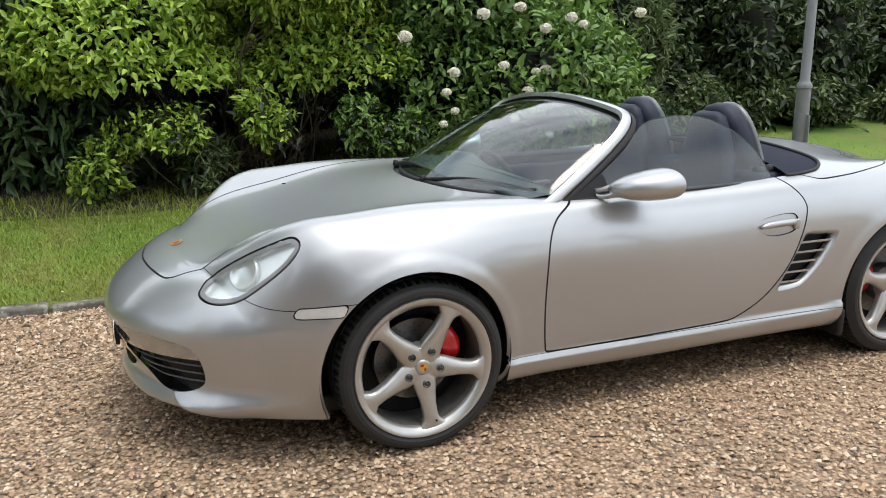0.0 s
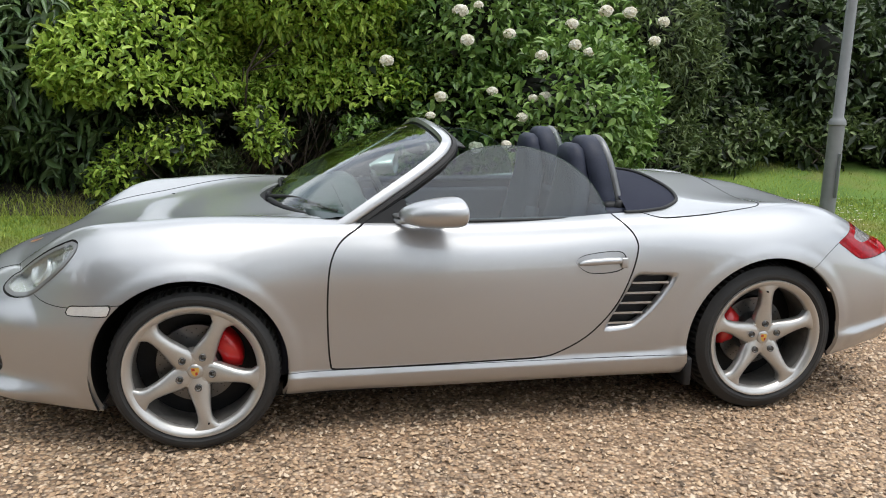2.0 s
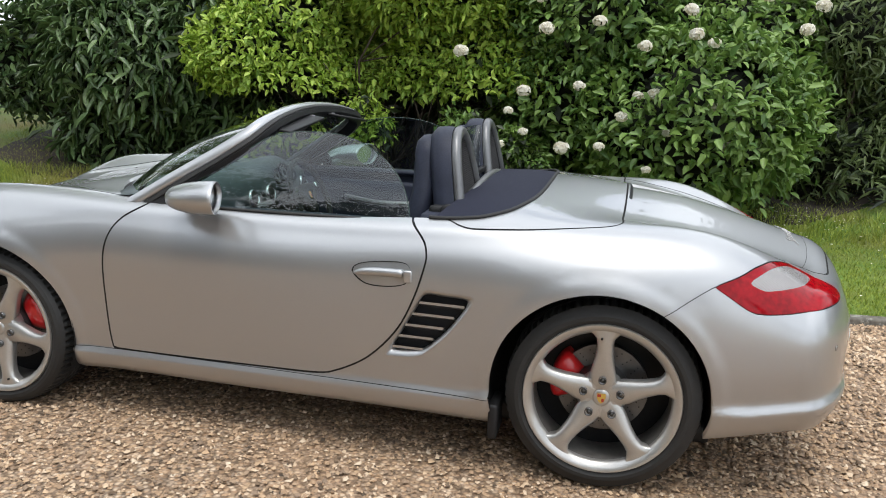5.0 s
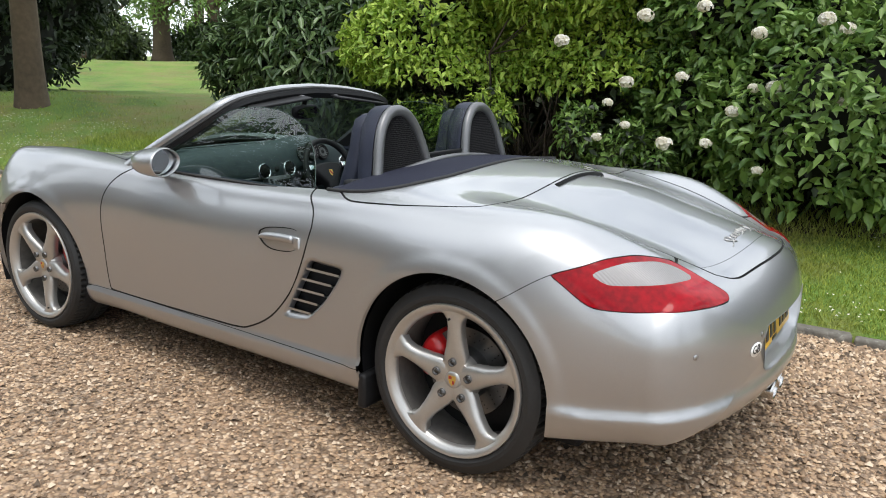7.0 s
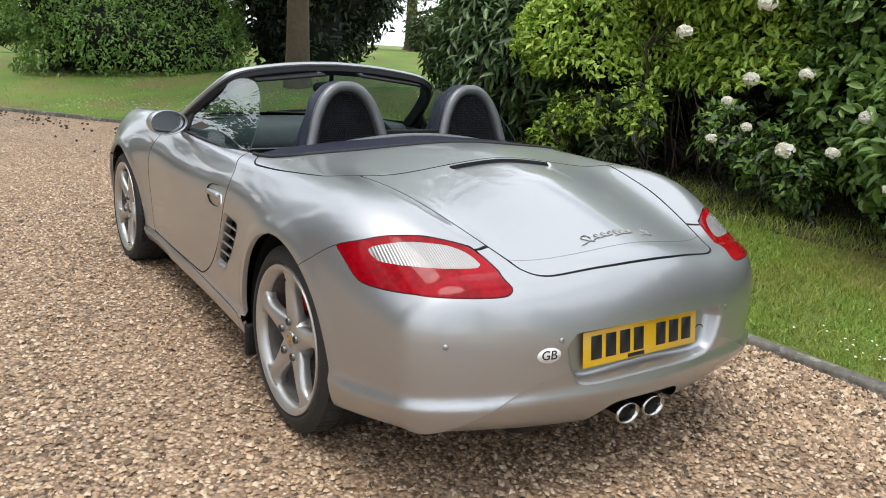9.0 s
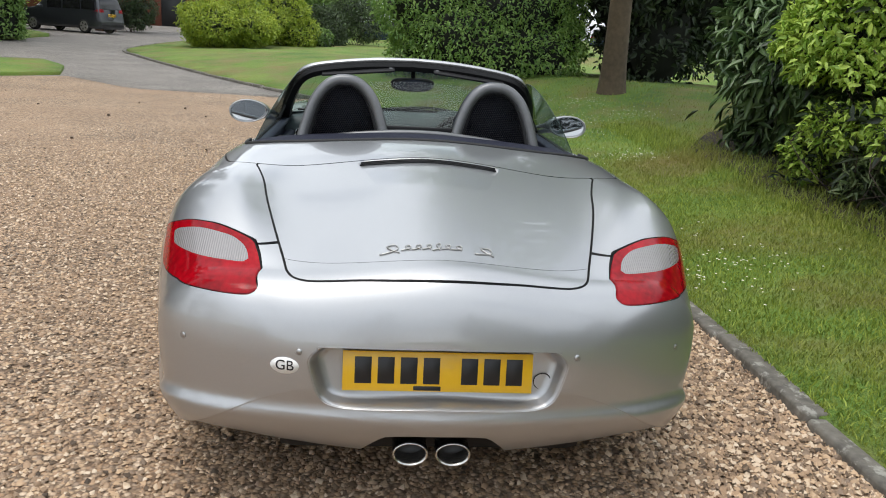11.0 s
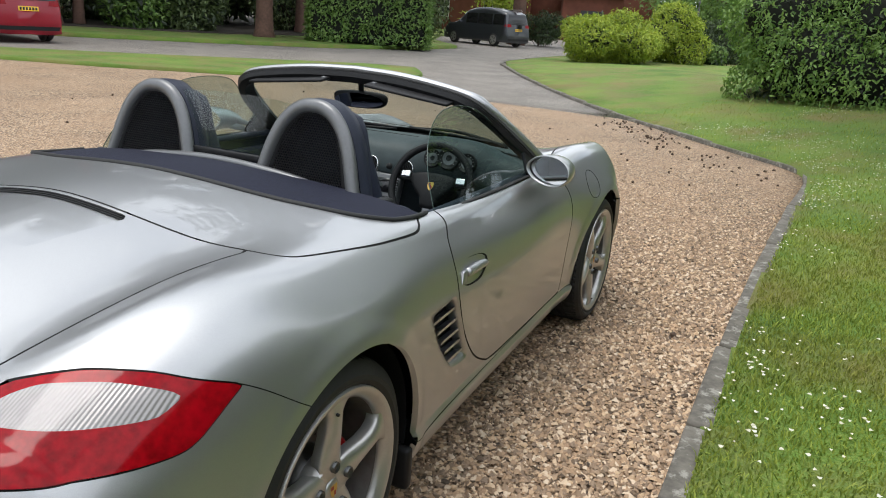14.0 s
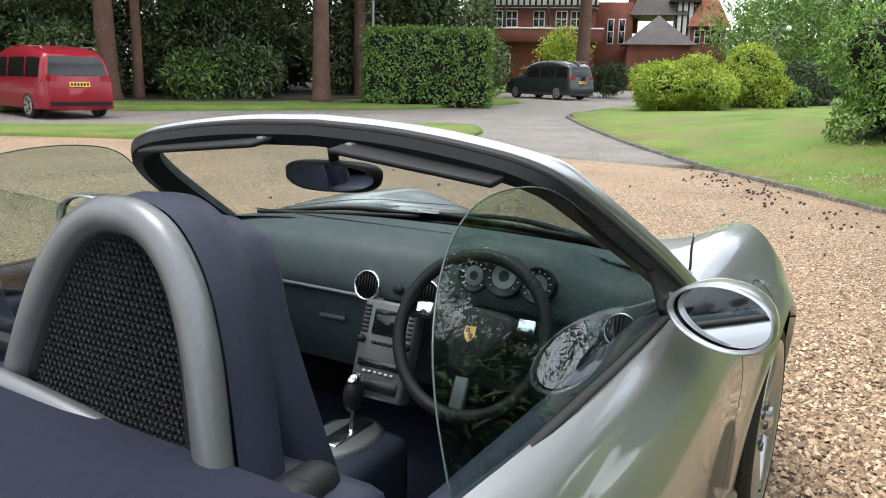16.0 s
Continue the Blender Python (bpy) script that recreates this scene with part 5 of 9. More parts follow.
frame_ob = sweep(full_rail, [(0.010, 0.034), (0.018, 0.014), (0.018, -0.002), (0.008, -0.012), (-0.006, -0.012), (-0.008, 0.034)], "screen_frame", M_PAINT, car, "silver windscreen frame")
sweep(full_rail, [(-0.009, 0.020), (0.004, -0.014), (0.006, -0.036), (-0.012, -0.046), (-0.040, -0.034), (-0.040, 0.016)], "frame_lining", M_BLACK, frame_ob, "black padded frame lining")
sweep(full_rail, [(0.013, -0.0135), (0.012, -0.030), (0.007, -0.032), (0.006, -0.0135)], "frame_seal", M_RUBBER, frame_ob, "black rubber seal")
SCREEN_BASE = smooth_path([(-0.612, 0.700, 0.862), (-0.74, 0.585, 0.872), (-0.86, 0.36, 0.888), (-0.905, 0.15, 0.895), (-0.912, 0.0, 0.896)], 24)
tops = [rail[int(round(3 + k * 36 / 23))] for k in range(24)]
rows = []
for b, t in zip(SCREEN_BASE, tops):
    t = np.array(t) + np.array([-0.018, -0.012 if t[1] > 0.3 else 0, -0.006])
    rows.append([b * (1 - u) + t * u + np.array([-0.03, 0, 0.045]) * (4 * u * (1 - u)) * (1 - (b[1] / 0.75) ** 2) for u in np.linspace(0, 1, 10)])
V, F = [], []
allrows = rows + [[np.array([p[0], -p[1], p[2]]) for p in r] for r in rows[-2::-1]]
for r in allrows:
    V += r
for i in range(len(allrows) - 1):
    for j in range(9):
        F.append((i * 10 + j, (i + 1) * 10 + j, (i + 1) * 10 + j + 1, i * 10 + j + 1))
screen = raw("windscreen", V, F, M_GLASS, car, "clear curved windscreen")
screen.visible_shadow = False
# black border band at the foot of the glass
V2 = []
for r in allrows:
    V2 += [np.array(r[0]) + np.array([0.006, 0, -0.004]), np.array(r[0]) * 0.45 + np.array(r[1]) * 0.55 + np.array([0.006, 0, -0.004])]
raw("glass_border", V2, [(2 * i, 2 * i + 2, 2 * i + 3, 2 * i + 1) for i in range(len(allrows) - 1)], M_BLACK, screen, "black printed glass border")
# scuttle panel between bonnet and glass
edge_f = smooth_path([(-0.575, 0.712), (-0.66, 0.668), (-0.78, 0.575), (-0.90, 0.36), (-0.962, 0.15), (-0.972, 0.0)], 24)
V, F = [], []
sc = []
for (x, y), b in zip(edge_f, SCREEN_BASE):
    z = down_on(x, max(y, 0.001))[0].z
    sc.append([(x, y, z - 0.010), (x * 0.6 + b[0] * 0.4 - 0.0, y * 0.6 + b[1] * 0.4, (z + b[2]) / 2 - 0.026), (b[0] + 0.03, b[1] * 0.97, b[2] - 0.006)])
sc = sc + [[(p[0], -p[1], p[2]) for p in r] for r in sc[-2::-1]]
for r in sc:
    V += r
raw("scuttle_panel", V, [(3 * i + j, 3 * i + 3 + j, 3 * i + 4 + j, 3 * i + 1 + j) for i in range(len(sc) - 1) for j in range(2)], M_BLACK, car, "black plastic scuttle panel")
# wipers
for y0, y1, x1 in ((-0.12, -0.62, -0.655), (0.42, -0.08, -0.865)):
    base = Vector((-0.925 if y0 < 0 else -0.86, y0, 0.893))
    tip = Vector((x1, y1, 0.905 if y0 < 0 else 0.922))
    w = part("wiper", tube_bm(smooth_path([base, (base + tip) / 2 + Vector((-0.012, 0, 0.022)), tip], 10), list(np.linspace(0.011, 0.006, 10)), 6), M_BLACK, car, "black wiper arm and blade")
    d = (tip - base).normalized()
    part("wiper_blade", tube_bm(smooth_path([base + d * 0.06 + Vector((0.03, 0, 0.012)), (base + tip) / 2 + Vector((0.012, 0, 0.008)), tip + d * 0.02], 10), 0.006, 6), M_RUBBER, w)
    part("pivot", lathe_bm([(0.0, 0.02), (0.012, 0.018), (0.016, 0.0), (0.016, -0.02)], 14, matrix=Matrix.Translation(base)), M_BLACK, w)

GLASS_SIDE = [(-0.50, 0.862), (-0.42, 0.925), (-0.30, 1.005), (-0.20, 1.075), (-0.12, 1.128), (-0.04, 1.152), (0.08, 1.160), (0.20, 1.148), (0.31, 1.108), (0.40, 1.045), (0.455, 0.975), (0.485, 0.90), (0.49, 0.862)]
lean = lambda z: 0.722 - (z - 0.865) * 0.42 - 0.35 * (z - 0.865) ** 2
for sg, door in ((-1, door_l), (1, door_r)):
    arc = smooth_path(GLASS_SIDE, 50)
    V, F = [], []
    for x, z in arc:
        xb = -0.47 + (x + 0.50) / 0.99 * 0.955
        for u in np.linspace(0, 1, 8):
            zz = 0.845 + (z - 0.845) * u
            V.append((xb * (1 - u) + x * u, sg * lean(zz), zz))
    for i in range(49):
        for j in range(7):
            F.append((i * 8 + j, (i + 1) * 8 + j, (i + 1) * 8 + j + 1, i * 8 + j + 1))
    g = raw("side_window", V, F, M_SIDEGLASS, door, "green-tinted frameless side window")
    g.visible_shadow = False
    part("glass_edge", tube_bm([(x, sg * lean(z), z) for x, z in arc], 0.0015, 5), M_GLASSEDGE, g)
    part("belt_seal", tube_bm([(x, sg * (0.726 - 0.01 * ((x + 0.05) / 0.6) ** 2), 0.868 + 0.0 * x) for x in np.linspace(-0.56, 0.50, 20)], 0.009, 8, flat=0.7), M_RUBBER, door, "black window seal")
    part("inner_sill", tube_bm([(x, sg * 0.695, 0.858) for x in np.linspace(-0.60, 0.54, 16)], 0.026, 8, flat=0.6), M_LEATHER, door, "dark padded door top")
    # corner trim that carries the mirror
    bm = bmesh.new()
    tri = [(-0.575, 0.862), (-0.36, 0.866), (-0.352, 0.885), (-0.375, 0.955), (-0.385, 0.958)]
    lo = [[bm.verts.new((x, sg * (lean(z) + d), z)) for x, z in tri] for d in (-0.006, 0.008)]
    bm.faces.new(lo[0])
    bm.faces.new(lo[1][::-1])
    for k in range(5):
        bm.faces.new((lo[0][k], lo[0][(k + 1) % 5], lo[1][(k + 1) % 5], lo[1][k]))
    bmesh.ops.recalc_face_normals(bm, faces=bm.faces)
    part("corner_trim", bm, M_BLACK, door, "black corner trim", smooth=False)
    # mirror: rounded shell open to the rear, two-legged arm
    bm = bmesh.new()
    rings = []
    for i in range(-3, 13):
        u = max(i, 0) / 12
        roll, close = {-1: (0.008, 0.985), -2: (0.013, 0.955), -3: (0.015, 0.925)}.get(i, (0.0, 1.0))
        x = -0.210 + roll - 0.205 * math.sin(u * math.pi / 2)
        k = max(math.cos(u * math.pi / 2), 0.0) ** 0.88 * close
        cy, cz = 0.850 - 0.045 * u * u, 0.930 - 0.018 * u
        rings.append([bm.verts.new((x + 0.030 * math.cos(2 * math.pi * j / 32) * (1 - u), sg * (cy + (0.095 * k + 0.004) * math.cos(2 * math.pi * j / 32)), cz + (0.057 * k + 0.003) * math.sin(2 * math.pi * j / 32) * (1 + 0.12 * math.cos(2 * math.pi * j / 32)))) for j in range(32)])
    for a, b in zip(rings, rings[1:]):
        for j in range(32):
            bm.faces.new((a[j], a[(j + 1) % 32], b[(j + 1) % 32], b[j]))
    bm.faces.new(rings[-1])
    inner = [bm.verts.new((v.co.x - 0.018, sg * 0.850 + (v.co.y - sg * 0.850) * 0.96, 0.930 + (v.co.z - 0.930) * 0.95)) for v in rings[0]]
    for j in range(32):
        bm.faces.new((rings[0][j], rings[0][(j + 1) % 32], inner[(j + 1) % 32], inner[j]))
    bmesh.ops.recalc_face_normals(bm, faces=bm.faces)
    m = part("door_mirror", bm, M_PAINT, door, "silver door mirror")
    bm = bmesh.new()
    bm.faces.new([bm.verts.new((v.x - 0.004, v.y, v.z)) for v in [Vector((-0.217 + 0.030 * math.cos(2 * math.pi * j / 32), sg * (0.850 + 0.089 * math.cos(2 * math.pi * j / 32)), 0.930 + 0.052 * math.sin(2 * math.pi * j / 32) * (1 + 0.12 * math.cos(2 * math.pi * j / 32)))) for j in range(32)]])
    part("mirror_glass", bm, M_MIRROR, m, "mirror glass", smooth=False)
    for dz in (-0.018, 0.012):
        part("mirror_arm", tube_bm(smooth_path([(-0.42, sg * 0.712, 0.888 + dz * 0.5), (-0.40, sg * 0.745, 0.893 + dz), (-0.33, sg * 0.79, 0.918 + dz)], 8), [0.012, 0.011, 0.010, 0.010, 0.012, 0.014, 0.018, 0.02], 8), M_PAINT, m)

# ---- cockpit ----
v, f, n = shell.mesh(["tonneau"], (1, -1), 0.0, -0.004)
ton = raw("roof_tonneau", v, f, M_NAVY, car, "navy cloth roof cover behind the hoops", normals=n)
opening_c = smooth_path(OPENING, 200, True)
arc = [(x, y) for x, y in opening_c if x > 0.56]
arc.sort(key=lambda q: math.atan2(q[1], q[0] - 0.56))
pts = []
for x, y in arc:
    p, nn = down_on(x, max(abs(y) - 0.004, 0.001))
    pts.append((x - 0.004, y, p.z + 0.001))
part("tonneau_seal", tube_bm(pts, 0.008, 6), M_RUBBER, ton, "black rubber edge seal")
# tub: floor, side walls, bulkheads
bm = bmesh.new()
x0, x1, yb, z0, z1 = -0.93, 0.66, 0.70, 0.24, 0.852
for quad in (((x0, -yb, z0), (x1, -yb, z0), (x1, yb, z0), (x0, yb, z0)), ((x0, -yb, z0), (x0, -yb, z1), (x1, -yb, z1), (x1, -yb, z0)), ((x0, yb, z0), (x1, yb, z0), (x1, yb, z1), (x0, yb, z1)),
             ((x0, -yb, z0), (x0, yb, z0), (x0, yb, z1), (x0, -yb, z1)), ((x1, -yb, z0), (x1, -yb, z1), (x1, yb, z1), (x1, yb, z0))):
    bm.faces.new([bm.verts.new(q) for q in quad])
part("cabin_lining", bm, M_LEATHER, car, "dark blue carpet and trim lining", smooth=False)
part("rear_shelf", box_bm(0.20, 1.30, 0.5, 0.03, at=(0.60, 0, 0.64)), M_LEATHER, car, "dark carpeted rear bulkhead")
# dashboard: one swept skin
prof = smooth_path([(-0.93, 0.872), (-0.84, 0.897), (-0.70, 0.918), (-0.58, 0.918), (-0.50, 0.895), (-0.462, 0.85), (-0.448, 0.795), (-0.452, 0.765), (-0.47, 0.755), (-0.485, 0.70), (-0.52, 0.60), (-0.58, 0.50)], 34)
V, F = [], []
ys = np.linspace(-0.695, 0.695, 49)
for y in ys:
    for x, z in prof:
        hood = math.exp(-((y - 0.315) / 0.17) ** 4) * (0.045 * math.exp(-((x + 0.52) / 0.09) ** 2))
        curve = -0.05 * (y / 0.7) ** 2 if x > -0.6 else 0.16 * (y / 0.7) ** 2 * (1 if x < -0.8 else 0.3)
        V.append((x + curve + (0.0), y, z + hood - 0.028 * (abs(y) / 0.7) ** 3))
npf = len(prof)
for i in range(len(ys) - 1):
    for j in range(npf - 1):
        F.append((i * npf + j, (i + 1) * npf + j, (i + 1) * npf + j + 1, i * npf + j + 1))
dash = raw("dashboard", V, F, M_DASH, car, "dark dashboard with round vents")
part("dash_strip", tube_bm([(-0.448 - 0.05 * (y / 0.7) ** 2, y, 0.762 - 0.028 * (abs(y) / 0.7) ** 3) for y in np.linspace(-0.68, -0.02, 20)], 0.006, 6), M_GREYTRIM, dash, "thin silver dash strip")
part("dash_seam", tube_bm([(-0.62, y, 0.921) for y in np.linspace(-0.62, 0.08, 12)], 0.002, 5), M_INK, dash)
part("glovebox_handle", box_bm(0.012, 0.09, 0.014, 0.004, at=(-0.492, -0.22, 0.672)), M_GREYTRIM, dash)


def air_vent(x, y, z, r, parent):
    ring = lathe_bm([(r * 0.86, 0.002), (r * 0.93, 0.007), (r, 0.004), (r * 1.03, -0.012)], 32)
    lathe_bm([(0.0, -0.012), (r * 0.9, -0.012)], 24, ring)
    m = Matrix.Translation((x, y, z)) @ Vector((0.95, 0, 0.25)).to_track_quat("Z", "Y").to_matrix().to_4x4()
    o = part("air_vent", ring, [M_CHROME], None, "round black air vent with a bright ring")
    o.matrix_basis = m
    under(o, parent)
    disc = lathe_bm([(0.0, -0.008), (r * 0.88, -0.008), (r * 0.88, 0.001)], 28)
    d = part("vent_disc", disc, M_BLACK, None)
    d.matrix_basis = m
    under(d, o)
    for k in range(-3, 4):
        w = math.sqrt(max(1 - (k / 4) ** 2, 0.05)) * r * 0.82
        s = part("louvre", box_bm(2 * w, 0.002, 0.012, 0, at=(0, k * r * 0.22, -0.002)), M_BLACK, None)
        s.matrix_basis = m @ Matrix.Rotation(radians(90), 4, "Z")
        under(s, o)


for y, z in ((-0.065, 0.797), (0.115, 0.797), (-0.60, 0.785), (0.60, 0.785)):
    air_vent(-0.440 - 0.05 * (y / 0.7) ** 2, y, z, 0.040, dash)
part("hazard_switch", lathe_bm([(0.0, 0.004), (0.013, 0.003), (0.015, -0.006)], 18, matrix=Matrix.Translation((-0.441, 0.028, 0.80)) @ Vector((0.95, 0, 0.25)).to_track_quat("Z", "Y").to_matrix().to_4x4()), M_BLACK, dash)
# binnacle with three dials
for y, r in ((0.235, 0.040), (0.315, 0.050), (0.400, 0.042)):
    m = Matrix.Translation((-0.462, y, 0.862 if r < 0.05 else 0.872)) @ Vector((0.93, 0, 0.36)).to_track_quat("Z", "Y").to_matrix().to_4x4()
    o = part("dial", lathe_bm([(0.0, 0.0), (r * 0.9, 0.0), (r, 0.006), (r * 1.05, 0.0), (r * 1.05, -0.02)], 30), M_BLACK, None, "round instrument dial")
    o.matrix_basis = m
    under(o, dash)
    fc = part("dial_face", lathe_bm([(r * 0.28, 0.0012), (r * 0.62, 0.0012)], 26), M_GREYTRIM, None, "pale dial face")
    fc.matrix_basis = m
    under(fc, o)
    for k in range(11):
        a = radians(220 - 26 * k)
        tck = part("tick", box_bm(0.006, 0.0012, 0.0008, 0, at=(r * 0.78, 0, 0.0016)), M_WHITE, None)
        tck.matrix_basis = m @ Matrix.Rotation(a, 4, "Z")
        under(tck, o)
# centre stack with screen and keys
stack_m = Matrix.Translation((-0.405, 0.022, 0.645)) @ Matrix.Rotation(radians(-20), 4, "Y") @ Matrix.Diagonal((1, 0.84, 0.86, 1))
cs = part("radio_panel", box_bm(0.05, 0.19, 0.29, 0.012), M_STACK, None, "grey centre panel with a dark screen")
cs.matrix_basis = stack_m
under(cs, car)


def on_stack(name, sy, sz, y, z, mat, label="", d=0.006, bevel=0.002):
    o = part(name, box_bm(d, sy, sz, bevel, 1, at=(0.027, y, z)), mat, None, label)
    o.matrix_basis = stack_m
    under(o, cs)


on_stack("screen", 0.118, 0.076, 0.010, 0.080, M_GLOSSBLACK, "dark glossy display")
for k in range(7):
    on_stack("key", 0.022, 0.0085, -0.076, 0.122 - k * 0.0125, M_BLACK)
    if k < 6:
        on_stack("key", 0.016, 0.0085, 0.082, 0.115 - k * 0.0135, M_BLACK)
for k in range(6):
    on_stack("key", 0.015, 0.010, -0.035 + k * 0.019, 0.018, M_BLACK)
    on_stack("key", 0.014, 0.009, -0.05 + k * 0.020, -0.068, M_ALLOY)
for y in (-0.078, 0.084):
    o = part("knob", lathe_bm([(0.0, 0.014), (0.010, 0.013), (0.012, 0.0)], 18), M_BLACK, None)
    o.matrix_basis = stack_m @ Matrix.Translation((0.026, y, 0.022)) @ Matrix.Rotation(radians(90), 4, "Y")
    under(o, cs)
on_stack("climate_panel", 0.155, 0.022, 0.0, -0.044, M_GLOSSBLACK)
on_stack("tray", 0.15, 0.035, 0.0, -0.105, M_INK)
con = part("centre_console", box_bm(0.95, 0.235, 0.22, 0.035, at=(0.10, 0, 0.345)), M_LEATHER, car, "dark console between the seats")
gs = part("shift_plate", lathe_bm([(0.0, 0.006), (0.8, 0.006), (0.95, 0.0), (1.0, -0.02)], 32), M_GREYTRIM, None, "silver gear selector plate")
gs.matrix_basis = Matrix.Translation((-0.26, -0.005, 0.462)) @ Matrix.Diagonal((0.125, 0.085, 1, 1))
under(gs, con)
part("shift_gate", box_bm(0.16, 0.05, 0.006, 0.003, at=(-0.27, -0.005, 0.470)), M_CHROME, con)
gl = part("gear_lever", tube_bm(smooth_path([(-0.285, -0.005, 0.465), (-0.293, -0.005, 0.50), (-0.298, -0.008, 0.53)], 8), 0.007, 8), M_CHROME, con, "chrome gear lever")
kb = bmesh.new()
bmesh.ops.create_uvsphere(kb, u_segments=20, v_segments=14, radius=1)
bmesh.ops.scale(kb, verts=kb.verts, vec=(0.030, 0.023, 0.046))
bmesh.ops.transform(kb, verts=kb.verts, matrix=Matrix.Translation((-0.300, -0.008, 0.560)) @ Matrix.Rotation(radians(-18), 4, "Y"))
part("gear_knob", kb, M_BLACK, gl, "black knob with a bright cap")
kb = bmesh.new()
bmesh.ops.create_uvsphere(kb, u_segments=20, v_segments=14, radius=1)
bmesh.ops.scale(kb, verts=kb.verts, vec=(0.029, 0.018, 0.022))
bmesh.ops.translate(kb, verts=kb.verts, vec=(-0.308, -0.008, 0.589))
part("knob_cap", kb, M_CHROME, gl)
# steering wheel
sw = Matrix.Translation((-0.315, 0.305, 0.768)) @ Vector((0.90, 0, 0.42)).to_track_quat("Z", "Y").to_matrix().to_4x4()
ring = [(0.182 * math.cos(a), 0.182 * math.sin(a), 0) for a in np.linspace(0, 2 * math.pi, 56, endpoint=False)]
st_w = part("steering_wheel", tube_bm(ring, 0.0155, 12, closed=True), M_BLACK, None, "black leather three-spoke steering wheel")
st_w.matrix_basis = sw
under(st_w, car)
hubm = bmesh.new()
pl = smooth_path([(-0.105, 0.045), (-0.05, 0.062), (0.05, 0.062), (0.105, 0.045), (0.095, 0.0), (0.045, -0.055), (0.03, -0.095), (-0.03, -0.095), (-0.045, -0.055), (-0.095, 0.0)], 40, True)
lay = [[hubm.verts.new((a * s, b * s, z)) for a, b in pl] for s, z in ((1.0, -0.045), (1.0, -0.018), (0.95, -0.006), (0.80, 0.0))]
for p, q in zip(lay, lay[1:]):
    for k in range(40):
        hubm.faces.new((p[k], p[(k + 1) % 40], q[(k + 1) % 40], q[k]))
hubm.faces.new(lay[-1])
bmesh.ops.recalc_face_normals(hubm, faces=hubm.faces)
# plan of the wheel face: local x lies across, local y up
face = sw @ Matrix.Rotation(radians(-90) if (sw.to_3x3() @ Vector((0, 1, 0))).z < 0.5 else 0, 4, "Z")
chk = (face.to_3x3() @ Vector((0, 1, 0))).z
if chk < 0.5:
    face = sw @ Matrix.Rotation(radians(90), 4, "Z")
    if (face.to_3x3() @ Vector((0, 1, 0))).z < 0.5:
        face = sw @ Matrix.Rotation(radians(180), 4, "Z")
h = part("airbag_pad", hubm, M_BLACK, None, "black airbag pad with a gold badge", angle=60)
h.matrix_basis = face
under(h, st_w)
for sx in (-1, 1):
    o = part("spoke", box_bm(0.088, 0.036, 0.014, 0.006, at=(sx * 0.132, 0.033, -0.016), rot=None), M_BLACK, None)
    o.matrix_basis = face
    under(o, st_w)
    o = part("shift_key", box_bm(0.046, 0.032, 0.014, 0.006, at=(sx * 0.130, 0.040, -0.004)), M_CHROME, None, "bright shift key")
    o.matrix_basis = face
    under(o, st_w)
o = part("spoke", box_bm(0.036, 0.095, 0.014, 0.006, at=(0, -0.132, -0.016)), M_GREYTRIM, None, "grey lower spoke")
o.matrix_basis = face
under(o, st_w)
bm = bmesh.new()
bm.faces.new([bm.verts.new((a, b, 0.0018)) for a, b in ((-0.013, 0.018), (0.013, 0.018), (0.014, 0.002), (0.008, -0.012), (0, -0.018), (-0.008, -0.012), (-0.014, 0.002))])
for a0, b0, a1, b1 in ((-0.011, 0.003, -0.001, 0.014), (0.001, -0.011, 0.009, 0.001), (-0.004, -0.003, 0.004, 0.006)):
    bm.faces.new([bm.verts.new((u, v, 0.0024)) for u, v in ((a0, b0), (a1, b0), (a1, b1), (a0, b1))]).material_index = 1
o = part("badge", bm, [M_GOLD, M_BADGERED], None, "small gold and red shield badge", smooth=False)
o.matrix_basis = face
under(o, h)
part("steering_column", tube_bm([(-0.34, 0.305, 0.755), (-0.50, 0.305, 0.70)], 0.045, 14), M_BLACK, st_w)
for sx in (-1, 1):
    part("stalk", tube_bm([(-0.37, 0.305, 0.758), (-0.36, 0.305 + sx * 0.12, 0.765)], 0.007, 8), M_BLACK, st_w)


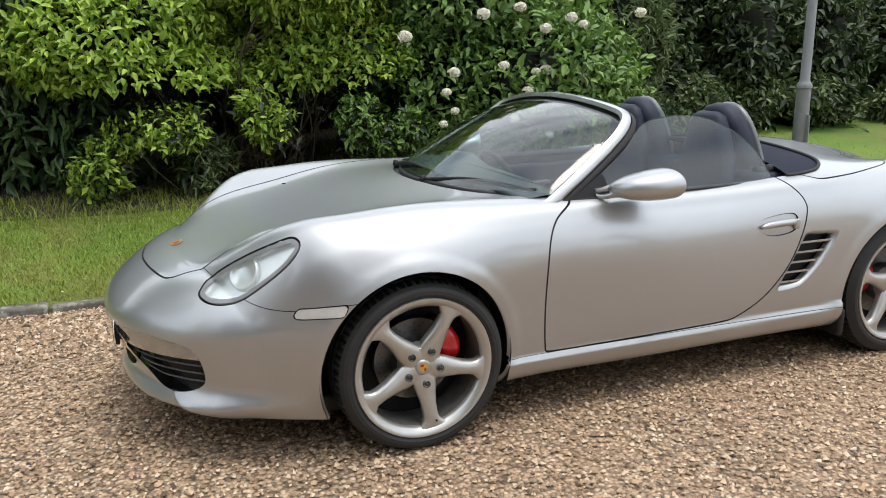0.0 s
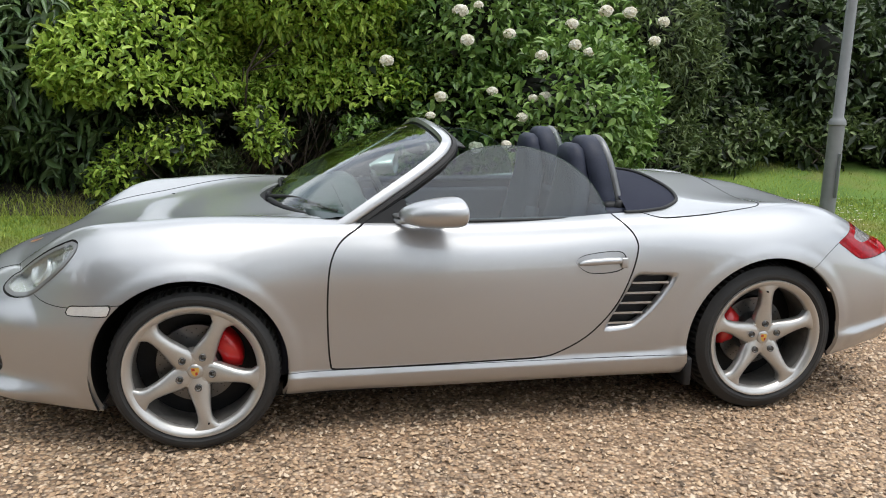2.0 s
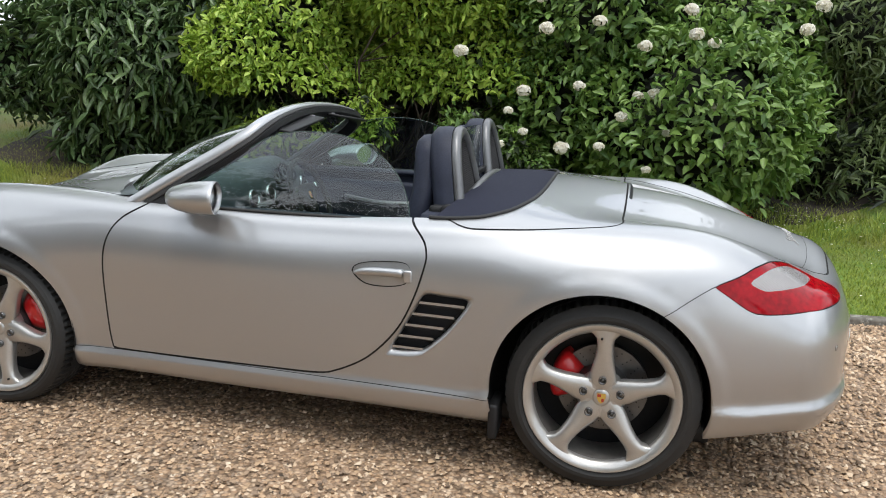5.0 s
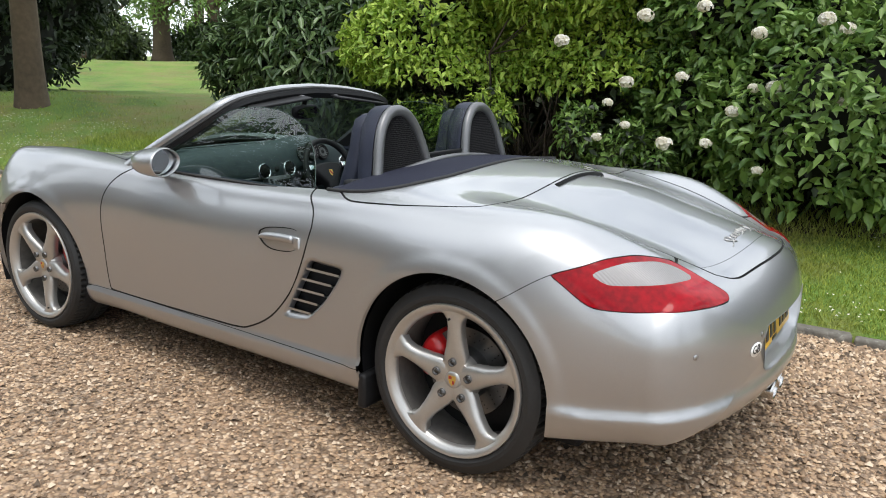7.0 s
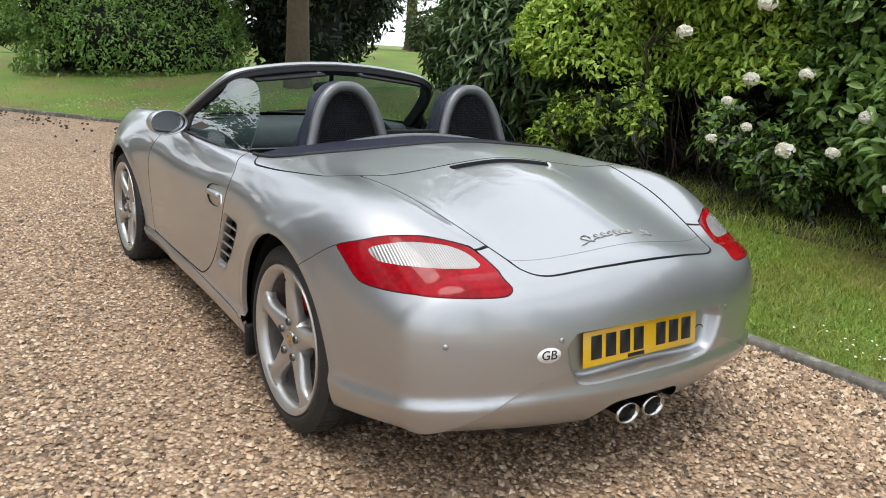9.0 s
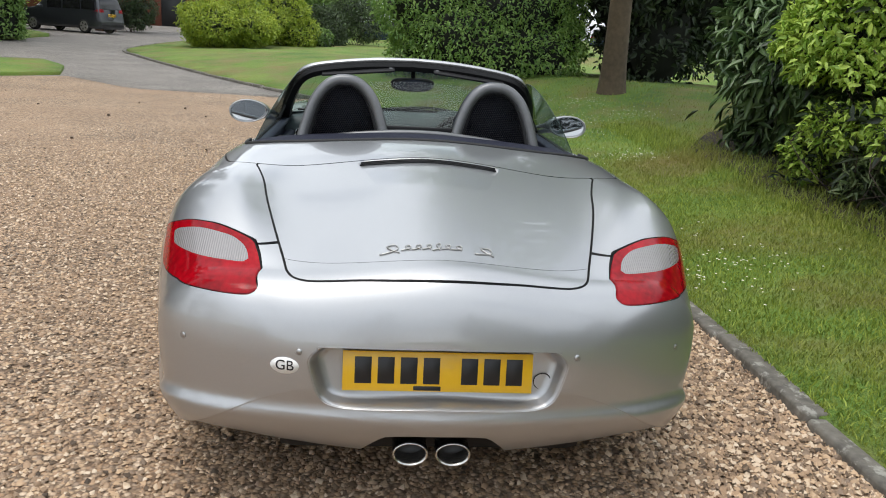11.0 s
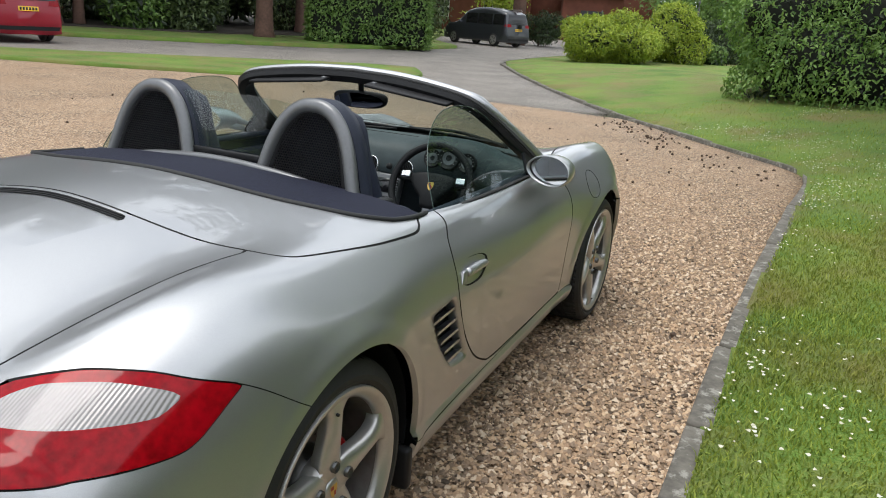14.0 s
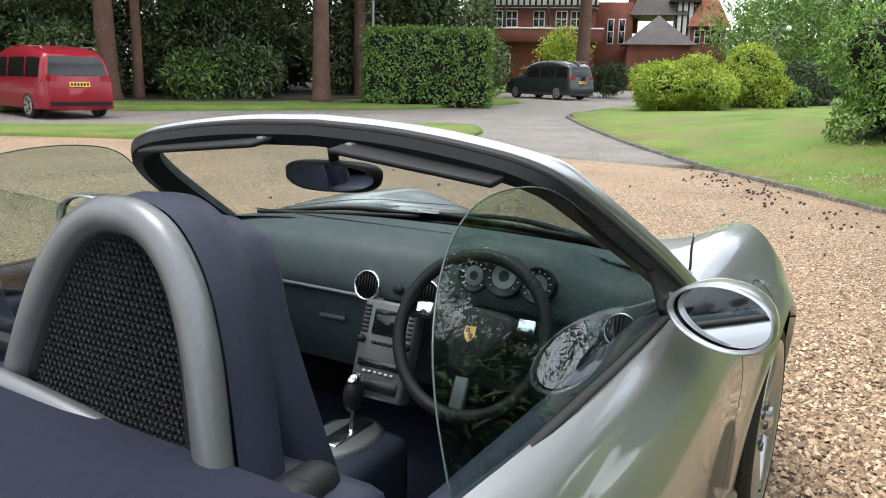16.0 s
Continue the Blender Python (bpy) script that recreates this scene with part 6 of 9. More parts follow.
# seats
def seat(y):
    s = part("seat", box_bm(0.50, 0.46, 0.15, 0.06, 3, at=(0.14, y, 0.36)), M_LEATHER, car, "dark blue leather sports seat")
    for d in (-1, 1):
        part("seat_bolster", tube_bm(smooth_path([(-0.10, y + d * 0.20, 0.41), (0.1, y + d * 0.215, 0.435), (0.34, y + d * 0.215, 0.46)], 8), 0.055, 10), M_LEATHER, s)
        part("back_bolster", tube_bm(smooth_path([(0.36, y + d * 0.21, 0.47), (0.40, y + d * 0.205, 0.60), (0.44, y + d * 0.17, 0.77)], 8), [0.05, 0.055, 0.058, 0.058, 0.055, 0.05, 0.045, 0.04], 10), M_LEATHER, s)
    # tall back with the headrest in one
    bm = bmesh.new()
    rows = []
    for z, w, x, d in ((0.42, 0.20, 0.345, 0.05), (0.60, 0.205, 0.39, 0.055), (0.80, 0.195, 0.44, 0.058), (0.95, 0.165, 0.470, 0.055), (1.03, 0.130, 0.468, 0.055), (1.09, 0.115, 0.465, 0.052), (1.13, 0.095, 0.462, 0.042), (1.15, 0.055, 0.462, 0.022)):
        rows.append([bm.verts.new((x + d * math.sin(t) * abs(math.sin(t)) ** -0.3 if abs(math.sin(t)) > 0.01 else x, y + w * math.copysign(abs(math.cos(t)) ** 0.7, math.cos(t)), z)) for t in np.linspace(0, 2 * math.pi, 24, endpoint=False)])
    for a, b in zip(rows, rows[1:]):
        for k in range(24):
            bm.faces.new((a[k], a[(k + 1) % 24], b[(k + 1) % 24], b[k]))
    bm.faces.new(rows[-1])
    bmesh.ops.recalc_face_normals(bm, faces=bm.faces)
    part("seat_back", bm, M_LEATHER, s, "dark leather seat back with built-in headrest")


# roll hoops
def hoop(y):
    c = [(-0.204, 0.885), (-0.186, 0.945), (-0.156, 1.04), (-0.122, 1.108), (-0.080, 1.152), (-0.038, 1.172), (0.0, 1.176), (0.038, 1.172), (0.080, 1.152), (0.122, 1.108), (0.156, 1.04), (0.186, 0.945), (0.204, 0.885)]
    c = smooth_path([(a * 0.93, z - 0.008) for a, z in c], 60)
    xx = lambda z: 0.632 - 0.18 * (z - 0.88)
    bm = bmesh.new()
    P = [Vector((xx(z), y + a, z)) for a, z in c]
    rings = []
    for i, p in enumerate(P):
        t = (P[min(i + 1, 59)] - P[max(i - 1, 0)]).normalized()
        o = Vector((1, 0, 0.2)).normalized()
        o = (o - t * o.dot(t)).normalized()
        s = t.cross(o)
        rings.append([bm.verts.new(p + o * (0.020 * math.cos(q)) + s * (0.0225 * math.sin(q))) for q in np.linspace(0, 2 * math.pi, 14, endpoint=False)])
    for a, b in zip(rings, rings[1:]):
        for k in range(14):
            bm.faces.new((a[k], a[(k + 1) % 14], b[(k + 1) % 14], b[k]))
    bmesh.ops.recalc_face_normals(bm, faces=bm.faces)
    hp = part("roll_hoop", bm, M_GREYTRIM, car, "grey roll-over hoop with a mesh insert")
    # padded cover in front of the hoop
    bm = bmesh.new()
    rows = []
    for dx, k in ((-0.018, 1.10), (-0.05, 1.13), (-0.085, 1.10), (-0.105, 0.96)):
        rows.append([bm.verts.new((xx(z) + dx, y + a * k, 0.885 + (z - 0.885) * (1 + (k - 1) * 0.55))) for a, z in c])
    for a, b in zip(rows, rows[1:]):
        for i in range(59):
            bm.faces.new((a[i], a[i + 1], b[i + 1], b[i]))
    bm.faces.new(rows[-1])
    bmesh.ops.recalc_face_normals(bm, faces=bm.faces)
    part("hoop_pad", bm, M_LEATHER, hp, "dark blue padded hoop cover")
    # black mesh: honeycomb strips inside the arch
    bm = bmesh.new()
    inside = poly_field([(a * 0.86, 0.885 + (z - 0.885) * 0.93) for a, z in c] , 70, True)
    step, hgt = 0.0092, 0.0077
    segs = []
    for r in range(39):
        for q in range(-21, 22):
            cx = q * step + (step / 2 if r % 2 else 0)
            cz = 0.893 + r * hgt
            segs += [((cx, cz), (cx + step / 2, cz + hgt * 0.42)), ((cx, cz), (cx - step / 2, cz + hgt * 0.42)), ((cx, cz), (cx, cz - hgt * 0.58))]
    A = np.array([s[0] for s in segs])
    B = np.array([s[1] for s in segs])
    ok = (inside(A[:, 0], A[:, 1]) < 0) & (inside(B[:, 0], B[:, 1]) < 0)
    V, F = [], []
    for a, b in zip(A[ok], B[ok]):
        d = (b - a) / np.linalg.norm(b - a)
        s = np.array([-d[1], d[0]]) * 0.0011
        i = len(V)
        for q, dx in ((a + s, 0.012), (b + s, 0.012), (b, 0.006), (a, 0.006), (b - s, 0.012), (a - s, 0.012)):
            V.append((xx(q[1]) + dx - 0.010, y + q[0], q[1]))
        F += [(i, i + 1, i + 2, i + 3), (i + 3, i + 2, i + 4, i + 5)]
    raw("mesh_insert", V, F, M_NET, hp, "black honeycomb mesh", smooth=False)
    fb = bmesh.new()
    lines = []
    for q, dx in ((0.985, 0.004), (0.90, 0.006), (0.80, 0.005), (0.79, -0.006)):
        lines.append([fb.verts.new((xx(z) + dx, y + a * q, 0.885 + (z - 0.885) * (1 - (1 - q) * 0.55))) for a, z in c])
    for a, b in zip(lines, lines[1:]):
        for i in range(59):
            fb.faces.new((a[i], a[i + 1], b[i + 1], b[i]))
    bmesh.ops.recalc_face_normals(fb, faces=fb.faces)
    part("mesh_frame", fb, M_BLACK, hp, "black border round the mesh")
    return hp


for y in (-0.325, 0.325):
    seat(y)
    hoop(y)
# grey rail along the hoop feet and black fillet
railp = smooth_path([(0.60, -0.60, 0.845), (0.628, -0.53, 0.884), (0.644, -0.34, 0.937), (0.652, -0.15, 0.960), (0.654, 0.0, 0.966), (0.652, 0.15, 0.960), (0.644, 0.34, 0.937), (0.628, 0.53, 0.884), (0.60, 0.60, 0.845)], 60)
part("hoop_rail", tube_bm(railp, 0.015, 10, flat=0.8), M_GREYTRIM, car, "grey rail at the feet of the hoops")
side_ = [(0.135, 0.972), (0.150, 1.03), (0.172, 1.09), (0.205, 1.14), (0.225, 1.163)]
ring_ = side_ + [(y, 1.163 + 0.009 * (1 - (y / 0.225) ** 2)) for y in np.linspace(0.19, -0.19, 9)] + [(-y, z) for y, z in side_[::-1]]
bm = bmesh.new()
faces_ = [[bm.verts.new((x - 0.10 * (z - 1.06), y, z)) for y, z in ring_] for x in (0.578, 0.573)]
bm.faces.new(faces_[0])
bm.faces.new(faces_[1][::-1])
for k in range(len(ring_)):
    q = (k + 1) % len(ring_)
    bm.faces.new((faces_[0][k], faces_[1][k], faces_[1][q], faces_[0][q]))
bmesh.ops.recalc_face_normals(bm, faces=bm.faces)
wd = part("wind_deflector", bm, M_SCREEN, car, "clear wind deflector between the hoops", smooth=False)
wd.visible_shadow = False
part("deflector_foot", box_bm(0.02, 0.30, 0.022, 0.004, at=(0.60, 0, 0.975)), M_BLACK, wd)
for d in (-1, 1):
    # belt guides and roof-frame knuckles beside the hoops
    k = part("roof_knuckle", box_bm(0.10, 0.05, 0.055, 0.02, at=(0.575, d * 0.575, 0.885)), M_BLACK, car, "black folded roof-frame knuckle")
    part("knuckle_disc", lathe_bm([(0.0, 0.012), (0.026, 0.010), (0.032, 0.0), (0.032, -0.02)], 20, matrix=Matrix.Translation((0.60, d * 0.60, 0.888)) @ Matrix.Rotation(radians(-90 * d), 4, "X")), M_BLACK, k)
    part("belt", box_bm(0.012, 0.05, 0.20, 0.003, at=(0.52, d * 0.60, 0.78), rot=Matrix.Rotation(0.2, 4, "Y")), M_BLACK, car, "black seat belt")
    # sun visors and latches under the header
    part("sun_visor", box_bm(0.10, 0.37, 0.012, 0.005, at=(0, 0, 0), rot=Matrix.Translation((-0.125, d * 0.285, 1.168)) @ Matrix.Rotation(radians(-6 * d), 4, "X") @ Matrix.Rotation(radians(8), 4, "Y")), M_BLACK, car, "black sun visor")
    part("visor_clip", box_bm(0.02, 0.018, 0.018, 0.004, at=(-0.125, d * 0.12, 1.186)), M_GREYTRIM, car)
# inner mirror
mi = bmesh.new()
bmesh.ops.create_uvsphere(mi, u_segments=28, v_segments=14, radius=1)
for v in mi.verts:
    q = v.co
    wide = max(abs(q.y), 1e-6) ** 0.62 * (1 if q.y > 0 else -1)
    v.co = Vector((q.x * 0.024, wide * 0.118 * (1.0 + 0.10 * q.z), max(abs(q.z), 1e-6) ** 0.7 * (1 if q.z > 0 else -1) * 0.036))
MIRROR_AT = Matrix.Translation((-0.222, 0.0, 1.108)) @ Matrix.Rotation(radians(13), 4, "Z") @ Matrix.Rotation(radians(4), 4, "Y")
im = part("inner_mirror", mi, M_BLACK, None, "black inner rear-view mirror turned to the driver", matrix=None)
im.matrix_basis = MIRROR_AT
under(im, car)
fcm = lathe_bm([(0.0, 0.0), (1.0, 0.0)], 28)
bmesh.ops.scale(fcm, verts=fcm.verts, vec=(0.029, 0.106, 1))
o = part("mirror_glass", fcm, M_MIRROR, None)
o.matrix_basis = MIRROR_AT @ Matrix.Translation((0.0245, 0, 0)) @ Matrix.Rotation(radians(90), 4, "Y")
under(o, im)
part("mirror_stem", tube_bm([(-0.225, 0, 1.135), (-0.215, 0, 1.20)], 0.012, 8), M_BLACK, im)
# door pockets
for d in (-1, 1):
    part("door_card", box_bm(0.95, 0.05, 0.42, 0.02, at=(-0.02, d * 0.665, 0.60)), M_LEATHER, car, "dark padded door lining")
    part("grab_handle", tube_bm(smooth_path([(-0.25, d * 0.63, 0.72), (-0.05, d * 0.60, 0.70), (0.15, d * 0.63, 0.70)], 10), 0.014, 8), M_GREYTRIM, car, "grey door grab handle")

# ---- ground ----
KERB = [(9.0, 1.70), (6.0, 1.64), (3.0, 1.575), (0.0, 1.545), (-2.5, 1.58), (-5.0, 1.68), (-6.8, 1.78), (-7.6, 1.62), (-8.6, 0.85), (-10.0, -0.28), (-12.2, -2.0), (-16.0, -4.5), (-21.0, -7.35), (-24.0, -8.6), (-30.0, -9.0), (-44.0, -8.6)]




def lift(x, y):
    """The land rises a little towards the lane and the house."""
    return 0.011 * np.clip(np.hypot(x, y) - 11, 0, 60) * np.clip((6 - np.asarray(y)) / 4, 0, 1) * np.clip(-np.asarray(x) / 6, 0, 1)


_edge = np.array(smooth_path(KERB, 120))


def lawn_h(x, y):
    """Height of the grass: it climbs away from the kerb, and to a bank in the distance."""
    x, y = np.atleast_1d(np.asarray(x, float)), np.atleast_1d(np.asarray(y, float))
    d = np.full(x.shape, 1e9)
    for a, b in zip(_edge, _edge[1:]):
        e = b - a
        t = np.clip(((x - a[0]) * e[0] + (y - a[1]) * e[1]) / (e @ e), 0, 1)
        d = np.minimum(d, np.hypot(x - a[0] - t * e[0], y - a[1] - t * e[1]))
    far = np.clip((-x - 16) / 10, 0, 1)
    up = 0.04 + (0.125 - 0.085 * far) * np.clip(d, 0, 4.4)
    r = np.hypot(x + 2, y)
    bank = np.clip((r - 19) / 8, 0, 1) * np.clip((y - 5) / 4, 0, 1)
    up = up - 0.22 * np.exp(-((r - 17.5) / 2.6) ** 2) * np.clip((y - 5) / 4, 0, 1)
    bumps = 0.015 * np.sin(x * 1.9 + y) * np.sin(y * 2.3 - x * 0.6) * np.clip(d, 0, 1)
    mound = 0.15 * np.exp(-((x + 9.5) ** 2 + (y - 3.9) ** 2) / 5.0)
    return lift(x, y) + up + mound + 0.85 * bank * bank * (3 - 2 * bank) + bumps


def sheet(name, poly, height, material, label, category, step=0.5, smooth=False, n=140, skirt=0.16):
    """A ground sheet inside a plan curve."""
    f = poly_field(poly, n, smooth)
    p = np.array(poly)
    x0, y0 = p.min(0)
    x1, y1 = p.max(0)
    nx, ny = int((x1 - x0) / step) + 2, int((y1 - y0) / step) + 2
    gx, gy = np.meshgrid(np.linspace(x0, x1, nx), np.linspace(y0, y1, ny), indexing="ij")
    vx, vy = gx.ravel(), gy.ravel()
    V = np.stack([vx, vy, vx * 0], 1)
    F = [(i * ny + j, (i + 1) * ny + j, (i + 1) * ny + j + 1, i * ny + j + 1) for i in range(nx - 1) for j in range(ny - 1)]
    s = Shell(V, np.tile((0, 0, 1.0), (len(V), 1)), F, "a")
    s.carve("a", lambda P: np.where(f(P[:, 0], P[:, 1]) > 8, 0.5, f(P[:, 0], P[:, 1])), "in", gap=0)
    v, fc, _ = s.mesh(["in"], (1,), skirt)
    v = np.array(v)
    v[:, 2] += height(v[:, 0], v[:, 1])
    o = raw(name, v, fc, material)
    return tagged(o, label, category, kind="structure")


# the wide country, one sheet out to the horizon
def ground_far():
    r = [0, 6, 12, 18, 24, 30, 36, 44, 55, 75, 120, 250, 600, 1500, 3000]
    seg = 96
    V, F = [(0, 0, -0.12)], []
    for a in r[1:]:
        for k in range(seg):
            t = 2 * math.pi * k / seg
            x, y = a * math.cos(t), a * math.sin(t)
            h = (-0.06 if a < 30 else -0.03) + float(lift(x, y)) * 0.9
            if y > 8:
                h = float(lawn_h(x, y)[0]) - (0.10 if a < 20 else 0.0)
            V.append((x, y, h))
    for k in range(seg):
        F.append((0, 1 + k, 1 + (k + 1) % seg))
    for i in range(len(r) - 2):
        for k in range(seg):
            a, b = 1 + i * seg + k, 1 + i * seg + (k + 1) % seg
            F.append((a, a + seg, b + seg, b))
    o = raw("ground", V, F, M_TURF)
    tagged(o, "grassy ground reaching out to the horizon", "ground", kind="structure")


ground_far()
flat = lambda h: (lambda x, y: x * 0 + h)
undul = lambda x, y: 0.012 * np.sin(x * 1.3 + 0.7 * y) * np.sin(y * 0.9 - 0.4 * x)
GRAVEL = [(12, 1.75)] + KERB[1:10] + [(-11.2, -1.3), (-11.35, -4.7), (-13.2, -6.6), (-11.0, -8.9), (-8.9, -11.7), (-7.9, -13.7), (-3, -22), (14, -26), (14, 1.0)]
GFIELD = poly_field(GRAVEL, 10, False)
sheet("gravel_drive", GRAVEL, lambda x, y: undul(x, y) * 0.6 + lift(x, y), M_GRAVEL, "loose tan and brown gravel of the drive", "gravel", 0.4)
ROAD = [(-11.2, -1.3), (-12.2, -2.0), (-16.0, -4.5), (-21.0, -7.35), (-24, -8.6), (-30, -9.0), (-44, -8.6), (-60, -9), (-60, -24), (-44, -21), (-36, -17.5), (-31, -13.6), (-26, -13.4), (-21.4, -14.9), (-14.7, -19.3), (-6, -28), (-2, -30), (0, -24), (-7.9, -13.7), (-8.9, -11.7), (-11, -8.9), (-13.2, -6.6), (-11.35, -4.7)]
sheet("road", ROAD, lambda x, y: lift(x, y) - 0.004, M_TARMAC, "worn grey tarmac lane past the drive", "road", 0.8)
LAWN = [(9.0, 1.70)] + KERB[1:] + [(-60, -8), (-60, 60), (30, 60), (30, 1.7)]
sheet("lawn", LAWN, lawn_h, M_TURF, "sloping green lawn with daisies by the hedge", "lawn", 0.7)
ISLAND = [(-13.3, -6.75), (-15.3, -7.4), (-16.9, -8.5), (-16.6, -9.5), (-15.0, -11.0), (-12.2, -13.2), (-9.3, -15.8), (-3.5, -22), (-1.0, -26), (-0.5, -24), (-3.5, -20.5), (-7.9, -13.7), (-8.9, -11.7), (-11, -8.9)]
sheet("grass_island", ISLAND, lambda x, y: lift(x, y) + 0.06, M_TURF, "low grass island between drive and lane", "lawn", 0.6)
VERGE = [(-31, -13.7), (-26, -13.5), (-21.4, -15.0), (-14.7, -19.4), (-6, -28.2), (-6, -60), (-70, -60), (-70, -24), (-44, -21.2), (-36, -17.7)]
sheet("verge", VERGE, lambda x, y: 0.11 + lift(x, y), M_TURF, "grass verge below the wood across the lane", "lawn", 1.2)

BED = [(-5.9, 4.2), (-4.8, 3.45), (-3.0, 3.25), (-1.0, 3.15), (1.0, 3.1), (2.6, 3.3), (3.8, 4.6), (5.0, 7.2), (9, 8.0), (20, 7), (20, 16), (-5.5, 16), (-6.2, 6.5)]
sheet("hedge_bed", BED, lambda x, y: lawn_h(x, y) + 0.012, M_SOIL, "dark bare earth and leaf litter under the hedge", "soil", 0.5)
WOODFLOOR = [(-27, -18.8), (-21, -20.0), (-15.5, -24.3), (-8, -32), (-8, -55), (-60, -55), (-60, -30), (-36, -20)]
sheet("wood_floor", WOODFLOOR, lambda x, y: 0.13 + lift(x, y), M_SOIL, "dark leaf litter of the wood", "soil", 2.0)
PATHW = [(-2 + 17.1 * math.cos(radians(a)), 17.1 * math.sin(radians(a))) for a in range(156, 100, -5)] + [(-2 + 18.5 * math.cos(radians(a)), 18.5 * math.sin(radians(a))) for a in range(101, 158, 5)]
sheet("sandy_path", PATHW, lambda x, y: lawn_h(x, y) + 0.02, M_SAND, "pale sandy path at the foot of the bank", "path", 0.8)

# kerb of single stones
kerb = thing("kerb", "weathered grey kerb stones along the lawn", "kerb", kind="structure")
_k = smooth_path(KERB[1:15], 900)
_len = np.concatenate([[0], np.cumsum(np.hypot(*np.diff(_k, axis=0).T))])
krng = random.Random(5)
stone_meshes = []
for i in range(5):
    bm = box_bm(0.86, 0.104, 0.20, 0.016, 2)
    for v in bm.verts:
        q = v.co * 9 + Vector((i * 7.1, 0, 0))
        v.co += Vector((0, noise.noise(q) * 0.014, noise.noise(q + Vector((3, 1, 0))) * 0.012))
    me = bpy.data.meshes.new("kerb_stone")
    bm.to_mesh(me)
    bm.free()
    me.materials.append(M_KERB)
    me.polygons.foreach_set("use_smooth", [True] * len(me.polygons))
    stone_meshes.append(me)
pos = 0.0
while pos < _len[-1] - 0.9:
    L = krng.uniform(0.62, 0.92)
    a = np.array([np.interp(pos, _len, _k[:, c]) for c in (0, 1)])
    b = np.array([np.interp(pos + L, _len, _k[:, c]) for c in (0, 1)])
    m = (a + b) / 2
    o = new("kerb_stone", stone_meshes[krng.randrange(5)])
    o.matrix_basis = Matrix.Translation((m[0], m[1], -0.052 + float(lift(m[0], m[1])) + krng.uniform(-0.008, 0.008))) @ Matrix.Rotation(math.atan2(b[1] - a[1], b[0] - a[0]) + krng.uniform(-0.012, 0.012), 4, "Z") @ Matrix.Rotation(krng.uniform(-0.03, 0.03), 4, "X") @ Matrix.Diagonal((L / 0.875, 1, 1, 1))
    under(o, kerb)
    pos += L


def scatter(name, V, F, material, label, category, smooth=False):
    me = bpy.data.meshes.new(name)
    V, F = np.asarray(V, np.float32), np.asarray(F, np.int32)
    k = F.shape[1]
    me.vertices.add(len(V))
    me.vertices.foreach_set("co", V.ravel())
    me.loops.add(len(F) * k)
    me.loops.foreach_set("vertex_index", F.ravel())
    me.polygons.add(len(F))
    me.polygons.foreach_set("loop_start", np.arange(len(F), dtype=np.int32) * k)
    me.polygons.foreach_set("loop_total", np.full(len(F), k, dtype=np.int32))
    me.materials.append(material)
    me.update(calc_edges=True)
    return tagged(new(name, me), label, category, kind="stuff")


def pebbles(n, x0, x1, y0, y1, seed, lo, hi):
    r = np.random.default_rng(seed)
    c = np.stack([r.uniform(x0, x1, n), r.uniform(y0, y1, n), np.zeros(n)], 1)
    s = lo + (hi - lo) * r.random(n) ** 2
    # chips: four uneven corners on the ground and an off-centre peak
    a = r.uniform(0, 2 * np.pi, n)[:, None] + np.array([0, 1.4, 3.1, 4.6]) + r.normal(0, 0.25, (n, 4))
    rad = s[:, None] * r.uniform(0.75, 1.35, (n, 4))
    d = np.zeros((n, 5, 3))
    d[:, :4, 0], d[:, :4, 1] = np.cos(a) * rad, np.sin(a) * rad
    d[:, :4, 2] = r.uniform(-0.25, 0.35, (n, 4)) * s[:, None] - 0.1 * s[:, None]
    d[:, 4, :2] = r.normal(0, 0.35, (n, 2)) * s[:, None]
    d[:, 4, 2] = s * r.uniform(0.5, 1.15, n)
    c[:, 2] = 0.6 * undul(c[:, 0], c[:, 1]) + r.uniform(0.0, 0.013, n)
    V = (c[:, None, :] + d).reshape(-1, 3)
    i = (np.arange(n) * 5)[:, None]
    T = np.array([(0, 1, 4), (1, 2, 4), (2, 3, 4), (3, 0, 4)])
    return V, (i[:, :, None] + T[None]).reshape(-1, 3)


parts_v, parts_f, off = [], [], 0
for n, x0, x1, y0, y1, sd, lo, hi, wide in ((240000, -9.0, 7.5, -4.6, 1.75, 1, 0.0052, 0.0128, 4.8), (36000, -3.5, 4.2, 0.75, 1.52, 2, 0.006, 0.017, 3.4), (14000, 1.2, 4.6, -2.4, 1.5, 3, 0.006, 0.016, 2.0)):
    v, f = pebbles(n, x0, x1, y0, y1, sd, lo, hi)
    # thinning out with distance from the car, and none beyond the kerb
    c = v.reshape(-1, 5, 3).mean(1)
    away = np.hypot((c[:, 0] - (x0 + x1) / 2), c[:, 1] * 1.1)
    keep = (np.random.default_rng(sd + 50).random(len(c)) < np.exp(-(away / wide) ** 4)) & (GFIELD(c[:, 0], c[:, 1]) < -0.03)
    v = v.reshape(-1, 5, 3)[keep].reshape(-1, 3)
    f = f[:keep.sum() * 4]
    parts_v.append(v)
    parts_f.append(f + off)
    off += len(v)
scatter("gravel_stones", np.concatenate(parts_v), np.concatenate(parts_f), M_PEBBLE, "loose angular gravel stones round the car", "gravel")


